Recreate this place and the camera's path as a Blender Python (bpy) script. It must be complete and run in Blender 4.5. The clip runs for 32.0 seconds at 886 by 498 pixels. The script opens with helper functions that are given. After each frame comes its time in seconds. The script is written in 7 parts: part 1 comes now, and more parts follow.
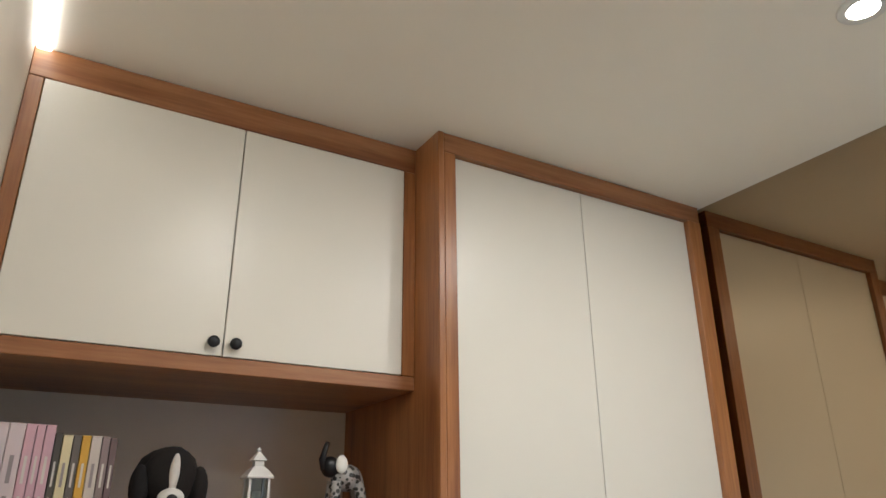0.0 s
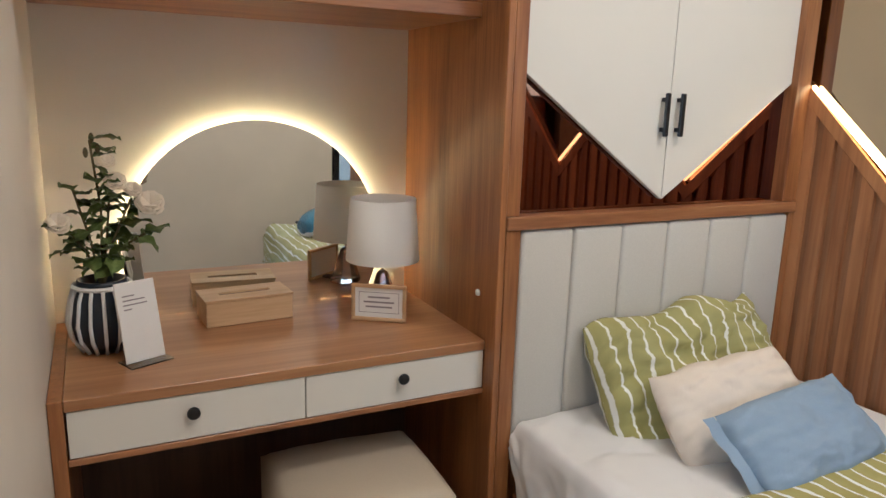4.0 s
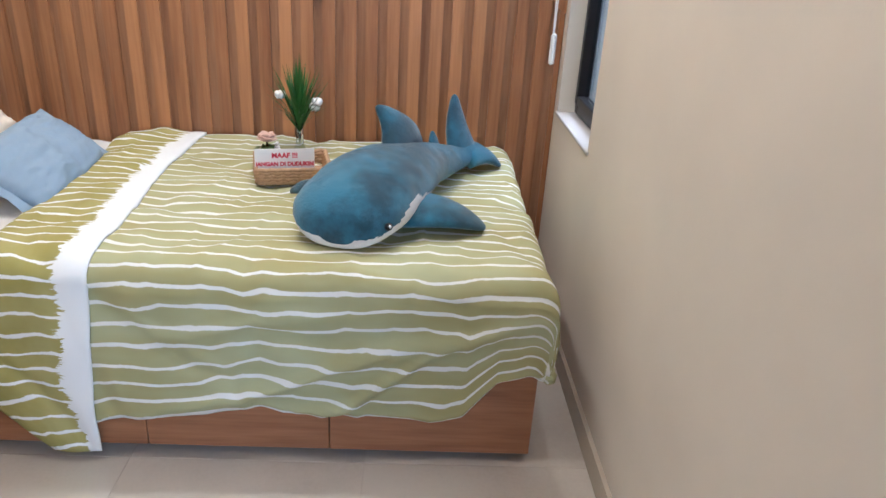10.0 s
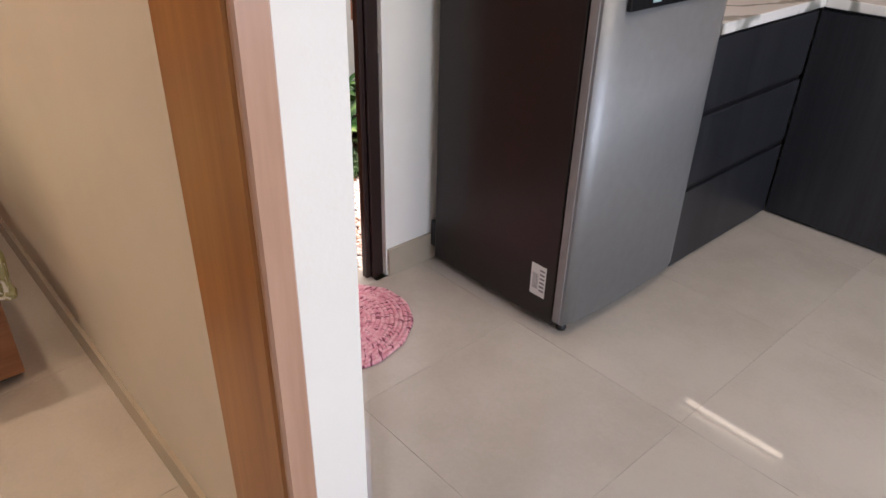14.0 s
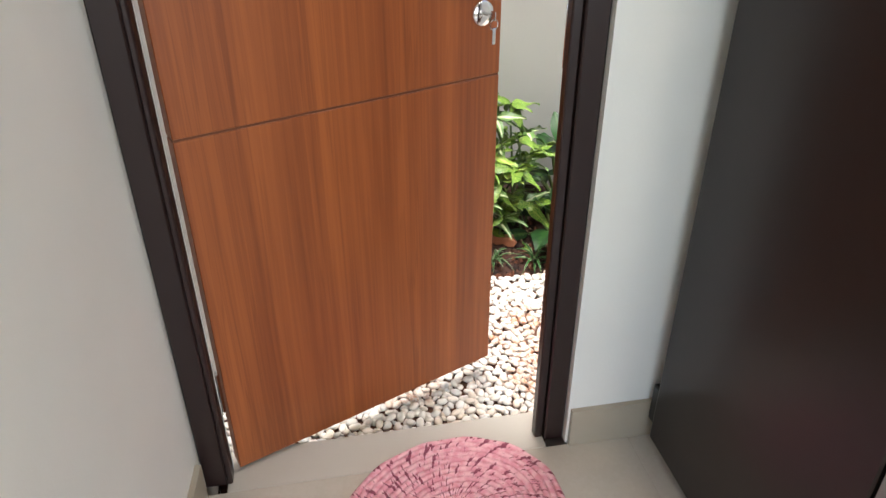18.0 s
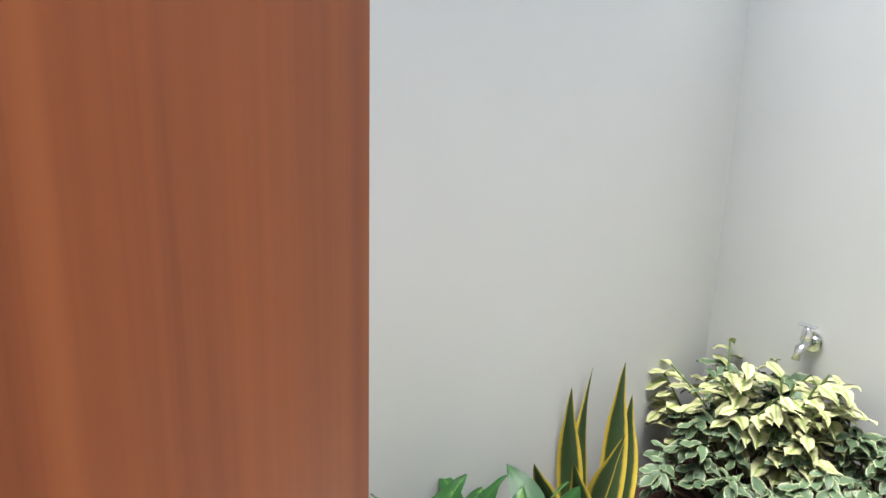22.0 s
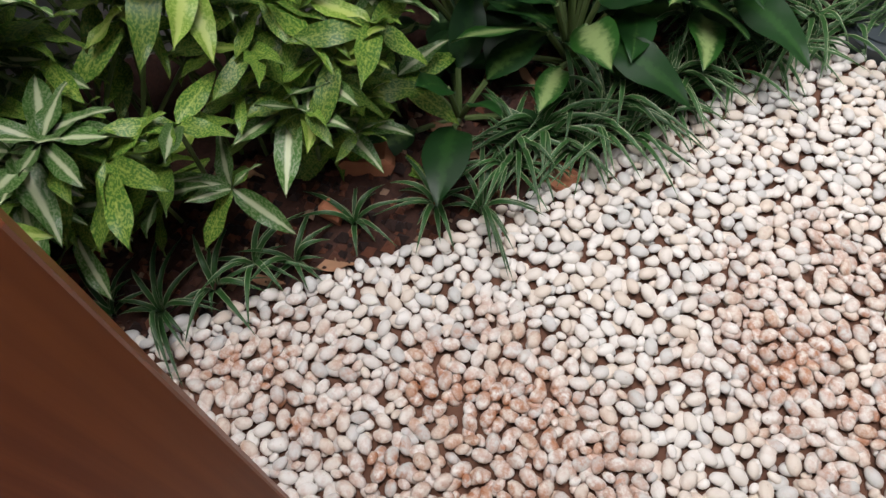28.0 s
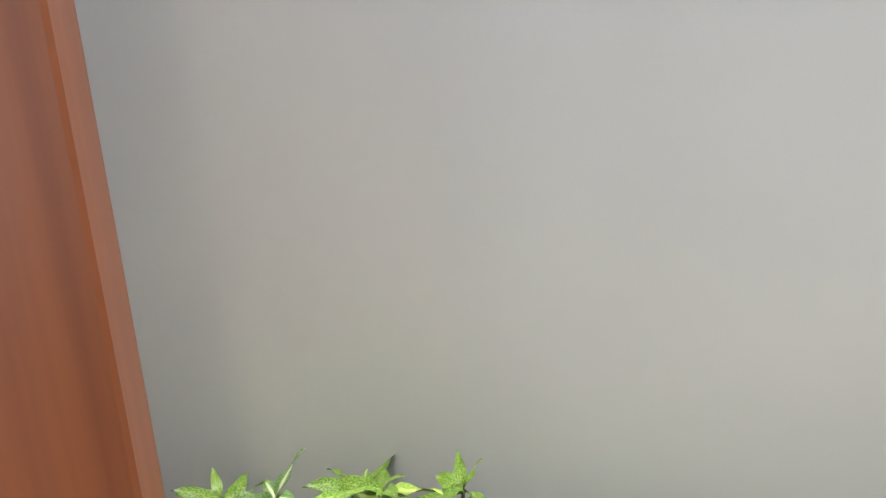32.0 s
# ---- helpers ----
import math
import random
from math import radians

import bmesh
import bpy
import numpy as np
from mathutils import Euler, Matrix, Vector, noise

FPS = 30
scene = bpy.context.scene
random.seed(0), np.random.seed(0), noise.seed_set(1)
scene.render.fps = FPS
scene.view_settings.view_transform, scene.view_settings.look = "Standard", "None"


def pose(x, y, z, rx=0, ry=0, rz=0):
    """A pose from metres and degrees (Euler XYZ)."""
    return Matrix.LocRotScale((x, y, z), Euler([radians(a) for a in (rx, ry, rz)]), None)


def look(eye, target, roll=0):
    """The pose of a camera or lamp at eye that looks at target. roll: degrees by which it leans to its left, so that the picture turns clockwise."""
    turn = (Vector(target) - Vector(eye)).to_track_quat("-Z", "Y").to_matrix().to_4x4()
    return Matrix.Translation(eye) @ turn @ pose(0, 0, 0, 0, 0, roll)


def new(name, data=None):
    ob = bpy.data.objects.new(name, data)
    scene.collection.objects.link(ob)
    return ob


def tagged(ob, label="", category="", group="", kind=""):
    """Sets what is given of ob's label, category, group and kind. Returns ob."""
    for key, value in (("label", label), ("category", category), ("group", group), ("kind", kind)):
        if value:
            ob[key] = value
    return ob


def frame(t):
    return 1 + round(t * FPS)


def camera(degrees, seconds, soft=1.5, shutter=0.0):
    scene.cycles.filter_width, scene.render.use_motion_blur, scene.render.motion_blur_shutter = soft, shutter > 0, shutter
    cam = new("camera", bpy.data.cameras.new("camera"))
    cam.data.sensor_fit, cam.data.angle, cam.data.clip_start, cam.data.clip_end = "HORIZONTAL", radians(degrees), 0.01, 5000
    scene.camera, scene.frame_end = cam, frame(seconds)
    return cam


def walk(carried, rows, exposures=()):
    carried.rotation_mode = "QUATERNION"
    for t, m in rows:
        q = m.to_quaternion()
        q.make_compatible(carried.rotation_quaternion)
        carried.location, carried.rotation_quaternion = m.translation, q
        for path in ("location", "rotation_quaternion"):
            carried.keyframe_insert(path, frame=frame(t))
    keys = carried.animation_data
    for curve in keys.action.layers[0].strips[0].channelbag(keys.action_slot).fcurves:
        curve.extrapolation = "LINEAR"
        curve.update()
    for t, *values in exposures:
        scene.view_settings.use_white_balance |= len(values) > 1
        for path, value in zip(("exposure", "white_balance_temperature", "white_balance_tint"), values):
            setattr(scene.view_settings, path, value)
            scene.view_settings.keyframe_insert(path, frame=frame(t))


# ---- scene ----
cam = camera(64.50, 32.0)
walk(cam, [
    (0.0, look((1.193, -1.614, 1.632), (2.144, -0.011, 2.356), -0.45)),
    (0.5, look((1.187, -1.614, 1.630), (1.964, 0.128, 2.231), 0.11)),
    (1.0, look((1.172, -1.591, 1.617), (1.827, 0.256, 2.019), 0.49)),
    (1.5, look((1.173, -1.575, 1.583), (1.767, 0.315, 1.855), 0.51)),
    (2.0, look((1.191, -1.561, 1.562), (1.776, 0.348, 1.684), 0.74)),
    (2.5, look((1.201, -1.552, 1.532), (1.810, 0.353, 1.521), 1.03)),
    (4.5, look((1.165, -1.572, 1.369), (2.151, 0.068, 0.786), 1.85)),
    (5.0, look((1.123, -1.581, 1.323), (2.199, -0.067, 0.579), 1.97)),
    (5.5, look((1.096, -1.627, 1.307), (2.251, -0.235, 0.453), 2.14)),
    (6.0, look((1.065, -1.689, 1.301), (2.391, -0.474, 0.427), 2.19)),
    (6.5, look((1.027, -1.737, 1.307), (2.515, -0.722, 0.437), 2.46)),
    (7.0, look((0.988, -1.775, 1.298), (2.585, -0.929, 0.442), 2.56)),
    (7.5, look((0.904, -1.794, 1.297), (2.560, -1.058, 0.451), 2.67)),
    (8.0, look((0.831, -1.808, 1.306), (2.529, -1.123, 0.502), 2.29)),
    (8.5, look((0.778, -1.779, 1.289), (2.546, -1.293, 0.489), 2.65)),
    (9.0, look((0.723, -1.720, 1.275), (2.539, -1.450, 0.483), 3.00)),
    (9.5, look((0.732, -1.663, 1.275), (2.565, -1.568, 0.479), 3.05)),
    (10.0, look((0.737, -1.602, 1.269), (2.562, -1.695, 0.456), 3.49)),
    (10.5, look((0.642, -1.516, 1.249), (2.435, -1.861, 0.433), 3.73)),
    (11.0, look((0.499, -1.473, 1.257), (2.215, -2.065, 0.416), 3.76)),
    (11.5, look((0.448, -1.482, 1.240), (2.066, -2.280, 0.376), 3.52)),
    (12.0, look((0.399, -1.511, 1.220), (1.933, -2.405, 0.301), 3.03)),
    (12.5, look((0.365, -1.530, 1.200), (1.774, -2.565, 0.230), 3.11)),
    (13.0, look((0.362, -1.591, 1.238), (1.642, -2.745, 0.222), 2.94)),
    (13.5, look((0.359, -1.671, 1.265), (1.605, -2.866, 0.254), 2.18)),
    (14.0, look((0.358, -1.771, 1.308), (1.632, -2.941, 0.303), 1.56)),
    (14.5, look((0.378, -1.877, 1.313), (1.693, -3.016, 0.327), 1.38)),
    (16.5, look((0.655, -2.437, 1.224), (2.209, -3.199, 0.221), -0.60)),
    (17.0, look((0.699, -2.499, 1.212), (2.328, -3.017, 0.174), -1.10)),
    (17.5, look((0.760, -2.521, 1.186), (2.433, -2.873, 0.148), -1.00)),
    (18.0, look((0.903, -2.530, 1.213), (2.597, -2.844, 0.196), -0.10)),
    (18.5, look((1.059, -2.591, 1.288), (2.778, -2.832, 0.296), -0.50)),
    (19.0, look((1.186, -2.596, 1.315), (2.980, -2.852, 0.468), -0.70)),
    (19.5, look((1.310, -2.614, 1.292), (3.194, -2.943, 0.707), 0.30)),
    (20.0, look((1.458, -2.673, 1.309), (3.368, -2.975, 0.799), 0.50)),
    (20.5, look((1.637, -2.703, 1.311), (3.536, -3.081, 0.812), 1.00)),
    (21.0, look((1.771, -2.689, 1.306), (3.614, -3.298, 0.827), 1.40)),
    (22.0, look((2.166, -2.818, 1.221), (3.370, -3.725, 0.853), 1.59)),
    (22.5, look((2.184, -2.852, 1.220), (3.262, -3.845, 0.832), 1.59)),
    (23.0, look((2.222, -2.905, 1.220), (3.326, -3.924, 0.827), 1.09)),
    (23.5, look((2.243, -2.908, 1.218), (3.232, -4.041, 0.804), 1.09)),
    (24.0, look((2.250, -2.908, 1.217), (3.104, -4.139, 0.773), 2.69)),
    (24.5, look((2.256, -2.905, 1.191), (2.960, -4.206, 0.651), 2.76)),
    (25.0, look((2.268, -2.905, 1.152), (2.871, -4.194, 0.441), 2.56)),
    (26.0, look((2.281, -2.905, 1.089), (2.803, -3.973, 0.027), 2.19)),
    (26.5, look((2.262, -2.908, 1.072), (2.810, -3.780, -0.100), 1.51)),
    (28.5, look((2.168, -3.011, 0.913), (3.129, -3.127, -0.787), -6.50)),
    (29.0, look((2.168, -3.002, 0.915), (3.060, -3.030, -0.825), -6.80)),
    (29.5, look((2.168, -2.998, 0.917), (3.169, -2.932, -0.763), -7.50)),
    (30.0, look((2.167, -3.000, 0.921), (3.428, -2.838, -0.572), -6.70)),
    (30.5, look((2.167, -2.999, 0.930), (3.649, -2.790, -0.348), -6.50)),
    (31.0, look((2.168, -3.030, 1.094), (3.844, -2.702, 0.150), -7.50)),
    (31.5, look((2.168, -3.028, 1.140), (3.965, -2.740, 0.437), -5.80)),
    (32.0, look((2.168, -3.028, 1.190), (4.060, -2.760, 0.735), -4.20)),
], [
    (0.0, 1.28, 5400, 8), (5.0, 1.48, 5300, 12), (9.0, 1.8, 5100, 12), (11.0, 2.0, 5150, 12), (12.5, 1.6, 6700, 22), (14.5, 1.55, 6900, 24),
    (16.5, 1.85, 6700, 13), (18.0, 1.7, 6700, 11), (20.5, 1.72, 6600, 11), (22.0, 1.75, 6200, 10), (23.0, 1.45, 6500, 12), (24.0, 1.15, 6450, 14),
    (25.0, 1.1, 6400, 14), (26.0, 0.1, 6300, 14), (28.5, 0.1, 6300, 14), (29.0, 0.12, 6300, 14), (30.0, 0.5, 6400, 12), (31.0, 1.28, 6450, 11), (32.0, 1.6, 6450, 11),
])

# ---- world, sun, lights ----
world = bpy.data.worlds.new("world")
scene.world = world
world.use_nodes = True
_bg = world.node_tree.nodes["Background"]
_sky = world.node_tree.nodes.new("ShaderNodeTexSky")
_sky.sky_type, _sky.sun_disc = "NISHITA", False
_sky.sun_elevation, _sky.sun_rotation = radians(85), radians(31)
world.node_tree.links.new(_sky.outputs[0], _bg.inputs[0])
_bg.inputs[1].default_value = 0.15
_sun = new("sun", bpy.data.lights.new("sun", "SUN"))
_sun.data.energy, _sun.data.angle, _sun.data.color = 5.0, radians(50), (1.0, 0.97, 0.92)
_sun.matrix_world = look((0, 0, 10), (-0.06, -0.10, 8.6))


def area_lamp(name, place, target, w, h, watts, col):
    lamp = new(name, bpy.data.lights.new(name, "AREA"))
    lamp.data.shape, lamp.data.size, lamp.data.size_y = "RECTANGLE", w, h
    lamp.data.energy, lamp.data.color = watts, col
    lamp.matrix_world = look(place, target)
    return lamp


WARM, COOL = (1.0, 0.85, 0.66), (0.79, 0.91, 1.0)
# only the first place is known; the other two lamps are added for brightness
for _x, _y in ((2.705, -0.98), (1.75, -0.98), (2.705, -1.75)):
    area_lamp("downlight_lamp", (_x, _y, 2.715), (_x, _y, 0), 0.07, 0.07, 3.9, WARM)
area_lamp("hall_daylight", (-1.42, -3.35, 1.45), (1, -3.2, 1.3), 2.2, 1.7, 18, COOL)
area_lamp("window_daylight", (2.955, -2.166, 1.60), (2.955, -1.0, 1.60), 0.33, 0.32, 1.1, (0.50, 0.78, 1.0))
area_lamp("kitchen_downlight_lamp", (0.55, -3.3, 2.715), (0.55, -3.3, 0), 0.1, 0.1, 3.4, (1.0, 0.86, 0.64))


# ---- materials ----
def nodes_of(name):
    m = bpy.data.materials.new(name)
    m.use_nodes = True
    nt = m.node_tree
    return m, nt, nt.nodes["Principled BSDF"]


def paint(name, col, rough=0.6, var=0.06, bump=0.03, scale=2.0):
    """Painted plaster: slow unevenness of colour and a fine roller texture."""
    m, nt, b = nodes_of(name)
    tc = nt.nodes.new("ShaderNodeTexCoord")
    n1 = nt.nodes.new("ShaderNodeTexNoise")
    n1.inputs["Scale"].default_value, n1.inputs["Detail"].default_value = scale, 4
    nt.links.new(tc.outputs["Object"], n1.inputs["Vector"])
    r = nt.nodes.new("ShaderNodeValToRGB")
    r.color_ramp.elements[0].position, r.color_ramp.elements[1].position = 0.3, 0.7
    r.color_ramp.elements[0].color = (*[c * (1 - var) for c in col], 1)
    r.color_ramp.elements[1].color = (*[min(1, c * (1 + var)) for c in col], 1)
    nt.links.new(n1.outputs[0], r.inputs[0])
    nt.links.new(r.outputs[0], b.inputs["Base Color"])
    n2 = nt.nodes.new("ShaderNodeTexNoise")
    n2.inputs["Scale"].default_value, n2.inputs["Detail"].default_value = 140, 2
    nt.links.new(tc.outputs["Object"], n2.inputs["Vector"])
    bp = nt.nodes.new("ShaderNodeBump")
    bp.inputs["Strength"].default_value, bp.inputs["Distance"].default_value = bump * 4, 0.002
    nt.links.new(n2.outputs[0], bp.inputs["Height"])
    nt.links.new(bp.outputs[0], b.inputs["Normal"])
    b.inputs["Roughness"].default_value = rough
    return m


def add_math(nt, op, a, b=None, c=None):
    n = nt.nodes.new("ShaderNodeMath")
    n.operation = op
    for i, v in enumerate((a, b, c)):
        if v is None:
            continue
        if isinstance(v, (int, float)):
            n.inputs[i].default_value = v
        else:
            nt.links.new(v, n.inputs[i])
    return n.outputs[0]


def mix_col(nt, fac, a, b):
    n = nt.nodes.new("ShaderNodeMix")
    n.data_type = "RGBA"
    if isinstance(fac, (int, float)):
        n.inputs[0].default_value = fac
    else:
        nt.links.new(fac, n.inputs[0])
    for s, v in ((6, a), (7, b)):
        if isinstance(v, tuple):
            n.inputs[s].default_value = (*v, 1)
        else:
            nt.links.new(v, n.inputs[s])
    return n.outputs[2]


def noise_node(nt, vec, scale, detail=3.0, rough=0.5):
    n = nt.nodes.new("ShaderNodeTexNoise")
    n.inputs["Scale"].default_value, n.inputs["Detail"].default_value, n.inputs["Roughness"].default_value = scale, detail, rough
    nt.links.new(vec, n.inputs["Vector"])
    return n.outputs[0]


def step_up(nt, v, lo, hi):
    n = nt.nodes.new("ShaderNodeMapRange")
    n.interpolation_type = "SMOOTHSTEP"
    nt.links.new(v, n.inputs[0])
    n.inputs[1].default_value, n.inputs[2].default_value = lo, hi
    return n.outputs[0]


def wood(name, dark, light, rough=0.4, axis="z", rings=14, stretch=0.06, varied=False, streaks=0.0):
    """Grained wood or wood laminate; the grain runs along axis."""
    m, nt, b = nodes_of(name)
    tc = nt.nodes.new("ShaderNodeTexCoord")
    mp = nt.nodes.new("ShaderNodeMapping")
    mp.inputs["Scale"].default_value = tuple(stretch if a == axis else 1.0 for a in "xyz")
    if varied:
        oi = nt.nodes.new("ShaderNodeObjectInfo")
        cx = nt.nodes.new("ShaderNodeCombineXYZ")
        mu = nt.nodes.new("ShaderNodeMath")
        mu.operation = "MULTIPLY"
        mu.inputs[1].default_value = 13.0
        nt.links.new(oi.outputs["Random"], mu.inputs[0])
        for i in range(3):
            nt.links.new(mu.outputs[0], cx.inputs[i])
        nt.links.new(cx.outputs[0], mp.inputs["Location"])
    nt.links.new(tc.outputs["Object"], mp.inputs["Vector"])
    n1 = nt.nodes.new("ShaderNodeTexNoise")
    n1.inputs["Scale"].default_value, n1.inputs["Detail"].default_value = rings, 6
    n1.inputs["Roughness"].default_value = 0.65
    nt.links.new(mp.outputs[0], n1.inputs["Vector"])
    n3 = nt.nodes.new("ShaderNodeTexNoise")
    n3.inputs["Scale"].default_value, n3.inputs["Detail"].default_value = rings * 9, 3
    nt.links.new(mp.outputs[0], n3.inputs["Vector"])
    mx = nt.nodes.new("ShaderNodeMath")
    mx.operation = "MULTIPLY_ADD"
    mx.inputs[1].default_value, mx.inputs[2].default_value = 0.35, -0.17
    nt.links.new(n3.outputs[0], mx.inputs[0])
    ad = nt.nodes.new("ShaderNodeMath")
    nt.links.new(n1.outputs[0], ad.inputs[0])
    nt.links.new(mx.outputs[0], ad.inputs[1])
    if varied:
        a2 = nt.nodes.new("ShaderNodeMath")
        a2.operation = "MULTIPLY_ADD"
        a2.inputs[1].default_value = 0.30
        nt.links.new(oi.outputs["Random"], a2.inputs[0])
        nt.links.new(ad.outputs[0], a2.inputs[2])
        ad = nt.nodes.new("ShaderNodeMath")
        ad.inputs[1].default_value = -0.15
        nt.links.new(a2.outputs[0], ad.inputs[0])
    r = nt.nodes.new("ShaderNodeValToRGB")
    r.color_ramp.elements[0].position, r.color_ramp.elements[1].position = 0.3, 0.7
    r.color_ramp.elements[0].color, r.color_ramp.elements[1].color = (*dark, 1), (*light, 1)
    nt.links.new(ad.outputs[0], r.inputs[0])
    col = r.outputs[0]
    if streaks:
        # thin dark pores drawn out along the grain, gathered in bands
        fine = noise_node(nt, mp.outputs[0], rings * 4.5, 2, 0.6)
        thin = add_math(nt, "SUBTRACT", 1.0, step_up(nt, add_math(nt, "ABSOLUTE", add_math(nt, "SUBTRACT", fine, 0.5)), 0.0, 0.035))
        gather = step_up(nt, noise_node(nt, mp.outputs[0], rings * 0.6, 2), 0.42, 0.62)
        col = mix_col(nt, add_math(nt, "MULTIPLY", add_math(nt, "MULTIPLY", thin, gather), streaks), col, tuple(c * 0.6 for c in dark))
        band = step_up(nt, noise_node(nt, mp.outputs[0], rings * 1.7, 1), 0.60, 0.70)
        col = mix_col(nt, add_math(nt, "MULTIPLY", band, 0.5 * streaks), col, tuple(min(1, c * 1.25) for c in light))
    nt.links.new(col, b.inputs["Base Color"])
    bp = nt.nodes.new("ShaderNodeBump")
    bp.inputs["Strength"].default_value, bp.inputs["Distance"].default_value = 0.12, 0.001
    nt.links.new(n3.outputs[0], bp.inputs["Height"])
    nt.links.new(bp.outputs[0], b.inputs["Normal"])
    b.inputs["Roughness"].default_value = rough
    return m


def plain(name, col, rough=0.5, metal=0.0, var=0.08, scale=30.0, bump=0.0, **more):
    """A mostly even material with a little wear in colour and gloss."""
    m, nt, b = nodes_of(name)
    tc = nt.nodes.new("ShaderNodeTexCoord")
    n1 = nt.nodes.new("ShaderNodeTexNoise")
    n1.inputs["Scale"].default_value, n1.inputs["Detail"].default_value = scale, 3
    nt.links.new(tc.outputs["Object"], n1.inputs["Vector"])
    r = nt.nodes.new("ShaderNodeValToRGB")
    r.color_ramp.elements[0].color = (*[c * (1 - var) for c in col], 1)
    r.color_ramp.elements[1].color = (*[min(1, c * (1 + var)) for c in col], 1)
    nt.links.new(n1.outputs[0], r.inputs[0])
    nt.links.new(r.outputs[0], b.inputs["Base Color"])
    b.inputs["Roughness"].default_value, b.inputs["Metallic"].default_value = rough, metal
    if bump:
        bp = nt.nodes.new("ShaderNodeBump")
        bp.inputs["Strength"].default_value, bp.inputs["Distance"].default_value = bump, 0.002
        nt.links.new(n1.outputs[0], bp.inputs["Height"])
        nt.links.new(bp.outputs[0], b.inputs["Normal"])
    for k, v in more.items():
        b.inputs[k.replace("_", " ")].default_value = v
    return m


def glow(name, col, strength):
    m, nt, b = nodes_of(name)
    b.inputs["Base Color"].default_value = (*col, 1)
    b.inputs["Emission Color"].default_value = (*col, 1)
    b.inputs["Emission Strength"].default_value = strength
    return m


CREAM = paint("cream_wall_paint", (0.68, 0.62, 0.535), 0.55)
WHITE_WALL = paint("white_wall_paint", (0.78, 0.77, 0.72), 0.5)
GREY_WALL = paint("grey_outdoor_paint", (0.50, 0.50, 0.475), 0.7, 0.04, 0.025, 1.2)
CEIL = paint("ceiling_paint", (0.86, 0.83, 0.76), 0.7, 0.02)
LAM = wood("brown_laminate", (0.175, 0.061, 0.019), (0.41, 0.178, 0.060), 0.35)
LAMX = wood("brown_laminate_across", (0.20, 0.075, 0.028), (0.42, 0.20, 0.085), 0.35, "x")
SLAT = wood("slat_wood", (0.210, 0.080, 0.029), (0.44, 0.202, 0.081), 0.45, "z", 10, 0.05, True)
DOORW = wood("red_door_veneer", (0.165, 0.036, 0.009), (0.39, 0.106, 0.026), 0.42, "z", 12, 0.022, streaks=0.25)
WHITE_LAM = plain("white_laminate", (0.72, 0.70, 0.64), 0.35, 0, 0.02, 4)
BLACK = plain("black_metal", (0.012, 0.012, 0.014), 0.35, 0.3)
FRAME_DARK = plain("dark_brown_lacquer", (0.020, 0.009, 0.008), 0.35)
BEIGE_FAB = plain("beige_leatherette", (0.47, 0.40, 0.30), 0.6, 0, 0.05, 220, 0.1)
HEAD_FAB = plain("pale_grey_linen", (0.55, 0.53, 0.48), 0.85, 0, 0.10, 260, 0.25)
SHEET = plain("white_cotton_sheet", (0.69, 0.67, 0.645), 0.9, 0, 0.03, 12, 0.1)
TILE = plain("cream_polished_tile", (0.50, 0.46, 0.40), 0.12, 0, 0.05, 5)
BRONZE = plain("bronze_mirror", (0.42, 0.33, 0.22), 0.02, 1.0, 0.0)
MIRROR = plain("mirror", (0.88, 0.90, 0.88), 0.015, 1.0, 0.0)
FRIDGE_SIDE = plain("dark_grey_steel_paint", (0.030, 0.024, 0.024), 0.32, 0.4)
FRIDGE_FRONT = plain("brushed_steel", (0.30, 0.315, 0.33), 0.55, 0.8)
DARK_CAB = wood("near_black_laminate", (0.008, 0.009, 0.012), (0.022, 0.024, 0.030), 0.35)
SOIL = plain("red_brown_soil", (0.040, 0.015, 0.009), 0.95, 0, 0.85, 110, 1.0)
LED = glow("warm_led", (1.0, 0.78, 0.38), 4.2)


# ---- mesh helpers ----
def box(bm, x0, x1, y0, y1, z0, z1, bevel=0.0, seg=1):
    m = Matrix.LocRotScale(((x0 + x1) / 2, (y0 + y1) / 2, (z0 + z1) / 2), None, (abs(x1 - x0), abs(y1 - y0), abs(z1 - z0)))
    vs = bmesh.ops.create_cube(bm, size=1, matrix=m)["verts"]
    if bevel:
        es = list({e for v in vs for e in v.link_edges})
        bmesh.ops.bevel(bm, geom=es, offset=bevel, segments=seg, profile=0.5, affect="EDGES", clamp_overlap=True)
    return bm


def boxes(*rows):
    bm = bmesh.new()
    for r in rows:
        box(bm, *r)
    return bm


def mesh_of(name, bm, smooth=False):
    bmesh.ops.recalc_face_normals(bm, faces=bm.faces)
    me = bpy.data.meshes.new(name)
    if smooth:
        for f in bm.faces:
            f.smooth = True
    bm.to_mesh(me)
    bm.free()
    return me


def thing(name, label, category, place=(0, 0, 0), group="", kind="", turn=0):
    ob = new(name)
    ob.empty_display_size = 0.1
    ob.matrix_basis = pose(*place, 0, 0, turn)
    return tagged(ob, label, category, group, kind)


def part(name, bm, material, parent=None, label="", smooth=False, local=False):
    """Links a bmesh as one mesh object. Coordinates are the world's, or the parent's own with local."""
    me = mesh_of(name, bm, smooth) if isinstance(bm, bmesh.types.BMesh) else bm
    if material and not me.materials:
        me.materials.append(material)
    ob = new(name, me)
    if parent:
        ob.parent = parent
        if not local:
            m = parent.matrix_basis.copy()
            if parent.parent:
                m = parent.parent.matrix_basis @ parent.matrix_parent_inverse @ m
            ob.matrix_parent_inverse = m.inverted()
    if label:
        tagged(ob, label)
    return ob


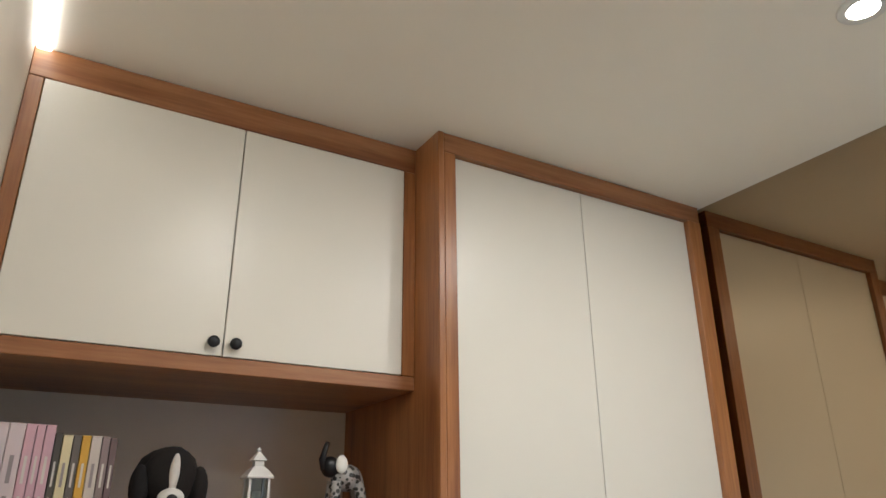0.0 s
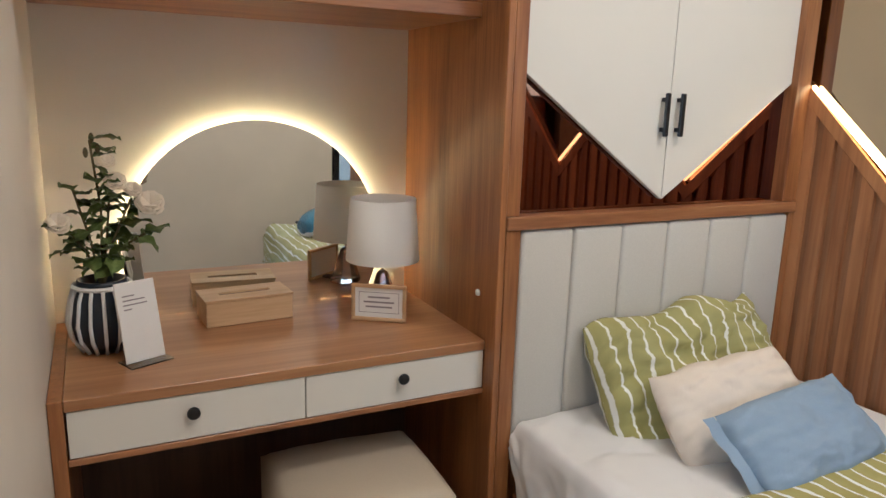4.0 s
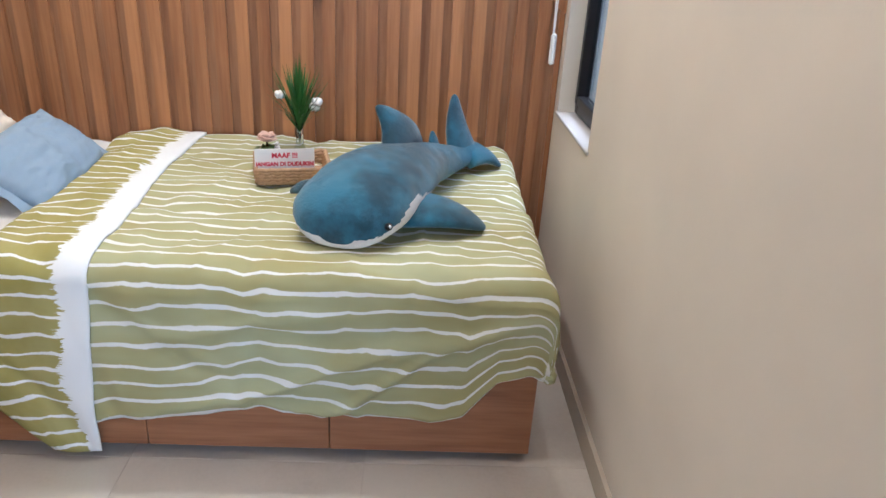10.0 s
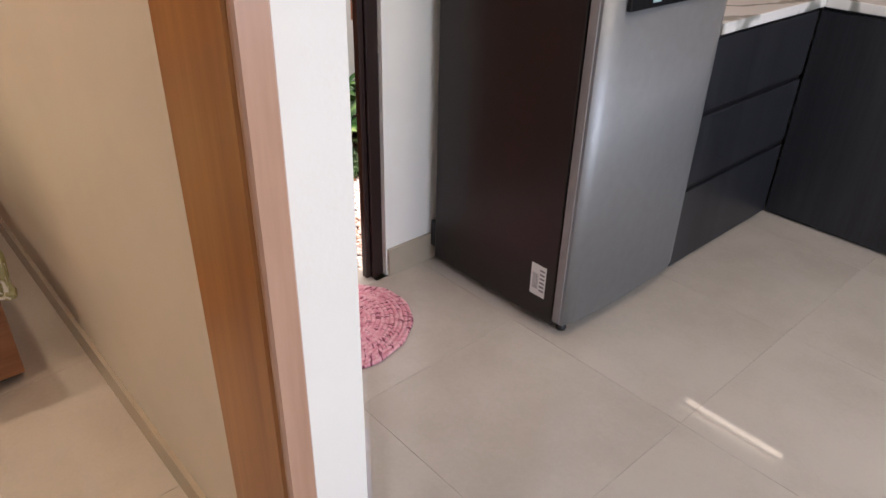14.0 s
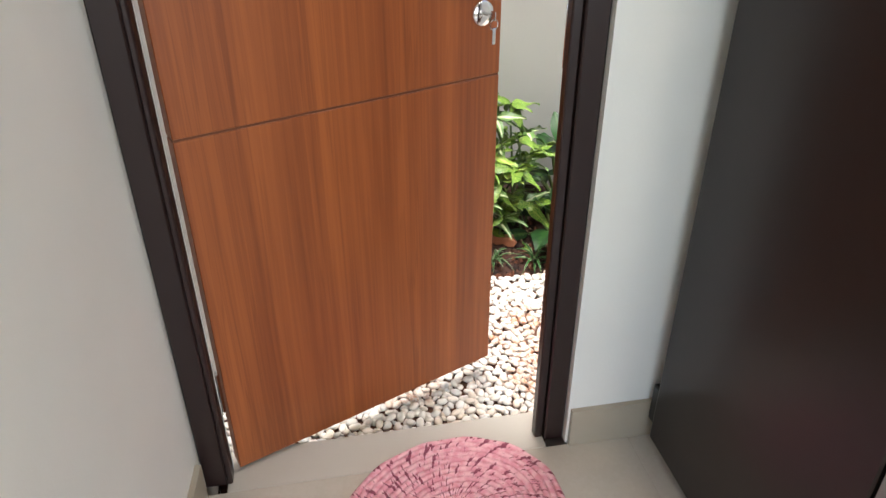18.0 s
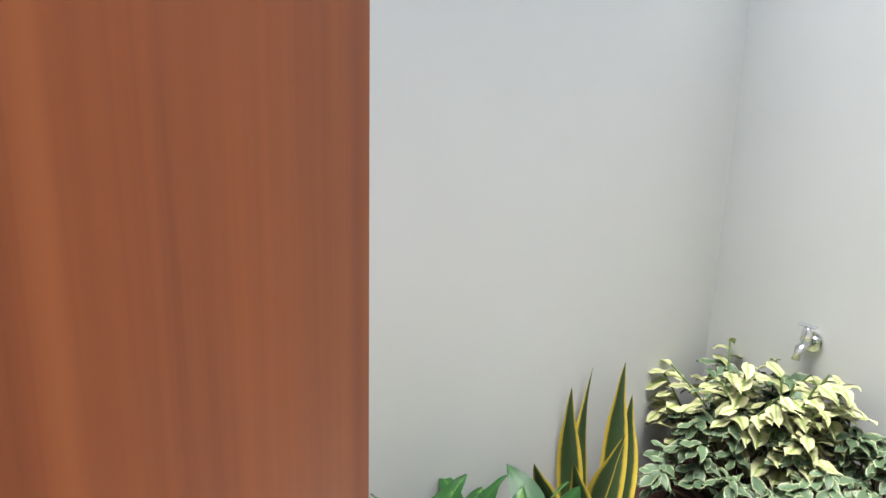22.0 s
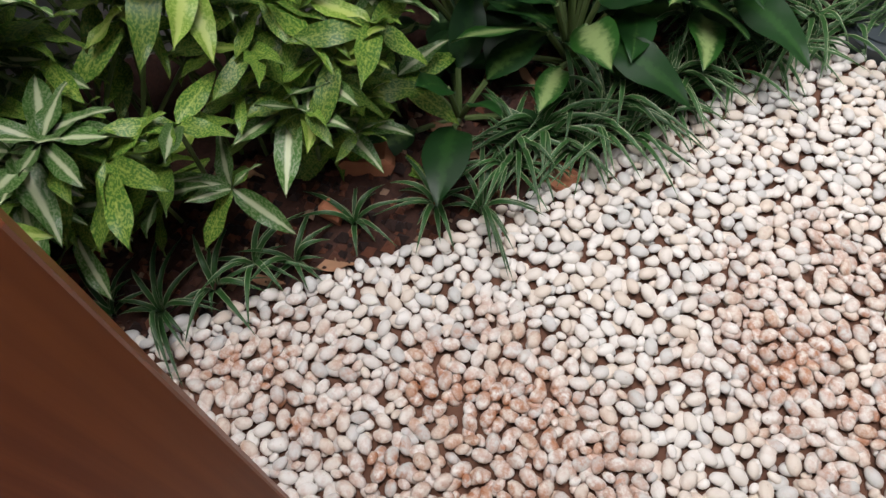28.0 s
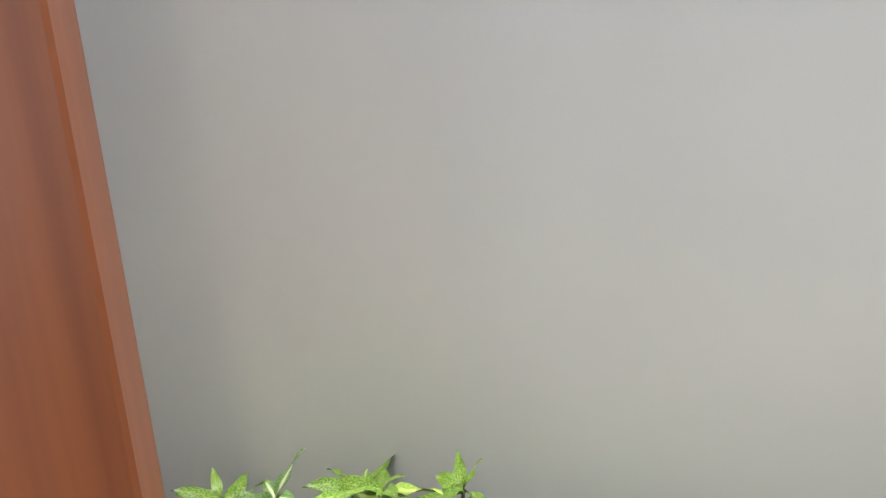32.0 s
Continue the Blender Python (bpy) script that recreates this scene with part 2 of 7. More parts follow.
def solid(name, bm, material, label, category, group="", kind="", smooth=False):
    """A thing that is one single mesh."""
    return tagged(part(name, bm, material, None, "", smooth), label, category, group, kind)


def lathe(bm, prof, cx, cy, n=24, cz=0.0):
    """Turns a profile of (radius, z) round a vertical axis."""
    rings = []
    for r, z in prof:
        if r < 1e-6:
            rings.append([bm.verts.new((cx, cy, z + cz))])
        else:
            rings.append([bm.verts.new((cx + r * math.cos(2 * math.pi * i / n), cy + r * math.sin(2 * math.pi * i / n), z + cz)) for i in range(n)])
    for a, b in zip(rings, rings[1:]):
        for i in range(n):
            j = (i + 1) % n
            if len(a) == 1 and len(b) > 1:
                bm.faces.new((a[0], b[i], b[j]))
            elif len(b) == 1 and len(a) > 1:
                bm.faces.new((a[i], a[j], b[0]))
            elif len(a) > 1:
                bm.faces.new((a[i], a[j], b[j], b[i]))
    return bm


def tube(path, r, n=8, bm=None, taper=None):
    """A round rod along a path of points."""
    bm = bm or bmesh.new()
    pts = [Vector(p) for p in path]
    rings = []
    for i, p in enumerate(pts):
        d = (pts[min(i + 1, len(pts) - 1)] - pts[max(i - 1, 0)]).normalized()
        u = d.cross(Vector((0, 0, 1)) if abs(d.z) < 0.9 else Vector((1, 0, 0))).normalized()
        v = d.cross(u)
        rr = r if taper is None else r * (1 + (taper - 1) * i / (len(pts) - 1))
        rings.append([bm.verts.new(p + rr * (u * math.cos(2 * math.pi * k / n) + v * math.sin(2 * math.pi * k / n))) for k in range(n)])
    for a, b in zip(rings, rings[1:]):
        for k in range(n):
            bm.faces.new((a[k], a[(k + 1) % n], b[(k + 1) % n], b[k]))
    bm.faces.new(rings[0][::-1]), bm.faces.new(rings[-1])
    return bm


def grid(bm, nu, nv, f, uvf=None):
    """A sheet of nu by nv cells; f gives the place and uvf the cloth coordinates for u, v in 0..1."""
    vs = [[bm.verts.new(f(i / nu, j / nv)) for j in range(nv + 1)] for i in range(nu + 1)]
    lay = bm.loops.layers.uv.verify()
    for i in range(nu):
        for j in range(nv):
            fc = bm.faces.new((vs[i][j], vs[i + 1][j], vs[i + 1][j + 1], vs[i][j + 1]))
            fc.smooth = True
            for lp, (a, b) in zip(fc.loops, ((i, j), (i + 1, j), (i + 1, j + 1), (i, j + 1))):
                lp[lay].uv = uvf(a / nu, b / nv) if uvf else (a / nu, b / nv)
    return vs


def loft(bm, rings, cap=True):
    vs = [[bm.verts.new(p) for p in r] for r in rings]
    n = len(vs[0])
    for a, b in zip(vs, vs[1:]):
        for k in range(n):
            bm.faces.new((a[k], a[(k + 1) % n], b[(k + 1) % n], b[k]))
    if cap:
        bm.faces.new(vs[0][::-1]), bm.faces.new(vs[-1])
    return vs


def bump_in(nt, b, h, strength, dist=0.002):
    n = nt.nodes.new("ShaderNodeBump")
    n.inputs["Strength"].default_value, n.inputs["Distance"].default_value = strength, dist
    nt.links.new(h, n.inputs["Height"])
    nt.links.new(n.outputs[0], b.inputs["Normal"])


def striped_cotton(name, olive, olive2, white, period, width, band=None):
    """Olive cotton with hand-brushed white stripes in its own cloth coordinates (metres)."""
    m, nt, b = nodes_of(name)
    uv = nt.nodes.new("ShaderNodeTexCoord").outputs["UV"]
    sp = nt.nodes.new("ShaderNodeSeparateXYZ")
    nt.links.new(uv, sp.inputs[0])
    mp = nt.nodes.new("ShaderNodeMapping")
    mp.inputs["Scale"].default_value = (1, 0.35, 1)
    nt.links.new(uv, mp.inputs[0])
    w1 = noise_node(nt, mp.outputs[0], 9, 2)
    w2 = noise_node(nt, uv, 70, 3, 0.7)
    u = add_math(nt, "DIVIDE", sp.outputs[0], period)
    u = add_math(nt, "MULTIPLY_ADD", w1, 0.55, u)
    fr = add_math(nt, "FRACT", u)
    d = add_math(nt, "ABSOLUTE", add_math(nt, "SUBTRACT", fr, 0.5))
    mp2 = nt.nodes.new("ShaderNodeMapping")
    mp2.inputs["Scale"].default_value = (14, 2.6, 1)
    nt.links.new(uv, mp2.inputs[0])
    w3 = noise_node(nt, mp2.outputs[0], 1.0, 3)
    d = add_math(nt, "MULTIPLY_ADD", add_math(nt, "SUBTRACT", w2, 0.5), 0.10, d)
    d = add_math(nt, "MULTIPLY_ADD", add_math(nt, "SUBTRACT", w3, 0.5), 0.26, d)
    s = add_math(nt, "SUBTRACT", 1.0, step_up(nt, d, width + 0.075, width + 0.115))
    if band:
        mp3 = nt.nodes.new("ShaderNodeMapping")
        mp3.inputs["Scale"].default_value = (60, 2.0, 1)
        nt.links.new(uv, mp3.inputs[0])
        v = add_math(nt, "MULTIPLY_ADD", add_math(nt, "SUBTRACT", noise_node(nt, mp3.outputs[0], 1.0, 5, 0.7), 0.5), 0.42, sp.outputs[1])
        s = add_math(nt, "MAXIMUM", s, step_up(nt, v, band, band + 0.006))
    base = mix_col(nt, step_up(nt, noise_node(nt, mp.outputs[0], 7, 3, 0.55), 0.3, 0.7), olive, olive2)
    nt.links.new(mix_col(nt, s, base, white), b.inputs["Base Color"])
    b.inputs["Roughness"].default_value = 0.85
    bump_in(nt, b, noise_node(nt, uv, 900, 2), 0.15, 0.0008)
    return m


def leaf_mat(name, edge, centre, spread, speck=0.0, rough=0.42, ribs=0.0, wob=0.5, vary=0.0, soft=0.12):
    """A leaf with a paler or darker middle; the leaf's own coordinates run across (u) and along (v)."""
    m, nt, b = nodes_of(name)
    uv = nt.nodes.new("ShaderNodeTexCoord").outputs["UV"]
    oi = nt.nodes.new("ShaderNodeObjectInfo")
    sp = nt.nodes.new("ShaderNodeSeparateXYZ")
    nt.links.new(uv, sp.inputs[0])
    mp = nt.nodes.new("ShaderNodeMapping")
    mp.inputs["Scale"].default_value = (3, 7, 1)
    nt.links.new(uv, mp.inputs[0])
    off = nt.nodes.new("ShaderNodeCombineXYZ")
    nt.links.new(add_math(nt, "MULTIPLY", oi.outputs["Random"], 37.0), off.inputs[1])
    nt.links.new(off.outputs[0], mp.inputs["Location"])
    n1 = noise_node(nt, mp.outputs[0], 1.6, 4, 0.65)
    d = add_math(nt, "ABSOLUTE", add_math(nt, "SUBTRACT", sp.outputs[0], 0.5))
    d = add_math(nt, "MULTIPLY_ADD", add_math(nt, "SUBTRACT", n1, 0.5), wob, d)
    if vary:
        d = add_math(nt, "MULTIPLY_ADD", add_math(nt, "SUBTRACT", oi.outputs["Random"], 0.5), vary, d)
    if ribs:
        wv = add_math(nt, "SINE", add_math(nt, "MULTIPLY_ADD", d, 22.0, add_math(nt, "MULTIPLY", sp.outputs[1], 60.0)))
        d = add_math(nt, "MULTIPLY_ADD", wv, ribs, d)
    k = add_math(nt, "SUBTRACT", 1.0, step_up(nt, d, spread, spread + soft))
    if speck:
        vo = noise_node(nt, mp.outputs[0], 3.6, 2, 0.5)
        k = add_math(nt, "MAXIMUM", k, add_math(nt, "MULTIPLY", step_up(nt, vo, 0.47, 0.56), speck))
    c = mix_col(nt, k, edge, centre)
    hs = nt.nodes.new("ShaderNodeHueSaturation")
    nt.links.new(add_math(nt, "MULTIPLY_ADD", oi.outputs["Random"], 0.5, 0.75), hs.inputs["Value"])
    nt.links.new(c, hs.inputs["Color"])
    nt.links.new(hs.outputs[0], b.inputs["Base Color"])
    b.inputs["Roughness"].default_value = rough
    b.inputs["Specular IOR Level"].default_value = 0.3
    return m


JAMB = wood("orange_brown_veneer", (0.27, 0.095, 0.024), (0.47, 0.21, 0.065), 0.35, "z", 9, 0.04)
LAM_PALE = wood("pale_laminate_edge", (0.36, 0.19, 0.12), (0.48, 0.28, 0.19), 0.3)
# the slat wood again, with the grooves' shade put into its colour
SLAT_SHADE = wood("slat_shade_wood", (0.20, 0.085, 0.036), (0.36, 0.18, 0.085), 0.5)
TILE_JOINT = plain("grey_tile_joint", (0.46, 0.41, 0.35), 0.8)
SKIRT = plain("beige_skirting_tile", (0.42, 0.36, 0.28), 0.2, 0, 0.06, 9)
GREY_SILL = plain("grey_sill_paint", (0.42, 0.41, 0.40), 0.45, 0, 0.04)
SILL = plain("white_satin_paint", (0.75, 0.75, 0.74), 0.4, 0, 0.02)
PLASTIC = plain("white_plastic", (0.78, 0.78, 0.76), 0.3, 0, 0.02)
GLASS = plain("window_glass", (0.75, 0.85, 0.92), 0.02, 0, 0.0, Transmission_Weight=1.0, IOR=1.2)
LAMP_GLOW = glow("lamp_glow", (1.0, 0.90, 0.74), 11)
LED_WHITE = glow("pale_led", (1.0, 0.88, 0.70), 3.2)
LED_DIM = glow("dim_led_strip", (1.0, 0.88, 0.70), 0.9)


BRONZE_DARK = plain("dark_bronze_mirror", (0.22, 0.10, 0.07), 0.02, 1.0, 0.0)
DESKW = wood("desk_top_wood", (0.27, 0.115, 0.042), (0.50, 0.27, 0.125), 0.28, "x", 7, 0.05)
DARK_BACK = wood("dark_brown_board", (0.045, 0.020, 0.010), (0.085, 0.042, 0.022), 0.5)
LED_RING = glow("mirror_ring_glow", (1.0, 0.80, 0.42), 8)
SHADE = plain("white_lamp_fabric", (0.74, 0.72, 0.68), 0.9, 0, 0.03, 300, 0.15)
GLASS_BROWN = plain("brown_glass", (0.55, 0.40, 0.30), 0.03, 0, 0.05, Transmission_Weight=0.9, IOR=1.45)
CHROME = plain("chrome", (0.75, 0.75, 0.76), 0.12, 1.0, 0.02)
PALE_WOOD = wood("pale_pine", (0.46, 0.29, 0.14), (0.66, 0.46, 0.27), 0.5, "x", 12, 0.08)
PAPER_W = plain("white_card", (0.76, 0.75, 0.73), 0.7, 0, 0.02)
NAVY = plain("navy_glaze", (0.012, 0.020, 0.035), 0.3)
ROSE_LEAF = leaf_mat("rose_leaf_green", (0.10, 0.14, 0.040), (0.14, 0.19, 0.06), 0.06)
ROSE_STEM = plain("brown_green_stem", (0.09, 0.075, 0.03), 0.7)
ROSE_PEACH = plain("peach_pink_petal", (0.62, 0.40, 0.31), 0.7, 0, 0.12, 50)
ROSE = plain("pale_pink_petal", (0.72, 0.63, 0.51), 0.7, 0, 0.12, 50)


LAMX_Y = wood("brown_laminate_long", (0.20, 0.075, 0.030), (0.38, 0.17, 0.075), 0.4, "y", 12, 0.06)
RUG = plain("tan_rug_pile", (0.46, 0.32, 0.19), 0.95, 0, 0.14, 240, 0.5)
RUG_DARK = plain("black_rug_yarn", (0.03, 0.024, 0.022), 0.95, 0, 0.3, 200, 0.4)
RUG_BROWN = plain("brown_rug_yarn", (0.27, 0.15, 0.07), 0.95, 0, 0.2, 200, 0.4)
STRIPED = striped_cotton("olive_striped_cotton", (0.350, 0.318, 0.135), (0.415, 0.42, 0.235), (0.74, 0.74, 0.70), 0.047, 0.0)
STRIPED_BAND = striped_cotton("olive_striped_border", (0.32, 0.28, 0.075), (0.38, 0.34, 0.125), (0.78, 0.79, 0.78), 0.047, -0.01, 0.75)
STRIPED_P = striped_cotton("olive_striped_pillowcase", (0.31, 0.285, 0.095), (0.36, 0.34, 0.14), (0.74, 0.74, 0.68), 0.046, -0.015)
CREAM_COT = plain("cream_cotton", (0.68, 0.60, 0.50), 0.9, 0, 0.04, 400, 0.15)
BLUE_COT = plain("grey_blue_cotton", (0.25, 0.33, 0.42), 0.9, 0, 0.06, 400, 0.2)


def plush(name, dark, light):
    """Short fur brushed in patches."""
    m, nt, b = nodes_of(name)
    tc = nt.nodes.new("ShaderNodeTexCoord").outputs["Object"]
    k = step_up(nt, noise_node(nt, tc, 6.5, 5, 0.6), 0.36, 0.66)
    nt.links.new(mix_col(nt, k, dark, light), b.inputs["Base Color"])
    b.inputs["Roughness"].default_value = 0.95
    b.inputs["Sheen Weight"].default_value = 0.3
    bump_in(nt, b, noise_node(nt, tc, 160, 4, 0.7), 0.6, 0.004)
    return m


BLUE = plush("blue_plush_fur", (0.010, 0.044, 0.070), (0.034, 0.150, 0.235))
WICKER = plain("seagrass", (0.42, 0.26, 0.14), 0.8, 0, 0.4, 90, 0.6)
RED_INK = plain("red_ink", (0.55, 0.02, 0.05), 0.6)
GRASS_G = plain("bright_grass_green", (0.030, 0.125, 0.018), 0.5, 0, 0.35, 40)


TRIM_GREY = plain("grey_plastic", (0.26, 0.24, 0.24), 0.35)
GLOSS_BLACK = plain("gloss_black_plastic", (0.01, 0.01, 0.011), 0.08)
DISPLAY = plain("pale_display", (0.30, 0.42, 0.45), 0.2)
GROOVE = plain("groove_brown", (0.16, 0.05, 0.02), 0.6)


def veined(name, base, vein, scale, rough=0.12):
    m, nt, b = nodes_of(name)
    tc = nt.nodes.new("ShaderNodeTexCoord").outputs["Object"]
    w = nt.nodes.new("ShaderNodeTexWave")
    w.inputs["Scale"].default_value, w.inputs["Distortion"].default_value, w.inputs["Detail"].default_value = scale, 14, 4
    nt.links.new(tc, w.inputs["Vector"])
    k = step_up(nt, w.outputs[1], 0.82, 1.0)
    nt.links.new(mix_col(nt, k, base, vein), b.inputs["Base Color"])
    b.inputs["Roughness"].default_value = rough
    return m


MARBLE = veined("white_marble", (0.72, 0.72, 0.70), (0.25, 0.26, 0.24), 1.6)
MARBLE_B = veined("beige_marble", (0.62, 0.47, 0.38), (0.36, 0.22, 0.13), 2.2)


def pink_braid():
    """Pink cotton strips with short dark strands that sweep outwards from the middle of the mat."""
    m, nt, b = nodes_of("pink_braided_cotton")
    tc = nt.nodes.new("ShaderNodeTexCoord").outputs["Object"]
    sp = nt.nodes.new("ShaderNodeSeparateXYZ")
    nt.links.new(tc, sp.inputs[0])
    ang = add_math(nt, "ARCTAN2", sp.outputs[1], sp.outputs[0])
    rad = add_math(nt, "SQRT", add_math(nt, "ADD", add_math(nt, "MULTIPLY", sp.outputs[0], sp.outputs[0]), add_math(nt, "MULTIPLY", sp.outputs[1], sp.outputs[1])))
    cb = nt.nodes.new("ShaderNodeCombineXYZ")
    nt.links.new(add_math(nt, "MULTIPLY_ADD", rad, 42.0, add_math(nt, "MULTIPLY", ang, 17.0)), cb.inputs[0])
    nt.links.new(add_math(nt, "MULTIPLY", rad, 30.0), cb.inputs[1])
    strand = noise_node(nt, cb.outputs[0], 1.0, 2, 0.5)
    c = mix_col(nt, step_up(nt, noise_node(nt, tc, 60, 2), 0.35, 0.65), (0.66, 0.27, 0.32), (0.76, 0.43, 0.47))
    c = mix_col(nt, step_up(nt, strand, 0.565, 0.62), c, (0.23, 0.050, 0.080))
    nt.links.new(c, b.inputs["Base Color"])
    b.inputs["Roughness"].default_value = 0.95
    bump_in(nt, b, noise_node(nt, tc, 300, 2), 0.4, 0.002)
    return m


PINK = pink_braid()


# ---- garden and tile materials ----
SPOT_LEAF = leaf_mat("speckled_yellow_green_leaf", (0.055, 0.145, 0.016), (0.30, 0.38, 0.075), -0.05, 0.6, 0.38)
STREAK_LEAF = leaf_mat("white_streaked_green_leaf", (0.045, 0.125, 0.018), (0.46, 0.51, 0.31), 0.06, 0.25, 0.38, 0.0, 0.12)
YOUNG_LEAF = leaf_mat("fresh_yellow_green_leaf", (0.15, 0.26, 0.030), (0.35, 0.43, 0.11), 0.10, 0.5, 0.4)
BROAD_LEAF = leaf_mat("broad_green_leaf_pale_middle", (0.010, 0.045, 0.008), (0.08, 0.165, 0.036), -0.05, 0.0, 0.46, 0.0, 0.7, 0.34, 0.26)
PALE_LEAF = leaf_mat("cream_centred_broad_leaf", (0.018, 0.075, 0.010), (0.22, 0.30, 0.11), 0.06, 0.0, 0.46, 0.0, 0.6, 0.2, 0.34)
DARK_LEAF = leaf_mat("dark_broad_leaf", (0.008, 0.038, 0.007), (0.016, 0.062, 0.010), 0.05, 0.0, 0.46, 0.0)
BLADE = leaf_mat("yellow_edged_blade", (0.52, 0.38, 0.045), (0.035, 0.060, 0.022), 0.30, 0.0, 0.4, 0.0, 0.10)
GREY_LEAF = leaf_mat("cream_edged_grey_green_leaf", (0.28, 0.30, 0.17), (0.075, 0.12, 0.06), 0.33, 0.0, 0.45, 0.02, 0.55)
YELLOW_LEAF = leaf_mat("cream_yellow_leaf_green_ribs", (0.43, 0.42, 0.22), (0.20, 0.27, 0.06), 0.04, 0.0, 0.45, 0.03, 0.35)
GRASS_LEAF = leaf_mat("white_edged_grass_blade", (0.36, 0.42, 0.24), (0.020, 0.070, 0.014), 0.38, 0.0, 0.45, 0.0, 0.08)
SAND = plain("brown_sand", (0.13, 0.060, 0.036), 0.95, 0, 0.4, 90, 0.5)


def crumb_mat():
    m, nt, b = nodes_of("soil_crumb")
    r = nt.nodes.new("ShaderNodeNewGeometry").outputs["Random Per Island"]
    c = mix_col(nt, step_up(nt, r, 0.2, 0.95), (0.018, 0.008, 0.006), (0.13, 0.045, 0.022))
    nt.links.new(mix_col(nt, step_up(nt, r, 0.93, 0.97), c, (0.26, 0.17, 0.11)), b.inputs["Base Color"])
    b.inputs["Roughness"].default_value = 0.95
    return m


CRUMB = crumb_mat()
STALK = plain("green_stalk", (0.10, 0.15, 0.045), 0.6)
STALK_BROWN = plain("brown_stalk", (0.085, 0.045, 0.022), 0.7)
CLAY = plain("fired_clay", (0.30, 0.115, 0.055), 0.85, 0, 0.3, 40, 0.4)
DRY_LEAF = plain("dry_leaf", (0.30, 0.16, 0.085), 0.8, 0, 0.3, 60)
CONCRETE_W = plain("white_washed_concrete", (0.60, 0.60, 0.57), 0.75, 0, 0.08, 12, 0.2)
CONCRETE_B = plain("bare_brown_concrete", (0.40, 0.29, 0.19), 0.85, 0, 0.2, 22, 0.3)
DARK_STONE = plain("dark_blue_grey_plastic", (0.035, 0.048, 0.055), 0.5, 0, 0.2, 30)


def pebble_mat(name, joined):
    """Off-white river pebbles with rust stains that spread over several stones."""
    m, nt, b = nodes_of(name)
    ge = nt.nodes.new("ShaderNodeNewGeometry")
    rnd_out = ge.outputs["Random Per Island"] if joined else nt.nodes.new("ShaderNodeObjectInfo").outputs["Random"]
    pos = ge.outputs["Position"]
    ramp = nt.nodes.new("ShaderNodeValToRGB")
    for p, c in ((0.12, (0.57, 0.56, 0.53)), (0.3, (0.75, 0.70, 0.64)), (0.55, (0.80, 0.77, 0.72)), (0.8, (0.70, 0.60, 0.50))):
        e = ramp.color_ramp.elements.new(p)
        e.color = (*c, 1)
    ramp.color_ramp.elements[0].color = (0.66, 0.64, 0.61, 1)
    ramp.color_ramp.elements[-1].color = (0.78, 0.73, 0.67, 1)
    nt.links.new(rnd_out, ramp.inputs[0])
    total = None
    for cx, cy, r in ((2.33, -4.41, 0.57), (2.39, -3.12, 0.68), (2.35, -3.67, 0.66), (2.63, -2.85, 0.44), (2.39, -2.63, 0.44)):
        vm = nt.nodes.new("ShaderNodeVectorMath")
        vm.operation = "DISTANCE"
        nt.links.new(pos, vm.inputs[0])
        vm.inputs[1].default_value = (cx, cy, GROUND_Z)
        k = add_math(nt, "SUBTRACT", 1.0, step_up(nt, vm.outputs["Value"], 0.0, r))
        total = k if total is None else add_math(nt, "MAXIMUM", total, k)
    n1 = noise_node(nt, pos, 11, 5, 0.72)
    stain = step_up(nt, add_math(nt, "MULTIPLY", total, n1), 0.28, 0.58)
    n2 = noise_node(nt, pos, 70, 4, 0.7)
    stain = add_math(nt, "MULTIPLY", stain, step_up(nt, n2, 0.34, 0.62))
    c = mix_col(nt, stain, ramp.outputs[0], (0.42, 0.17, 0.075))
    c = mix_col(nt, step_up(nt, noise_node(nt, pos, 120, 5, 0.7), 0.60, 0.78), c, (0.40, 0.30, 0.21))
    nt.links.new(c, b.inputs["Base Color"])
    b.inputs["Roughness"].default_value = 0.5
    bump_in(nt, b, n2, 0.15, 0.002)
    return m


GROUND_Z = -0.04
PEBBLE, PEBBLES = pebble_mat("river_pebble", False), pebble_mat("river_pebbles", True)


def tile_mat():
    m, nt, b = nodes_of("polished_cream_porcelain")
    tc = nt.nodes.new("ShaderNodeTexCoord").outputs["Object"]
    oi = nt.nodes.new("ShaderNodeObjectInfo").outputs["Random"]
    mp = nt.nodes.new("ShaderNodeMapping")
    off = nt.nodes.new("ShaderNodeCombineXYZ")
    for i in range(3):
        nt.links.new(add_math(nt, "MULTIPLY", oi, 19.0 + 7 * i), off.inputs[i])
    nt.links.new(off.outputs[0], mp.inputs["Location"])
    nt.links.new(tc, mp.inputs[0])
    n1 = noise_node(nt, mp.outputs[0], 3.2, 6, 0.62)
    n2 = noise_node(nt, mp.outputs[0], 90, 3, 0.6)
    k = add_math(nt, "MULTIPLY_ADD", n2, 0.25, add_math(nt, "MULTIPLY_ADD", oi, 0.12, n1))
    c = mix_col(nt, step_up(nt, k, 0.42, 0.88), (0.475, 0.42, 0.355), (0.545, 0.495, 0.425))
    nt.links.new(c, b.inputs["Base Color"])
    nt.links.new(add_math(nt, "MULTIPLY_ADD", n1, 0.05, 0.02), b.inputs["Roughness"])
    b.inputs["IOR"].default_value = 1.75
    bump_in(nt, b, noise_node(nt, mp.outputs[0], 5, 2), 0.01, 0.002)
    return m


FLOOR_TILE = tile_mat()


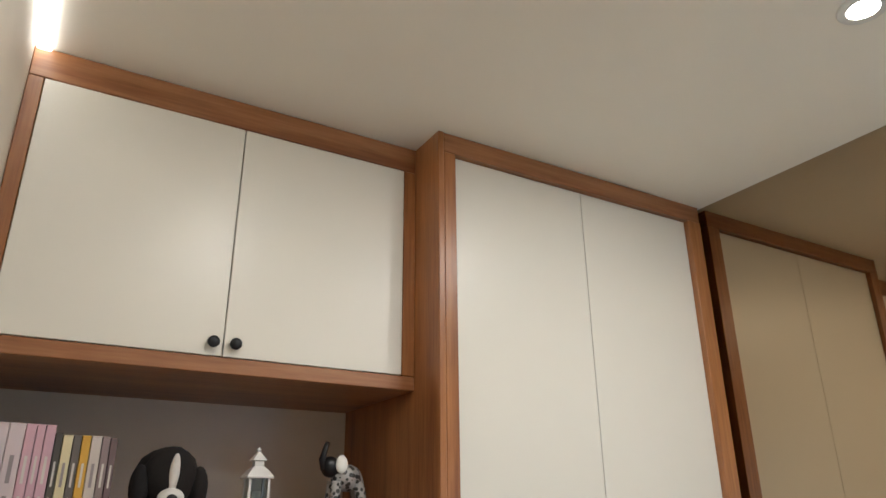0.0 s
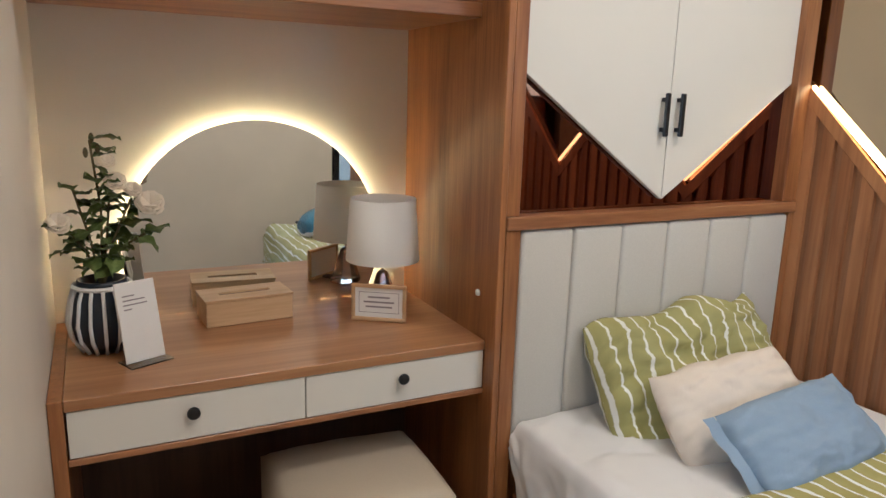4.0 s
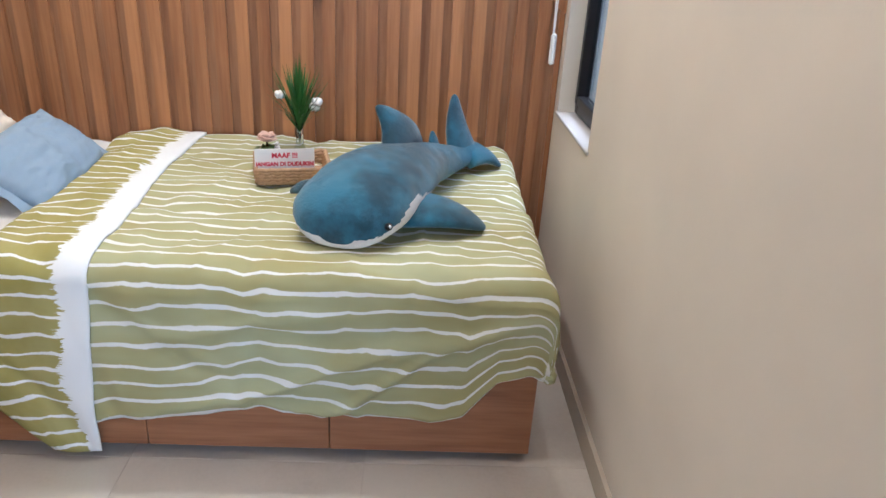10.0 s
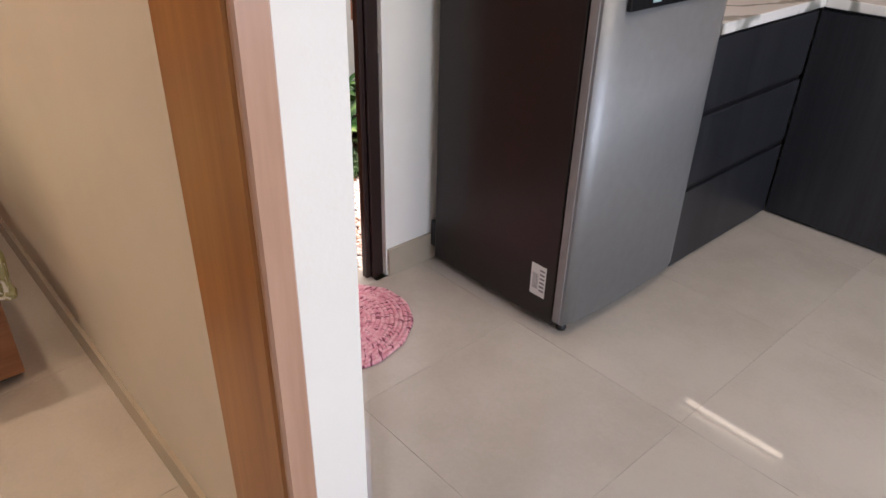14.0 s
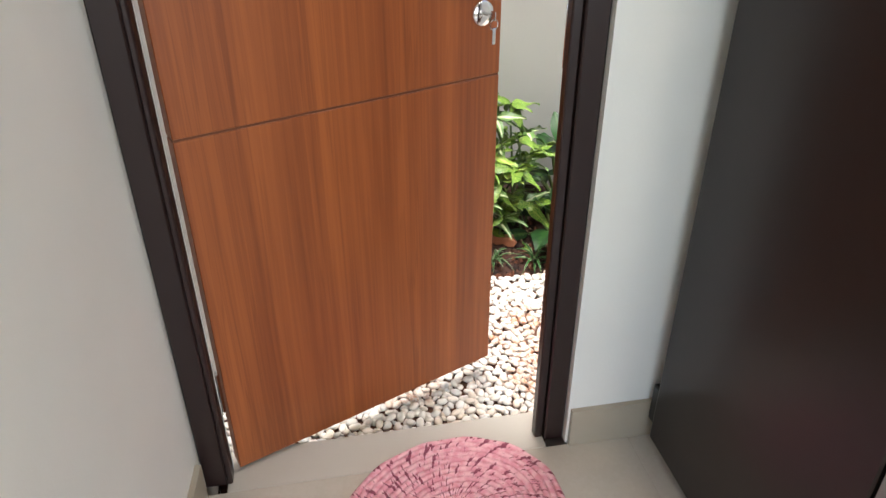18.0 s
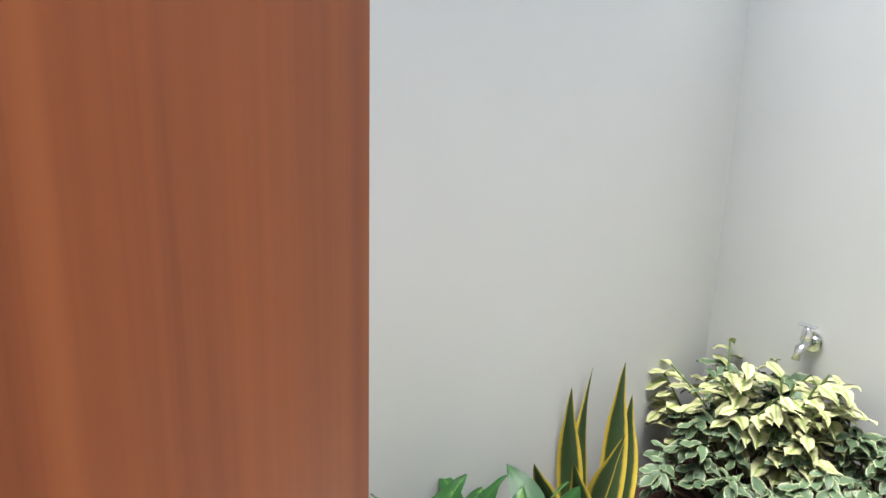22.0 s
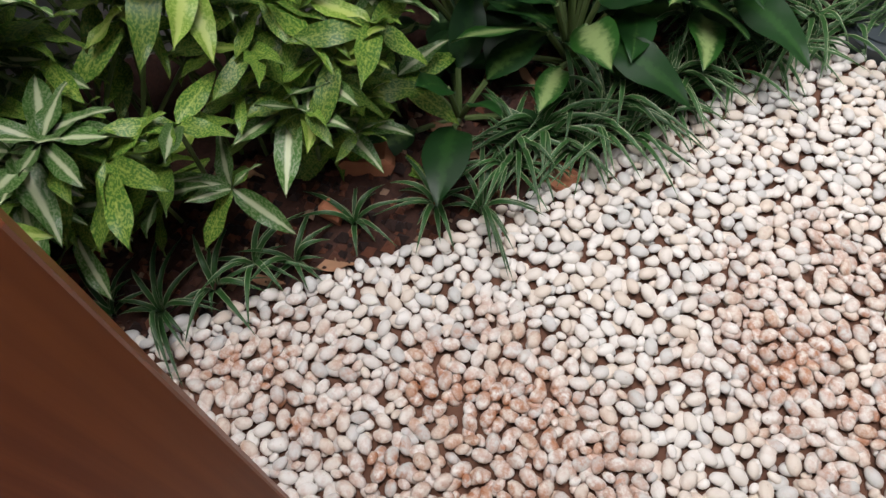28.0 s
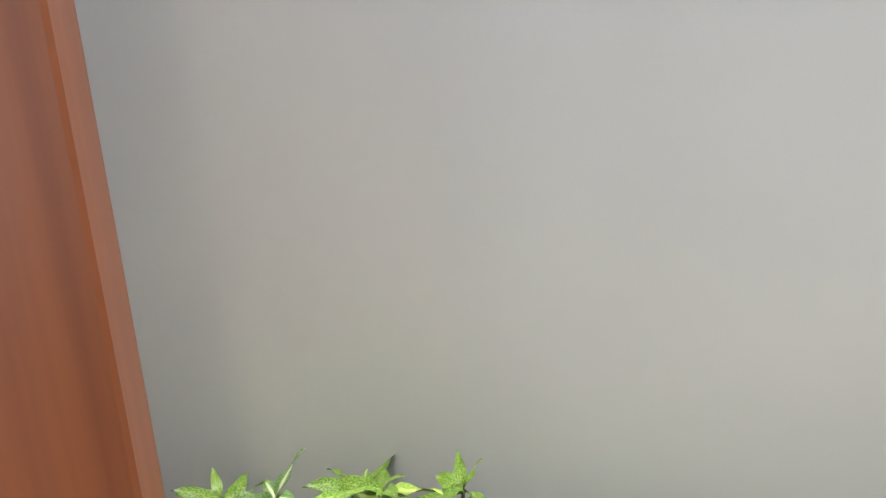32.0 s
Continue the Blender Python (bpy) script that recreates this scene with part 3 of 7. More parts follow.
# ---- plan ----
XL, XS = 1.06, 3.26          # left wall and slat wall of the bedroom
YB, YW = 0.605, -2.105       # desk wall and window wall
XJ = 0.91                    # hall side of the bedroom's doorway wall
YK = -2.215                  # kitchen side of the window wall
XD, XO = 2.005, 2.125        # kitchen side and garden side of the garden-door wall
XG, YG = 3.388, -4.85        # garden walls
YS = -5.15                   # kitchen's far wall
H = 2.735                    # ceiling
GND = -0.04                  # top of the pebbles


def wall(name, label, mat, *rows):
    return tagged(part(name, boxes(*rows), mat), label, "wall", "", "structure")


wall("wall_north", "cream painted wall behind the desk and mirror", CREAM, (XL - 0.15, XS + 0.2, YB, YB + 0.12, 0, H))
wall("wall_west", "cream painted wall between desk and doorway", CREAM, (XJ, XL, -1.203, YB, 0, H), (XJ, XL, YW + 0.04, -1.203, 2.14, H))
wall("wall_east", "wall behind the slats and the mirror", CREAM, (XS + 0.03, XS + 0.14, YK, YB, 0, H))
wall("wall_south", "cream wall with a small black window beside the bed", CREAM,
     (XJ + 0.001, 2.704, -2.139, YW, 0, H), (2.704, XS + 0.03, YK + 0.004, YW, 0, 0.722), (2.704, XS + 0.03, YK + 0.004, YW, 1.85, H),
     (3.20, XS + 0.03, YK + 0.004, YW, 0.722, 1.85))
wall("wall_kitchen_north", "white kitchen wall beside the garden door", WHITE_WALL,
     (XJ - 0.004, XJ, -2.147, YW + 0.04, 0, H))
def plan_prism(pts, z0, z1):
    """An upright block over an outline on the plan."""
    bm = bmesh.new()
    a = [bm.verts.new((x, y, z0)) for x, y in pts]
    b = [bm.verts.new((x, y, z1)) for x, y in pts]
    bm.faces.new(a), bm.faces.new(b[::-1])
    for i in range(len(pts)):
        j = (i + 1) % len(pts)
        bm.faces.new((a[i], b[i], b[j], a[j]))
    return bm


tagged(part("wall_kitchen_side", plan_prism([(XJ + 0.0005, -2.1473), (XD, YK), (2.70, YK), (2.70, -2.1395), (XJ + 0.0005, -2.1395)], 0, H), WHITE_WALL), "white kitchen wall running to the garden door", "wall", "", "structure")
tagged(part("baseboard", plan_prism([(1.05, -2.1685), (XD - 0.014, YK - 0.0115), (XD - 0.014, YK + 0.001), (1.05, -2.1558)], 0, 0.103), SKIRT), "beige skirting tiles along the kitchen wall", "baseboard", "", "structure")
wall("wall_kitchen_east", "white kitchen wall with the garden doorway", WHITE_WALL,
     (XD, XO - 0.004, YS, -3.02, 0, H), (XD, XO - 0.004, -3.02, YK, 2.16, H))
wall("wall_house_west", "grey painted outside wall of the house with the garden doorway", GREY_WALL,
     (XO - 0.003, XO, YG, -3.02, -0.2, 2.9), (XO - 0.003, XO, -3.02, YK, 2.16, 2.9))
wall("wall_house_north", "grey painted outside wall of the house below and around the bedroom window", GREY_WALL,
     (XO, XG, YK - 0.003, YK, -0.2, 0.722), (XO, 2.704, YK - 0.003, YK, 0.722, 3.3), (2.704, XG, YK - 0.003, YK, 1.85, 3.3), (3.2, XG, YK - 0.003, YK, 0.722, 1.85))
wall("wall_garden_east", "grey painted garden wall", GREY_WALL, (XG, XG + 0.15, YG - 0.15, YK, -0.2, 2.3))
wall("wall_garden_south", "grey painted garden wall at the far end", GREY_WALL, (XO, XG, YG - 0.15, YG, -0.2, 2.3))
wall("wall_hall_west", "white hall wall with a wide window opening", WHITE_WALL,
     (-1.6, -1.5, YS, -3.75, 0, H), (-1.6, -1.5, -1.45, YB, 0, H), (-1.6, -1.5, -3.75, -1.45, 2.35, H), (-1.6, -1.5, -3.75, -1.45, 0, 0.55))
wall("wall_hall_north", "white hall wall", WHITE_WALL, (-1.5, XJ, YB, YB + 0.1, 0, H))
wall("wall_kitchen_south", "white kitchen wall", WHITE_WALL, (-1.5, XD, YS - 0.1, YS, 0, H))
tagged(part("ceiling", boxes((-1.6, XO, YS - 0.1, YK, H, H + 0.1), (-1.6, XS + 0.14, YK, YB + 0.12, H, H + 0.1)), CEIL),
       "plain white plastered ceiling", "ceiling", "", "structure")
FLOOR = tagged(part("floor", boxes((-1.6, 2.0, YS, YB, -0.12, -0.0012), (2.0, XS + 0.03, YK, YB, -0.12, -0.0012)), TILE_JOINT),
               "polished cream floor tiles with thin joints", "floor", "", "structure")
tagged(part("ground", boxes((XO, XG, YG, YK, -0.3, GND - 0.022), (-30, 40, -40, 40, -0.5, -0.35)), SOIL), "dark red-brown garden soil", "ground", "", "structure")

# skirting tiles
_bm = boxes((1.07, XS - 0.02, YW, YW + 0.012, 0, 0.075))
tagged(part("baseboard", _bm, SKIRT), "beige skirting along the window wall", "baseboard", "", "structure")
tagged(part("baseboard", boxes((XD - 0.012, XD, -3.25, -3.026, 0, 0.103)) , SKIRT), "beige skirting tiles in the kitchen", "baseboard", "", "structure")

# ---- bedroom doorway: wooden lining ----
trim = thing("door_frame", "brown wooden lining of the bedroom doorway", "door frame", (1.0, -1.5, 0), "", "structure")
part("jamb", boxes((XJ - 0.004, XL + 0.006, YW + 0.041, -2.028, 0, 2.12, 0.003)), JAMB, trim)
part("jamb", boxes((XJ - 0.01, XL + 0.006, -1.24, -1.2035, 0, 2.12, 0.003)), JAMB, trim)
part("head", boxes((XJ - 0.01, XL + 0.006, -2.028, -1.24, 2.08, 2.12, 0.003)), JAMB, trim)
part("architrave", boxes((XJ - 0.016, XJ - 0.0045, -2.066, -2.030, 0, 2.12, 0.003)), LAM_PALE, trim, "paler wooden edge strip")

# ---- small window beside the bed ----
win = thing("window_1", "small black aluminium window in the cream wall", "window", (2.95, YW, 0.722), "", "structure")
part("window_sill", boxes((2.69, 3.215, YK + 0.03, YW + 0.008, 0.712, 0.724, 0.003)), GREY_SILL, win, "pale grey window sill")
_y0, _y1 = YK + 0.012, YK + 0.052
for r in ((2.705, 2.745, _y0, _y1, 0.725, 1.849), (3.16, 3.199, _y0, _y1, 0.725, 1.849), (2.745, 3.16, _y0, _y1, 0.725, 0.765), (2.745, 3.16, _y0, _y1, 1.81, 1.849)):
    part("window_frame", boxes((*r, 0.004)), BLACK, win)
part("sash", boxes((2.745, 2.775, _y0 + 0.008, _y1 + 0.012, 0.765, 1.81, 0.003), (3.13, 3.16, _y0 + 0.008, _y1 + 0.012, 0.765, 1.81, 0.003), (2.775, 3.13, _y0 + 0.008, _y1 + 0.012, 0.765, 0.795, 0.003), (2.775, 3.13, _y0 + 0.008, _y1 + 0.012, 1.78, 1.81, 0.003)), BLACK, win)
_p = part("pane", boxes((2.775, 3.13, _y0 + 0.02, _y0 + 0.026, 0.795, 1.78)), GLASS, win)
_p.visible_shadow = False

blind = thing("roller_blind", "rolled-up white blind with a bead chain above the window", "blind", (2.95, YW, 1.86))
part("roll", tube([(2.71, YW + 0.03, 1.90), (3.2, YW + 0.03, 1.90)], 0.028, 12), SILL, blind)
for k in (0, 1):
    part("bead_chain", tube([(3.19, YW + 0.045 + 0.02 * k, 1.89), (3.19, YW + 0.043 + 0.016 * k, 1.5), (3.19, YW + 0.047 + 0.003 * k, 0.99)], 0.0022, 5), SILL, blind)
part("chain_weight", boxes((3.182, 3.198, YW + 0.036, YW + 0.056, 0.885, 0.99, 0.006, )), PLASTIC, blind, "white plastic chain weight")

# ---- slat wall with bronze mirror and light strips ----
def zig(y):
    k = (-y) % 0.84
    return 1.50 - 0.40 * (k / 0.42) if k < 0.42 else 1.10 + 0.40 * ((k - 0.42) / 0.42)


def prism(bm, pts, x0, x1):
    """A plate in the y-z plane between two x."""
    a = [bm.verts.new((x0, y, z)) for y, z in pts]
    b = [bm.verts.new((x1, y, z)) for y, z in pts]
    bm.faces.new(a), bm.faces.new(b[::-1])
    for i in range(len(pts)):
        j = (i + 1) % len(pts)
        bm.faces.new((a[i], b[i], b[j], a[j]))
    return bm


slats = thing("slat_wall", "wooden slat cladding with a zigzag top edge behind the bed", "wall cladding", (XS, -1.0, 0), "", "structure")
_knots = [-0.42 * k for k in range(0, 6)] + [YW]
_bm = bmesh.new()
for a, b in zip(_knots, _knots[1:]):
    prism(_bm, [(a, 0), (b, 0), (b, zig(b + 1e-6) - 0.005), (a, zig(a - 1e-6) - 0.005)], XS + 0.0155, XS + 0.0195)
# groove backing is coloured darker to carry the shade between slats
part("backing", _bm, SLAT_SHADE, slats, "slat wood in the grooves, coloured darker for their shade")
for a, b in zip(_knots, _knots[1:]):
    za, zb = zig(a - 1e-6), zig(b + 1e-6)
    part("border_board", prism(bmesh.new(), [(a, za - 0.055), (b, zb - 0.055), (b, zb), (a, za)], XS, XS + 0.0155), SLAT, slats)
_y = -0.012
while _y > YW + 0.02:
    a, b = _y, max(_y - 0.043, YW + 0.002)
    top = [(b, zig(b) - 0.057), (a, zig(a) - 0.057)]
    for v in (-0.42, -0.84, -1.26, -1.68, -2.10):
        if b < v < a:
            top.insert(1, (v, zig(v) - 0.057))
    part("slat", prism(bmesh.new(), [(a, 0.0), (b, 0.0)] + top, XS + 0.001, XS + 0.0155), SLAT, slats)
    _y -= 0.074
mirror_wall = solid("wall_mirror", boxes((XS + 0.021, XS + 0.029, YW, YB - 0.6, 0.9, H)), BRONZE, "bronze tinted mirror covering the wall above the slats", "mirror", "", "structure")
for k in range(2):
    ya, yb = -0.03 - 0.84 * k, -0.43 - 0.84 * k
    za, zb = zig(ya) + 0.004, zig(yb) + 0.012
    strip = solid("light_strip", prism(bmesh.new(), [(ya, za), (yb, zb), (yb, zb + 0.010), (ya, za + 0.010)], XS - 0.002, XS + 0.012), LED, "glowing warm light strip along the slat edge", "light strip", "strips along the slats")

# ---- ceiling lights ----
def downlight(x, y, mat, label):
    t = thing("downlight", label, "ceiling light", (x, y, H - 0.01), "round ceiling lights")
    ring = bmesh.new()
    lathe(ring, [(0.036, H - 0.006), (0.052, H - 0.008), (0.056, H - 0.003), (0.056, H)], x, y, 28)
    part("ring", ring, SILL, t, smooth=True)
    disc = bmesh.new()
    lathe(disc, [(0.0, H - 0.004), (0.036, H - 0.004)], x, y, 24)
    part("diffuser", disc, mat, t)


# the second and third fittings are unseen, added to go with the extra lamps
for _x, _y in ((2.705, -0.98), (1.75, -0.98), (2.705, -1.75)):
    downlight(_x, _y, LAMP_GLOW, "round recessed warm ceiling light, switched on")
downlight(0.55, -3.3, LAMP_GLOW, "round recessed ceiling light, switched on")
solid("ceiling_light_strip", boxes((1.066, 1.098, -1.0, 0.118, H - 0.012, H - 0.002, 0.002)), LED_WHITE, "bright light strip in the ceiling edge", "light strip")


# ---- wardrobe and headboard wall ----
wardrobe = thing("wardrobe", "tall white wardrobe with pointed lower edge in brown wood", "wardrobe", (2.7, 0.3, 1.1))
part("side_panel", boxes((2.126, 2.146, -0.02, YB, 0, H, 0.002)), LAM, wardrobe)
part("stile", boxes((2.146, 2.186, -0.02, 0.03, 1.113, 2.668, 0.002)), LAM, wardrobe)
part("stile", boxes((3.196, XS, -0.022, 0.03, 1.113, 2.668, 0.002)), LAM, wardrobe)
part("top_rail", boxes((2.146, XS, -0.02, 0.03, 2.669, H - 0.002, 0.002)), LAMX, wardrobe)
part("body", boxes((2.147, XS, 0.034, YB, 1.113, H - 0.004)), LAM, wardrobe)


def plate(bm, pts, y0, y1):
    """A plate in the x-z plane between two y."""
    a = [bm.verts.new((x, y0, z)) for x, z in pts]
    b = [bm.verts.new((x, y1, z)) for x, z in pts]
    bm.faces.new(a), bm.faces.new(b[::-1])
    for i in range(len(pts)):
        j = (i + 1) % len(pts)
        bm.faces.new((a[i], b[i], b[j], a[j]))
    return bm


_mid = 2.692
for s, (xa, xb, za, zb) in enumerate(((2.188, _mid - 0.0015, 1.488, 1.138), (_mid + 0.0015, 3.194, 1.138, 1.488))):
    door = part("door", plate(bmesh.new(), [(xa, za), (xb, zb), (xb, 2.666), (xa, 2.666)], 0.0, 0.018), WHITE_LAM, wardrobe, "white door with a slanted lower edge")
    hx = 2.664 if s == 0 else 2.722
    bm = boxes((hx - 0.009, hx + 0.009, -0.026, -0.016, 1.322, 1.445, 0.003), (hx - 0.005, hx + 0.005, -0.017, -0.0005, 1.335, 1.347), (hx - 0.005, hx + 0.005, -0.017, -0.0005, 1.42, 1.432))
    part("handle", bm, BLACK, door, "black bar handle")
part("mirror_panel", boxes((2.187, 3.195, 0.024, 0.032, 1.113, 1.6)), BRONZE_DARK, wardrobe, "bronze mirror below the slanted doors")

head = thing("headboard", "upholstered pale grey headboard with vertical channels in a brown frame", "headboard", (2.7, 0, 0))
part("rail", boxes((2.146, XS, -0.028, 0.04, 1.076, 1.112, 0.003)), LAMX, head)
part("stile", boxes((2.147, 2.192, -0.0215, 0.04, 0, 1.0755, 0.002)), LAM, head)
part("stile", boxes((3.234, XS - 0.001, -0.0215, 0.04, 0, 1.0755, 0.002)), LAM, head)
part("backing", boxes((2.192, 3.234, 0.012, 0.04, 0, 1.0755)), LAM, head)
for i in range(6):
    x0, x1 = 2.194 + i * 0.1732, 2.194 + (i + 1) * 0.1732
    bm = bmesh.new()
    box(bm, x0 + 0.0008, x1 - 0.0008, -0.024, 0.012, 0.40, 1.072, 0.013, 4)
    part("cushion_channel", bm, HEAD_FAB, head, smooth=True)

# ---- upper cabinet, shelf ----
cab = thing("wall_cabinet", "white two-door wall cabinet in a brown wooden frame above the shelf", "cabinet", (1.6, 0.3, 1.97))
part("body", boxes((XL + 0.001, 2.1255, 0.142, YB, 2.012, H - 0.002)), LAM, cab)
part("bottom_board", boxes((XL + 0.001, 2.1255, 0.121, YB, 1.972, 2.011, 0.002)), LAMX, cab)
part("stile", boxes((XL + 0.001, 1.096, 0.121, 0.1415, 2.0115, 2.65, 0.002)), LAM, cab)
part("stile", boxes((2.086, 2.1255, 0.121, 0.1415, 2.0115, 2.65, 0.002)), LAM, cab)
part("top_rail", boxes((XL + 0.001, 2.1255, 0.121, 0.1415, 2.651, H - 0.002, 0.002)), LAMX, cab)


def knob(x, y, z, parent, r=0.0145):
    bm = bmesh.new()
    prof = [(0.0, 0.024), (r * 0.7, 0.0235), (r, 0.019), (r, 0.013), (r * 0.55, 0.009), (r * 0.45, 0.0)]
    lathe(bm, prof, 0, 0, 18)
    bmesh.ops.transform(bm, matrix=pose(x, y, z, 90, 0, 0), verts=bm.verts)
    part("knob", bm, BLACK, parent, "round black knob", smooth=True)


for xa, xb, kx in ((1.098, 1.5895, 1.564), (1.5925, 2.084, 1.618)):
    d = part("door", boxes((xa, xb, 0.120, 0.138, 2.013, 2.648, 0.0015)), WHITE_LAM, cab, "plain white cabinet door")
    knob(kx, 0.120, 2.044, d)
shelf = solid("shelf", boxes((XL + 0.001, 2.1255, 0.118, YB, 1.622, 1.659, 0.002)), LAMX, "brown wooden wall shelf above the mirror", "shelf")


# ---- books and ornaments on the shelf ----
def book(x, w, h, d, mat, tilt=0, label="", bars=None):
    t = thing("book", label, "book", (x, 0.15, 1.6595), "books on the shelf")
    part("cover", boxes((x, x + w, 0.15, 0.152, 1.6595, 1.6595 + h, 0.001), (x, x + 0.002, 0.152, 0.15 + d, 1.6595, 1.6595 + h), (x + w - 0.002, x + w, 0.152, 0.15 + d, 1.6595, 1.6595 + h)), mat, t)
    part("pages", boxes((x + 0.0022, x + w - 0.0022, 0.153, 0.15 + d - 0.004, 1.663, 1.6595 + h - 0.004)), PAPER, t)
    if bars:
        bm = bmesh.new()
        for z0, z1 in ((0.3, 0.62), (0.08, 0.16)):
            box(bm, x + w * 0.36, x + w * 0.64, 0.1492, 0.1499, 1.6595 + h * z0, 1.6595 + h * z1)
        part("lettering", bm, bars, t)


def tint(name, col, rough=0.55):
    return plain(name, col, rough, 0, 0.06, 25)


PAPER = tint("paper", (0.70, 0.67, 0.60), 0.9)
INK_W, INK_G = tint("pale_ink", (0.6, 0.58, 0.55)), tint("grey_ink", (0.25, 0.22, 0.24))
_bk = {c: tint("book_" + c, v) for c, v in dict(black=(0.02, 0.02, 0.024), brown=(0.045, 0.028, 0.022), lilac=(0.60, 0.52, 0.56), pink=(0.56, 0.36, 0.44), dark=(0.06, 0.055, 0.05),
       cream=(0.62, 0.56, 0.36), grey=(0.10, 0.09, 0.085), gold=(0.58, 0.34, 0.04), pale=(0.55, 0.50, 0.47), mauve=(0.22, 0.17, 0.18), wine=(0.13, 0.09, 0.10)).items()}
_x = 1.082
for c, w, h, ink in (("black", 0.0206, 0.199, INK_W), ("black", 0.0189, 0.198, INK_W), ("brown", 0.0189, 0.175, INK_W), ("lilac", 0.0310, 0.175, INK_G), ("lilac", 0.0292, 0.175, INK_G),
                     ("pink", 0.0189, 0.174, INK_W), ("pink", 0.0155, 0.174, INK_W), ("pink", 0.0189, 0.174, INK_W), ("dark", 0.0138, 0.158, INK_W), ("cream", 0.0189, 0.155, INK_G), ("grey", 0.0155, 0.155, INK_W),
                     ("gold", 0.0172, 0.155, INK_W), ("pale", 0.0206, 0.155, INK_G), ("mauve", 0.0155, 0.155, INK_W), ("wine", 0.0138, 0.152, INK_W)):
    book(_x, w, h, 0.15, _bk[c], 0, "%s upright book on the wooden shelf" % {"black": "slim black", "lilac": "pale lilac", "pink": "dusty pink", "gold": "golden yellow"}.get(c, c + "-spined"), ink)
    _x += w + 0.0015


def blob(bm, c, r, seg=16, rings=10, m=None):
    vs = bmesh.ops.create_uvsphere(bm, u_segments=seg, v_segments=rings, radius=1, matrix=Matrix.LocRotScale(c, m, r))["verts"]
    for v in vs:
        for f in v.link_faces:
            f.smooth = True
    return vs


def fluffy(bm, amp, scale):
    for v in bm.verts:
        n = noise.noise(v.co * scale)
        v.co += (v.normal if v.normal.length else Vector((0, 0, 1))) * n * amp


PLUSH_K, PLUSH_W = plain("black_plush", (0.012, 0.010, 0.010), 0.95, 0, 0.3, 160, 0.5), plain("white_plush", (0.68, 0.66, 0.64), 0.95, 0, 0.1, 160, 0.5)
dog = thing("plush_dog", "black and white plush dog lying on the wooden shelf", "soft toy", (1.52, 0.23, 1.659))
bm = bmesh.new(); blob(bm, (1.525, 0.27, 1.735), (0.075, 0.08, 0.075)); fluffy(bm, 0.006, 40); part("body", bm, PLUSH_K, dog, smooth=True)
bm = bmesh.new(); blob(bm, (1.52, 0.205, 1.736), (0.062, 0.055, 0.068)); fluffy(bm, 0.004, 50); part("head", bm, PLUSH_K, dog, smooth=True)
for sx in (-1, 1):
    bm = bmesh.new(); blob(bm, (1.52 + sx * 0.066, 0.2, 1.711), (0.022, 0.032, 0.05)); part("ear", bm, PLUSH_K, dog, "floppy black ear", smooth=True)
    bm = bmesh.new(); blob(bm, (1.52 + sx * 0.045, 0.165, 1.671), (0.022, 0.035, 0.0115)); part("paw", bm, PLUSH_W, dog, "white paw", smooth=True)
bm = bmesh.new(); blob(bm, (1.52, 0.157, 1.736), (0.012, 0.014, 0.05), m=Euler((0.25, 0, 0.05)).to_quaternion()); part("blaze", bm, PLUSH_W, dog, "white stripe down the face", smooth=True)
bm = bmesh.new(); blob(bm, (1.518, 0.15, 1.686), (0.030, 0.026, 0.022)); part("muzzle", bm, PLUSH_W, dog, "white muzzle", smooth=True)
bm = bmesh.new(); blob(bm, (1.516, 0.125, 1.685), (0.012, 0.006, 0.009)); part("nose", bm, BLACK, dog, "black nose", smooth=True)

lant = thing("lantern", "small white metal lantern with a pointed roof on the shelf", "lantern", (1.735, 0.23, 1.659))
lx, ly = 1.735, 0.23
part("base", boxes((lx - 0.029, lx + 0.029, ly - 0.029, ly + 0.029, 1.659, 1.667, 0.002)), SILL, lant)
for sx in (-1, 1):
    for sy in (-1, 1):
        part("post", boxes((lx + sx * 0.024 - 0.003, lx + sx * 0.024 + 0.003, ly + sy * 0.024 - 0.003, ly + sy * 0.024 + 0.003, 1.667, 1.737)), SILL, lant)
for s in (-1, 1):
    part("pane", boxes((lx - 0.021, lx + 0.021, ly + s * 0.024 - 0.0008, ly + s * 0.024 + 0.0008, 1.668, 1.736)), GLASS, lant)
    part("pane", boxes((lx + s * 0.024 - 0.0008, lx + s * 0.024 + 0.0008, ly - 0.021, ly + 0.021, 1.668, 1.736)), GLASS, lant)
bm = bmesh.new()
lathe(bm, [(0.048, 1.737), (0.048, 1.741), (0.030, 1.758), (0.017, 1.766), (0.017, 1.778), (0.026, 1.781), (0.010, 1.796), (0.004, 1.801), (0.007, 1.807), (0.0, 1.814)], 0, 0, 4)
bmesh.ops.transform(bm, matrix=Matrix.Translation((lx, ly, 0)) @ Matrix.Rotation(radians(45), 4, "Z"), verts=bm.verts)
part("roof", bm, SILL, lant)
bm = bmesh.new(); lathe(bm, [(0.0, 1.667), (0.013, 1.667), (0.013, 1.706), (0.0, 1.708)], lx, ly, 12); part("candle", bm, PAPER, lant, "cream candle")

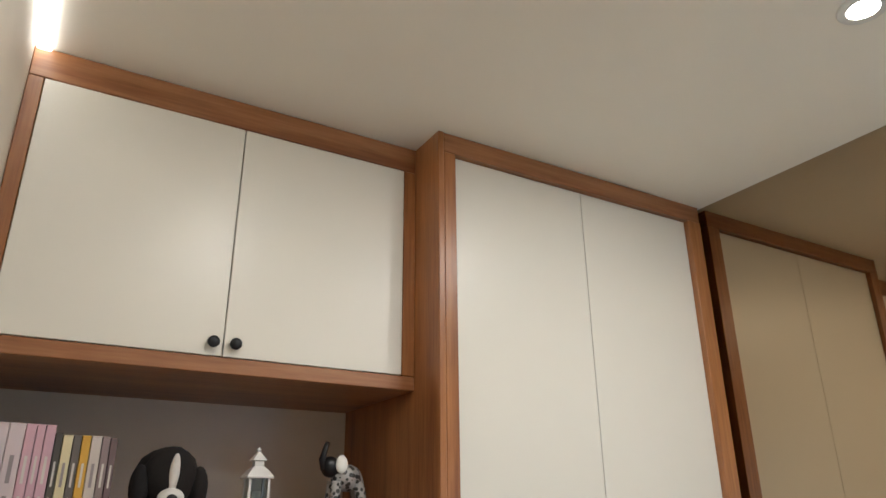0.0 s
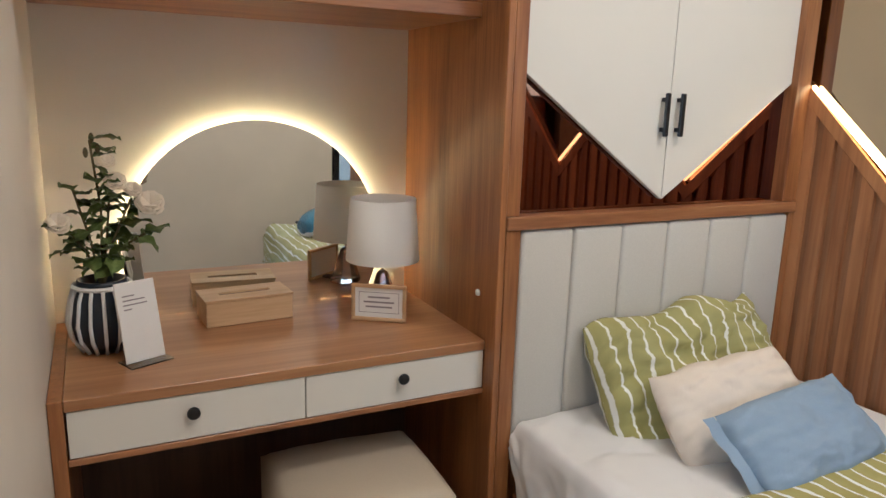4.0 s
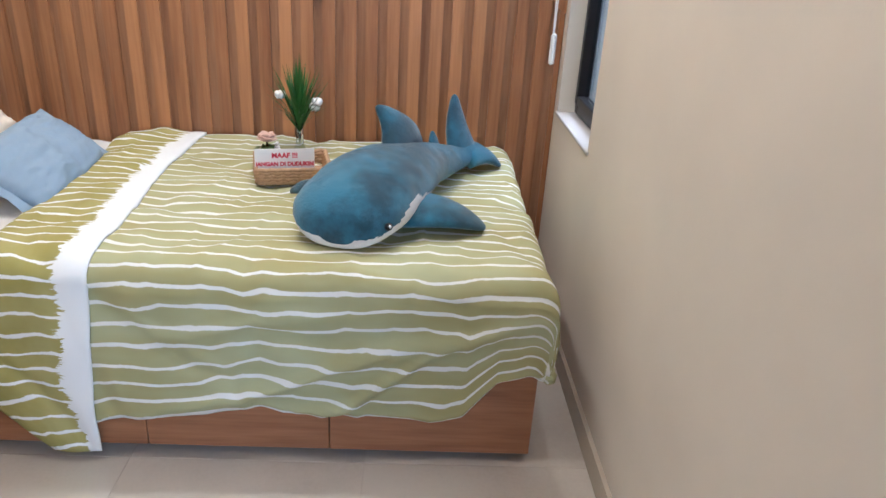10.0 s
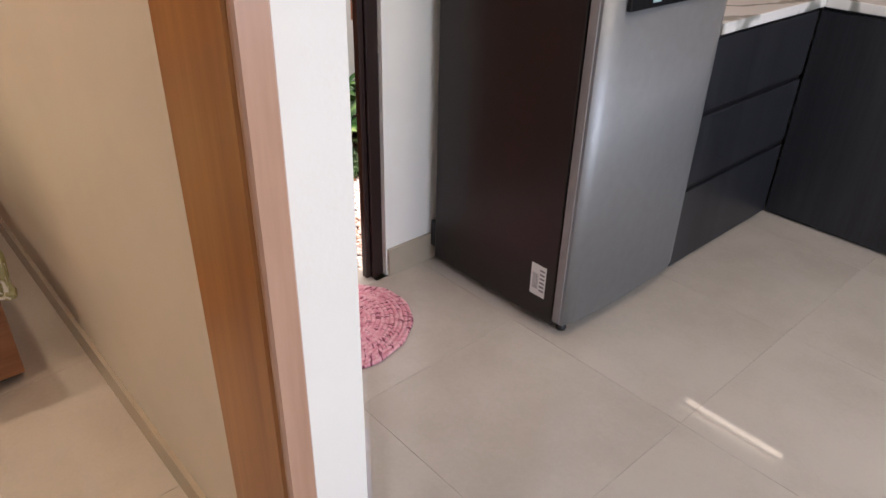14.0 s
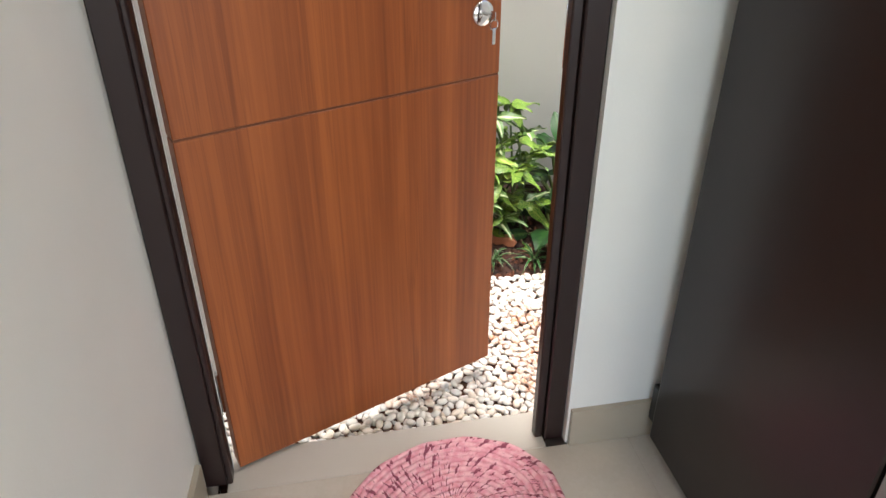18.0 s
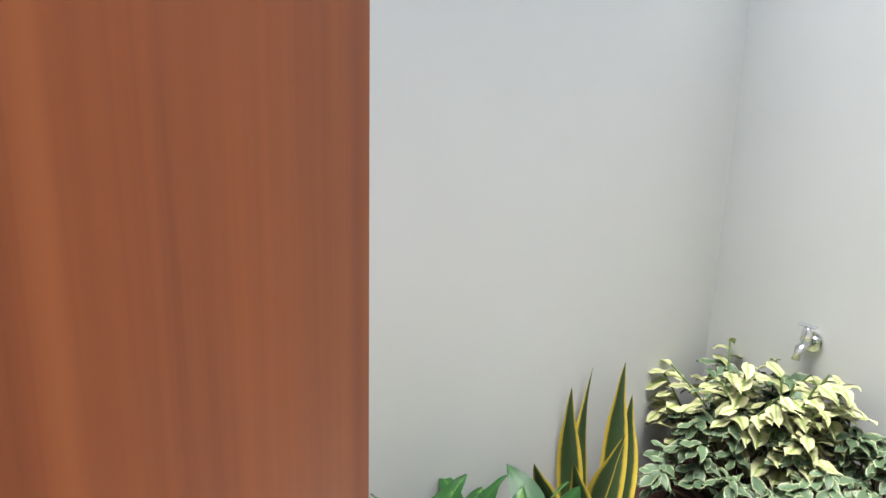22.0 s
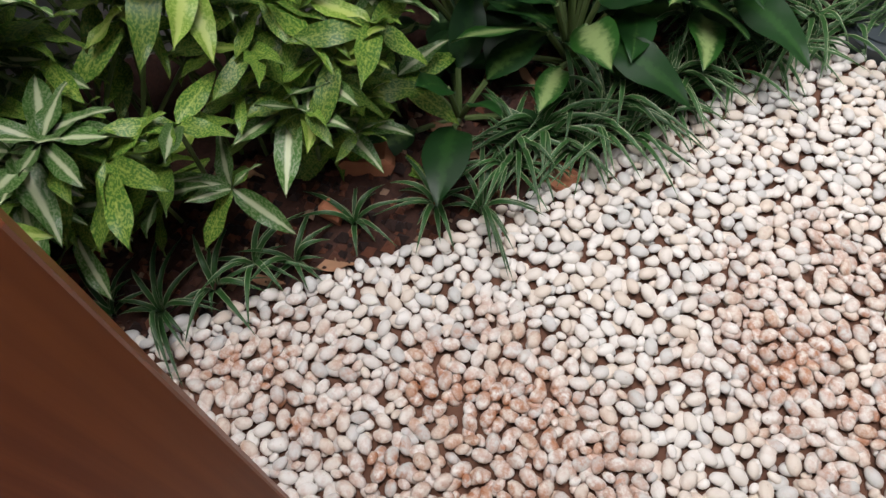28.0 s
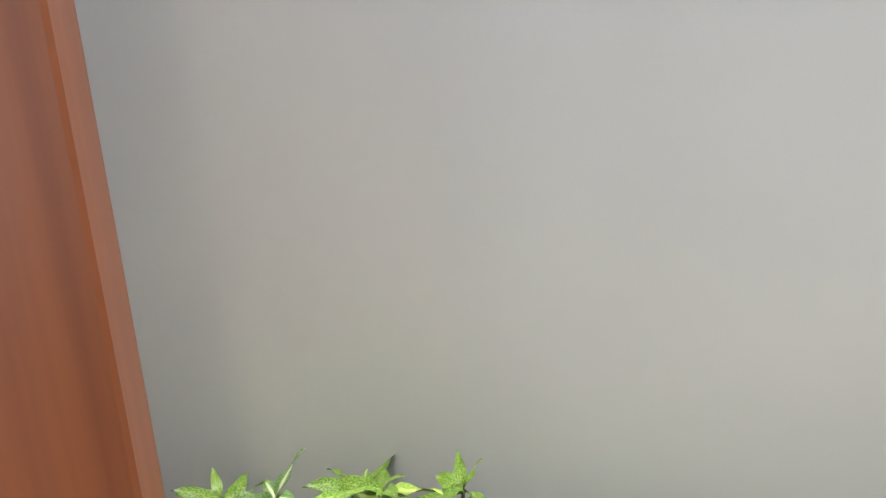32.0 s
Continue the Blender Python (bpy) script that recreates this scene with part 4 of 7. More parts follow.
ELE = plain("black_and_white_patterned_enamel", (0.10, 0.10, 0.10), 0.4)
_nt = ELE.node_tree
_vo = _nt.nodes.new("ShaderNodeTexVoronoi")
_vo.inputs["Scale"].default_value = 75
_nt.links.new(_nt.nodes.new("ShaderNodeTexCoord").outputs["Object"], _vo.inputs["Vector"])
_nt.links.new(mix_col(_nt, step_up(_nt, _vo.outputs["Distance"], 0.42, 0.5), (0.03, 0.03, 0.03), (0.34, 0.33, 0.32)), _nt.nodes["Principled BSDF"].inputs["Base Color"])
bm = bmesh.new()
ex, ey, ez = 1.965, 0.235, 1.659
blob(bm, (ex + 0.015, ey, ez + 0.085), (0.045, 0.030, 0.036))
for dx in (-0.018, 0.042):
    for dy in (-0.016, 0.016):
        tube([(ex + dx, ey + dy, ez + 0.075), (ex + dx * 1.25, ey + dy, ez + 0.035), (ex + dx * 1.3, ey + dy, ez)], 0.014, 10, bm, 1.05)
tube([(ex + 0.058, ey, ez + 0.09), (ex + 0.068, ey, ez + 0.06), (ex + 0.072, ey - 0.002, ez + 0.045)], 0.004, 6, bm, 0.6)
body_e = solid("elephant_figurine", bm, ELE, "black and white patterned elephant figurine on the shelf", "figurine", smooth=True)
bm = bmesh.new()
blob(bm, (ex - 0.035, ey - 0.006, ez + 0.112), (0.026, 0.022, 0.028))
tube([(ex - 0.052, ey - 0.008, ez + 0.105), (ex - 0.060, ey - 0.010, ez + 0.13), (ex - 0.052, ey - 0.010, ez + 0.158), (ex - 0.046, ey - 0.010, ez + 0.175)], 0.011, 8, bm, 0.6)
part("head", bm, BLACK, body_e, "black head with raised trunk", smooth=True)
bm = bmesh.new(); blob(bm, (ex - 0.010, ey - 0.026, ez + 0.118), (0.017, 0.006, 0.024)); part("ear", bm, PLASTIC, body_e, "white ear", smooth=True)

# ---- desk ----
desk = thing("desk", "built-in brown wooden desk with two white drawers", "desk", (1.6, 0.3, 0))
part("top", boxes((XL + 0.032, 2.1255, 0.028, YB - 0.001, 0.733, 0.76, 0.002)), DESKW, desk)
part("bottom_board", boxes((XL + 0.032, 2.1255, 0.030, YB - 0.001, 0.604, 0.620, 0.002)), LAMX, desk)
part("side_panel", boxes((XL + 0.001, XL + 0.031, 0.028, YB - 0.001, 0, 0.76, 0.002)), LAM, desk)
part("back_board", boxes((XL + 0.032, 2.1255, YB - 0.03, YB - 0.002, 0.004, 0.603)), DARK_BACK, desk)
for xa, xb, kx in ((1.096, 1.6175, 1.353), (1.6205, 2.123, 1.877)):
    d = part("drawer", boxes((xa, xb, 0.032, 0.05, 0.622, 0.731, 0.0015)), WHITE_LAM, desk, "white drawer front")
    knob(kx, 0.032, 0.69, d, 0.015)

# ---- round mirror with a glowing rim ----
mir = thing("round_mirror", "round frameless mirror with a glowing warm rim standing on the desk", "mirror", (1.625, 0.59, 0.76))


def disc_cut(bm, cx, cz, r, zmin, y0, y1, n=72):
    pts = []
    for i in range(n):
        a = 2 * math.pi * i / n
        pts.append((cx + r * math.cos(a), max(zmin, cz + r * math.sin(a))))
    return plate(bm, pts, y0, y1)


part("glass", disc_cut(bmesh.new(), 1.628, 0.945, 0.388, 0.7615, 0.578, 0.583), MIRROR, mir)
part("light_ring", disc_cut(bmesh.new(), 1.628, 0.945, 0.374, 0.80, 0.5835, 0.598), LED_RING, mir, "glowing warm light ring")

# ---- things on the desk ----
tx, ty = 1.965, 0.40
lamp = thing("table_lamp", "table lamp with a white fabric shade and clear glass base", "lamp", (tx, ty, 0.76))
bm = bmesh.new(); lathe(bm, [(0.113, 0.922), (0.100, 1.112), (0.0985, 1.112), (0.1115, 0.922), (0.113, 0.922)], tx, ty, 36); part("shade", bm, SHADE, lamp, "white drum fabric shade", smooth=True)
bm = bmesh.new(); lathe(bm, [(0.0, 0.7605), (0.05, 0.7605), (0.057, 0.768), (0.034, 0.835), (0.019, 0.88), (0.008, 0.888), (0.0, 0.888)], tx, ty, 6); part("base", bm, GLASS_BROWN, lamp, "faceted clear brown glass base")
part("rod", tube([(tx, ty, 0.88), (tx, ty, 0.998)], 0.005, 8), CHROME, lamp)
part("shade_ring", tube([(tx - 0.107, ty, 1.003), (tx, ty, 0.998), (tx + 0.107, ty, 1.003)], 0.002, 5), CHROME, lamp)


def card_frame(x, y, w, h, turn):
    t = thing("photo_frame", "small pale wooden frame with a printed card on the desk", "photo frame", (x, y, 0.76), turn=turn)
    bw = 0.011
    rows = [(-w / 2, w / 2, 0, 0.012, 0, bw), (-w / 2, w / 2, 0, 0.012, h - bw, h), (-w / 2, -w / 2 + bw, 0, 0.012, bw, h - bw), (w / 2 - bw, w / 2, 0, 0.012, bw, h - bw)]
    for r in rows:
        part("frame_bar", boxes((*r, 0.002)), PALE_WOOD, t, local=True)
    part("card", boxes((-w / 2 + bw, w / 2 - bw, 0.006, 0.008, bw, h - bw)), PAPER_W, t, "white printed card", local=True)
    bm = bmesh.new()
    for i, (a, b) in enumerate(((0.3, 0.7), (0.22, 0.78), (0.26, 0.74))):
        box(bm, -w / 2 + w * a, -w / 2 + w * b, 0.0052, 0.0058, h * (0.62 - 0.13 * i), h * (0.62 - 0.13 * i) + 0.005)
    part("lettering", bm, INK_G, t, local=True)
    part("mat_line", boxes((-w / 2 + 0.022, w / 2 - 0.022, 0.0054, 0.0059, h - 0.026, h - 0.0245), (-w / 2 + 0.022, w / 2 - 0.022, 0.0054, 0.0059, 0.0245, 0.026), (-w / 2 + 0.022, -w / 2 + 0.0235, 0.0054, 0.0059, 0.026, h - 0.026), (w / 2 - 0.0235, w / 2 - 0.022, 0.0054, 0.0059, 0.026, h - 0.026)), INK_G, t, local=True)
    part("strut", boxes((-0.014, 0.014, 0.013, 0.05, 0.0, 0.008)), DARK_BACK, t, local=True)
    return t


card_frame(1.911, 0.293, 0.165, 0.112, -34)

tis = thing("tissue_box", "pale wooden tissue box with a slot on the desk", "tissue box", (1.56, 0.478, 0.76), turn=4)
bm = bmesh.new()
box(bm, -0.125, 0.125, -0.065, 0.065, 0.0005, 0.072, 0.002)
part("box", bm, PALE_WOOD, tis, local=True)
part("lid", boxes((-0.127, 0.127, -0.067, -0.012, 0.0725, 0.079, 0.001), (-0.127, 0.127, 0.012, 0.067, 0.0725, 0.079, 0.001), (-0.127, -0.075, -0.012, 0.012, 0.0725, 0.079), (0.075, 0.127, -0.012, 0.012, 0.0725, 0.079)), PALE_WOOD, tis, local=True)
# the box is solid; a dark plate gives the slot its inner shade
part("slot", boxes((-0.075, 0.075, -0.012, 0.012, 0.0726, 0.0735)), DARK_BACK, tis, "dark plate drawn as the shade inside the slot", local=True)

stand = thing("sign_holder", "clear acrylic stand with a white leaflet on the desk", "sign holder", (1.27, 0.21, 0.76), turn=24)
bm = bmesh.new(); box(bm, -0.055, 0.055, -0.035, 0.035, 0.0005, 0.0035, 0.001); part("foot", bm, GLASS, stand, local=True)
bm = bmesh.new(); box(bm, -0.05, 0.05, -0.002, 0.002, 0.0036, 0.20, 0.001); bmesh.ops.transform(bm, matrix=pose(0, 0, 0, -12, 0, 0), verts=bm.verts); part("leaflet", bm, PAPER_W, stand, "white leaflet", local=True)
bm = bmesh.new()
for i, w in enumerate((0.03, 0.055, 0.06, 0.02)):
    box(bm, -0.035, -0.035 + w, -0.0032, -0.0022, 0.165 - i * 0.011, 0.168 - i * 0.011)
bmesh.ops.transform(bm, matrix=pose(0, 0, 0, -12, 0, 0), verts=bm.verts)
part("lettering", bm, INK_G, stand, local=True)

# ---- flower pot on the desk ----
pot = thing("flower_pot", "black pot wrapped in white wooden slats with pink artificial roses", "potted plant", (1.185, 0.345, 0.76))
px, py = 1.185, 0.345
bm = bmesh.new(); lathe(bm, [(0.0, 0.7605), (0.052, 0.7605), (0.075, 0.80), (0.082, 0.84), (0.072, 0.90), (0.058, 0.935), (0.058, 0.945), (0.052, 0.945), (0.05, 0.925), (0.0, 0.92)], px, py, 26); part("pot", bm, NAVY, pot, "dark blue-black pot", smooth=True)
for i in range(16):
    a = 2 * math.pi * i / 16
    c, s = math.cos(a), math.sin(a)
    pts = [(px + c * r, py + s * r, z) for r, z in ((0.056, 0.763), (0.079, 0.80), (0.086, 0.84), (0.076, 0.90), (0.064, 0.93))]
    part("slat", tube(pts, 0.0052, 6), SILL, pot, smooth=True)
part("rim", tube([(px + 0.066 * math.cos(a / 12 * math.pi), py + 0.066 * math.sin(a / 12 * math.pi), 0.93) for a in range(25)], 0.006, 6), SILL, pot)
rnd = random.Random(4)


def leaf_mesh(name, L, W, mat, curl=0.3, fold=0.25, nv=6, nu=4, tip=1.0):
    """A pointed leaf along +y from its stalk, folded along the rib and curling down."""
    bm = bmesh.new()

    def f(u, v):
        w = W * (math.sin(math.pi * min(1, v ** 0.8)) ** 0.85 + 0.03 * (1 - v)) * (1 if v < 1 else 0)
        s = (u - 0.5) * 2
        y = L * (v - 0.12 * curl * v * v)
        return (s * w / 2, y, abs(s) * w / 2 * fold - curl * L * v * v * 0.5 + 0.006 * math.sin(9 * v + s) * abs(s))
    grid(bm, nu, nv, f)
    me = mesh_of(name, bm, True)
    me.materials.append(mat)
    return me


def put(name, me, parent, place, yaw, pitch, roll=0, size=1.0):
    """A copy of a shared mesh under a thing, at a place in the world."""
    o = new(name, me)
    o.parent = parent
    o.matrix_parent_inverse = parent.matrix_basis.inverted()
    o.matrix_basis = pose(*place, 0, 0, yaw) @ pose(0, 0, 0, pitch, roll, 0) @ Matrix.Scale(size, 4)
    return o


_rl = [leaf_mesh("rose_leaf", 0.052, 0.03, ROSE_LEAF, 0.5, 0.2, 5, 2), leaf_mesh("rose_leaf", 0.045, 0.028, ROSE_LEAF, 0.2, 0.3, 5, 2)]
_stems = [((0, 0), (-0.03, -0.01, 1.02), (-0.07, -0.03, 1.08)), ((0, 0), (0.02, 0, 1.06), (0.035, -0.01, 1.20)), ((0, 0), (0.04, -0.02, 1.02), (0.105, -0.03, 1.06)), ((0, 0), (0.01, 0.0, 1.12), (-0.005, 0, 1.29)), ((0, 0), (-0.02, 0, 1.05), (-0.05, 0.02, 1.17)), ((0, 0), (0.03, -0.02, 1.04), (0.08, -0.02, 1.15))]
for a, b, c in _stems:
    P = [(px, py, 0.92), (px + b[0], py + b[1], b[2]), (px + c[0], py + c[1], c[2])]
    part("stem", tube(P, 0.003, 5), ROSE_STEM, pot)
    for k in range(13):
        t = 0.25 + 0.75 * k / 12
        q = Vector(P[0]).lerp(Vector(P[1]), t * 2) if t < 0.5 else Vector(P[1]).lerp(Vector(P[2]), t * 2 - 1)
        put("leaf", rnd.choice(_rl), pot, q, rnd.uniform(0, 360), rnd.uniform(-25, 45), rnd.uniform(-20, 20), rnd.uniform(0.9, 1.6))


def rose(p, r):
    head = None
    for k in range(18):
        bm = bmesh.new()
        a, ring = k * 2.4, 0.25 + 0.75 * k / 17
        m = Matrix.Translation(p) @ Matrix.Rotation(radians(48), 4, "X") @ Matrix.Rotation(a, 4, "Z") @ Matrix.Rotation(radians(20 + 55 * ring), 4, "X") @ Matrix.Translation((0, 0, r * 0.45))
        bmesh.ops.create_uvsphere(bm, u_segments=8, v_segments=5, radius=1, matrix=m @ Matrix.Diagonal((r * 0.5, r * 0.09, r * 0.5, 1)))
        if head:
            part("petal", bm, ROSE, head, smooth=True)
        else:
            head = part("rose", bm, ROSE, pot, "pale cream-pink rose", smooth=True)


for q, r in (((-0.085, -0.04, 1.09), 0.035), ((0.120, -0.04, 1.13), 0.042), ((0.045, -0.02, 1.185), 0.032), ((0.03, -0.01, 1.235), 0.024), ((0.085, -0.02, 1.165), 0.026)):
    rose(Vector((px + q[0], py + q[1], q[2])), r)
for q in ((0.0, 0, 1.295), (0.012, 0.0, 1.27), (-0.015, 0, 1.26)):
    bm = bmesh.new(); blob(bm, (px + q[0], py + q[1], q[2]), (0.006, 0.006, 0.013), 8, 6); part("bud", bm, ROSE_STEM, pot, smooth=True)

# ---- small wall fittings ----
rem = thing("remote_holder", "white remote control in its wall holder", "remote control", (XL, -0.89, 1.33))
part("holder", boxes((XL, XL + 0.012, -0.92, -0.87, 1.322, 1.37, 0.004)), PLASTIC, rem)
bm = bmesh.new(); box(bm, XL + 0.012, XL + 0.03, -0.917, -0.877, 1.33, 1.44, 0.007, 2); part("remote", bm, PLASTIC, rem, smooth=True)
part("button", boxes((XL + 0.0295, XL + 0.032, -0.90, -0.89, 1.38, 1.39, 0.001)), INK_G, rem)
sw = thing("socket_knob", "small white round switch on the wooden side panel", "switch", (2.126, 0.06, 0.88))
bm = bmesh.new(); lathe(bm, [(0.0, 0.006), (0.009, 0.005), (0.010, 0.0)], 0, 0, 14); bmesh.ops.transform(bm, matrix=pose(2.126, 0.08, 0.885, 0, -90, 0), verts=bm.verts); part("button", bm, PLASTIC, sw, smooth=True)

# ---- stool ----
stool = thing("stool", "square beige upholstered cube stool on the rug", "stool", (1.755, 0.060, 0), turn=-2)
bm = bmesh.new()


def _top(u, v):
    x, y = (u - 0.5) * 2, (v - 0.5) * 2
    e = max(abs(x), abs(y)) ** 10
    return (x * 0.213, y * 0.191, 0.452 - 0.018 * e - 0.008 * (x * x + y * y) + 0.003 * noise.noise((x * 3, y * 3, 1)))


vs = grid(bm, 20, 20, _top)
ring = [vs[i][0] for i in range(21)] + [vs[20][j] for j in range(1, 21)] + [vs[i][20] for i in range(19, -1, -1)] + [vs[0][j] for j in range(19, 0, -1)]
low = [bm.verts.new((v.co.x, v.co.y, 0.0062)) for v in ring]
for i in range(len(ring)):
    j = (i + 1) % len(ring)
    bm.faces.new((ring[i], low[i], low[j], ring[j]))
part("body", bm, BEIGE_FAB, stool, smooth=True, local=True)
for sx in (-1, 1):
    for sy in (-1, 1):
        part("foot", boxes((sx * 0.17 - 0.02, sx * 0.17 + 0.02, sy * 0.15 - 0.02, sy * 0.15 + 0.02, 0.0032, 0.006)), BLACK, stool, local=True)


# ---- rug ----
rug = thing("rug", "tan woven rug with black and brown interlaced hexagon lines", "rug", (1.65, 0, 0))
RX0, RX1, RY0, RY1 = XL + 0.04, 2.198, -0.545, 0.58
bm = bmesh.new()
box(bm, RX0, RX1, RY0, RY1, 0.0005, 0.003, 0.0008)
part("base", bm, RUG, rug)
_dark, _brown = bmesh.new(), bmesh.new()


def clip_seg(a, b):
    """The part of a segment that lies on the rug."""
    t0, t1 = 0.0, 1.0
    dx, dy = b[0] - a[0], b[1] - a[1]
    for p, q in ((-dx, a[0] - RX0 - 0.006), (dx, RX1 - 0.006 - a[0]), (-dy, a[1] - RY0 - 0.006), (dy, RY1 - 0.006 - a[1])):
        if abs(p) < 1e-9:
            if q < 0:
                return None
        elif p < 0:
            t0 = max(t0, q / p)
        else:
            t1 = min(t1, q / p)
    if t0 >= t1:
        return None
    return (a[0] + dx * t0, a[1] + dy * t0), (a[0] + dx * t1, a[1] + dy * t1)


def rug_line(bm, a, b, w=0.0078):
    s = clip_seg(a, b)
    if not s:
        return
    a, b = Vector((*s[0], 0)), Vector((*s[1], 0))
    d = b - a
    n = max(1, int(d.length / 0.035))
    side = Vector((-d.y, d.x, 0)).normalized() * w / 2
    prev = None
    for i in range(n + 1):
        p = a + d * i / n
        k = 1 + 0.35 * noise.noise((p.x * 60, p.y * 60, 0))
        q = [bm.verts.new((p + side * k + Vector((0, 0, 0.0042)))), bm.verts.new((p - side * k + Vector((0, 0, 0.0042))))]
        if prev:
            bm.faces.new((prev[0], prev[1], q[1], q[0]))
        prev = q


# two yarns woven along a slanted lattice: at each crossing one of them turns down across the other
_a, _b, _o = Vector((0.215, -0.29)), Vector((0.20, 0.215)), Vector((1.20, 0.20))
_na, _nb = Vector((0.803, 0.596)), Vector((0.732, -0.681))
_ua, _ub = _a.normalized(), _b.normalized()
for i in range(-5, 7):
    for j in range(-5, 7):
        P = _o + _a * i + _b * j
        start, end = (_brown, _dark) if (i + j) % 2 == 0 else (_dark, _brown)
        for k in range(3):
            off = 0.013 + 0.0165 * k
            rug_line(end, P + _ua * 0.060 + _na * off, P + _a - _ua * (0.045 - 0.012 * k) + _na * off)
            rug_line(start, P + _ua * (0.035 + 0.02 * k) - _na * off, P + _a - _ua * 0.062 - _na * off)
            rug_line(start, P + _ub * (0.030 + 0.01 * k) - _nb * off, P + _b - _ub * 0.055 - _nb * off)
            rug_line(end, P + _ub * 0.050 + _nb * off, P + _b - _ub * (0.040 - 0.010 * k) + _nb * off)
            rug_line(start, P - _ua * (0.045 - 0.012 * k) + _na * off, P - _ub * (0.040 - 0.010 * k) + _nb * off)
tagged(part("black_pattern", _dark, RUG_DARK, rug), "black woven lines", "", "", "stuff")
tagged(part("brown_pattern", _brown, RUG_BROWN, rug), "brown woven lines", "", "", "stuff")

# ---- bed ----
bed = thing("bed", "low single bed with brown wooden base and white sheet", "bed", (2.73, -0.98, 0))
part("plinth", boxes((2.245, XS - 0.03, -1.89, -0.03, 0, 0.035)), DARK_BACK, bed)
for a, b in ((-0.948, -0.03), (-1.411, -0.950), (-1.935, -1.413)):
    part("side_board", boxes((2.205, 2.226, a, b, 0.03, 0.306, 0.002)), LAMX_Y, bed)
part("foot_board", boxes((2.2265, XS - 0.006, -1.935, -1.914, 0.03, 0.306, 0.002)), LAMX, bed)
part("deck", boxes((2.2265, XS - 0.006, -1.913, -0.03, 0.25, 0.296)), LAMX, bed)


def ridge(p, k=7):
    """1 along wandering lines, 0 away from them."""
    return 1 - min(1, k * abs(noise.noise(p)))


def soft_top(x, y):
    return (0.007 * noise.noise((x * 5, y * 5, 0)) - 0.006 * ridge((x * 3 + y * 2, y * 4 - x, 3)) + 0.006 * ridge((x * 2.5 - y * 3.5, y * 2 + x * 3, 17), 6)
            + 0.003 * noise.noise((x * 17, y * 9, 3)))


def mattress(u, v):
    """Sheet over the mattress: across from the wall, over a firm edge and down the side in slanting folds."""
    y = -0.028 - 1.885 * v
    bare = max(0.0, min(1.0, (y + 0.66) * 12))
    s = u * 1.36
    if s < 1.015:
        return (3.245 - s, y, 0.528 + soft_top(s, y) * (0.4 + 0.6 * bare))
    if s < 1.06:
        a = (s - 1.015) / 0.045 * math.pi / 2
        return (2.230 - 0.028 * math.sin(a), y, 0.500 + 0.028 * math.cos(a) + soft_top(s, y) * 0.4)
    k = (s - 1.06) / 0.30
    hem = 0.247 + 0.17 * max(0.0, min(1.0, (y + 0.115) / 0.09)) ** 1.5 + 0.006 * noise.noise((0, y * 7, 7))
    q = y * 1.0 + k * 0.10
    fold = 1.7 * (0.010 * ridge((q * 7, k * 0.9, 21), 3.0) + 0.008 * ridge((q * 11 + 3, k * 1.6, 5), 3.5) + 0.009 * noise.noise((q * 5, k * 1.2, 9)) + 0.003 * noise.noise((q * 26, k * 5, 2)))
    out = (0.004 + max(-0.003, fold) * min(1, 3.5 * k) * (1 - 0.45 * k)) * bare
    return (2.202 - out + 0.014 * (1 - bare), y, 0.500 - (0.500 - hem) * k)


bm = bmesh.new()
grid(bm, 120, 180, mattress)
part("fitted_sheet", bm, SHEET, bed, "white fitted sheet, slightly creased", smooth=True)
bm = bmesh.new(); box(bm, 2.214, 3.243, -1.91, -0.032, 0.297, 0.515, 0.03, 3); part("mattress", bm, SHEET, bed, smooth=True)


# ---- duvet ----
def crease(d, y):
    """Long slanting folds on the hanging side, from the hem up towards the foot of the bed."""
    total = 0.0
    for y0, d0, y1, d1, amp in ((-1.02, 0.33, -1.74, 0.10, 0.020), (-1.36, 0.34, -1.84, 0.06, 0.022), (-1.10, 0.36, -1.50, 0.30, 0.014), (-0.95, 0.12, -1.45, 0.05, 0.010)):
        t = (y - y0) / (y1 - y0)
        if -0.05 < t < 1.05:
            e = d - (d0 + (d1 - d0) * t) - 0.012 * math.sin(7 * t)
            total += amp * math.exp(-(e / 0.016) ** 2) * min(1, 6 * (t + 0.05), 6 * (1.05 - t)) - 0.15 * amp * math.exp(-((e - 0.03) / 0.02) ** 2)
    return total


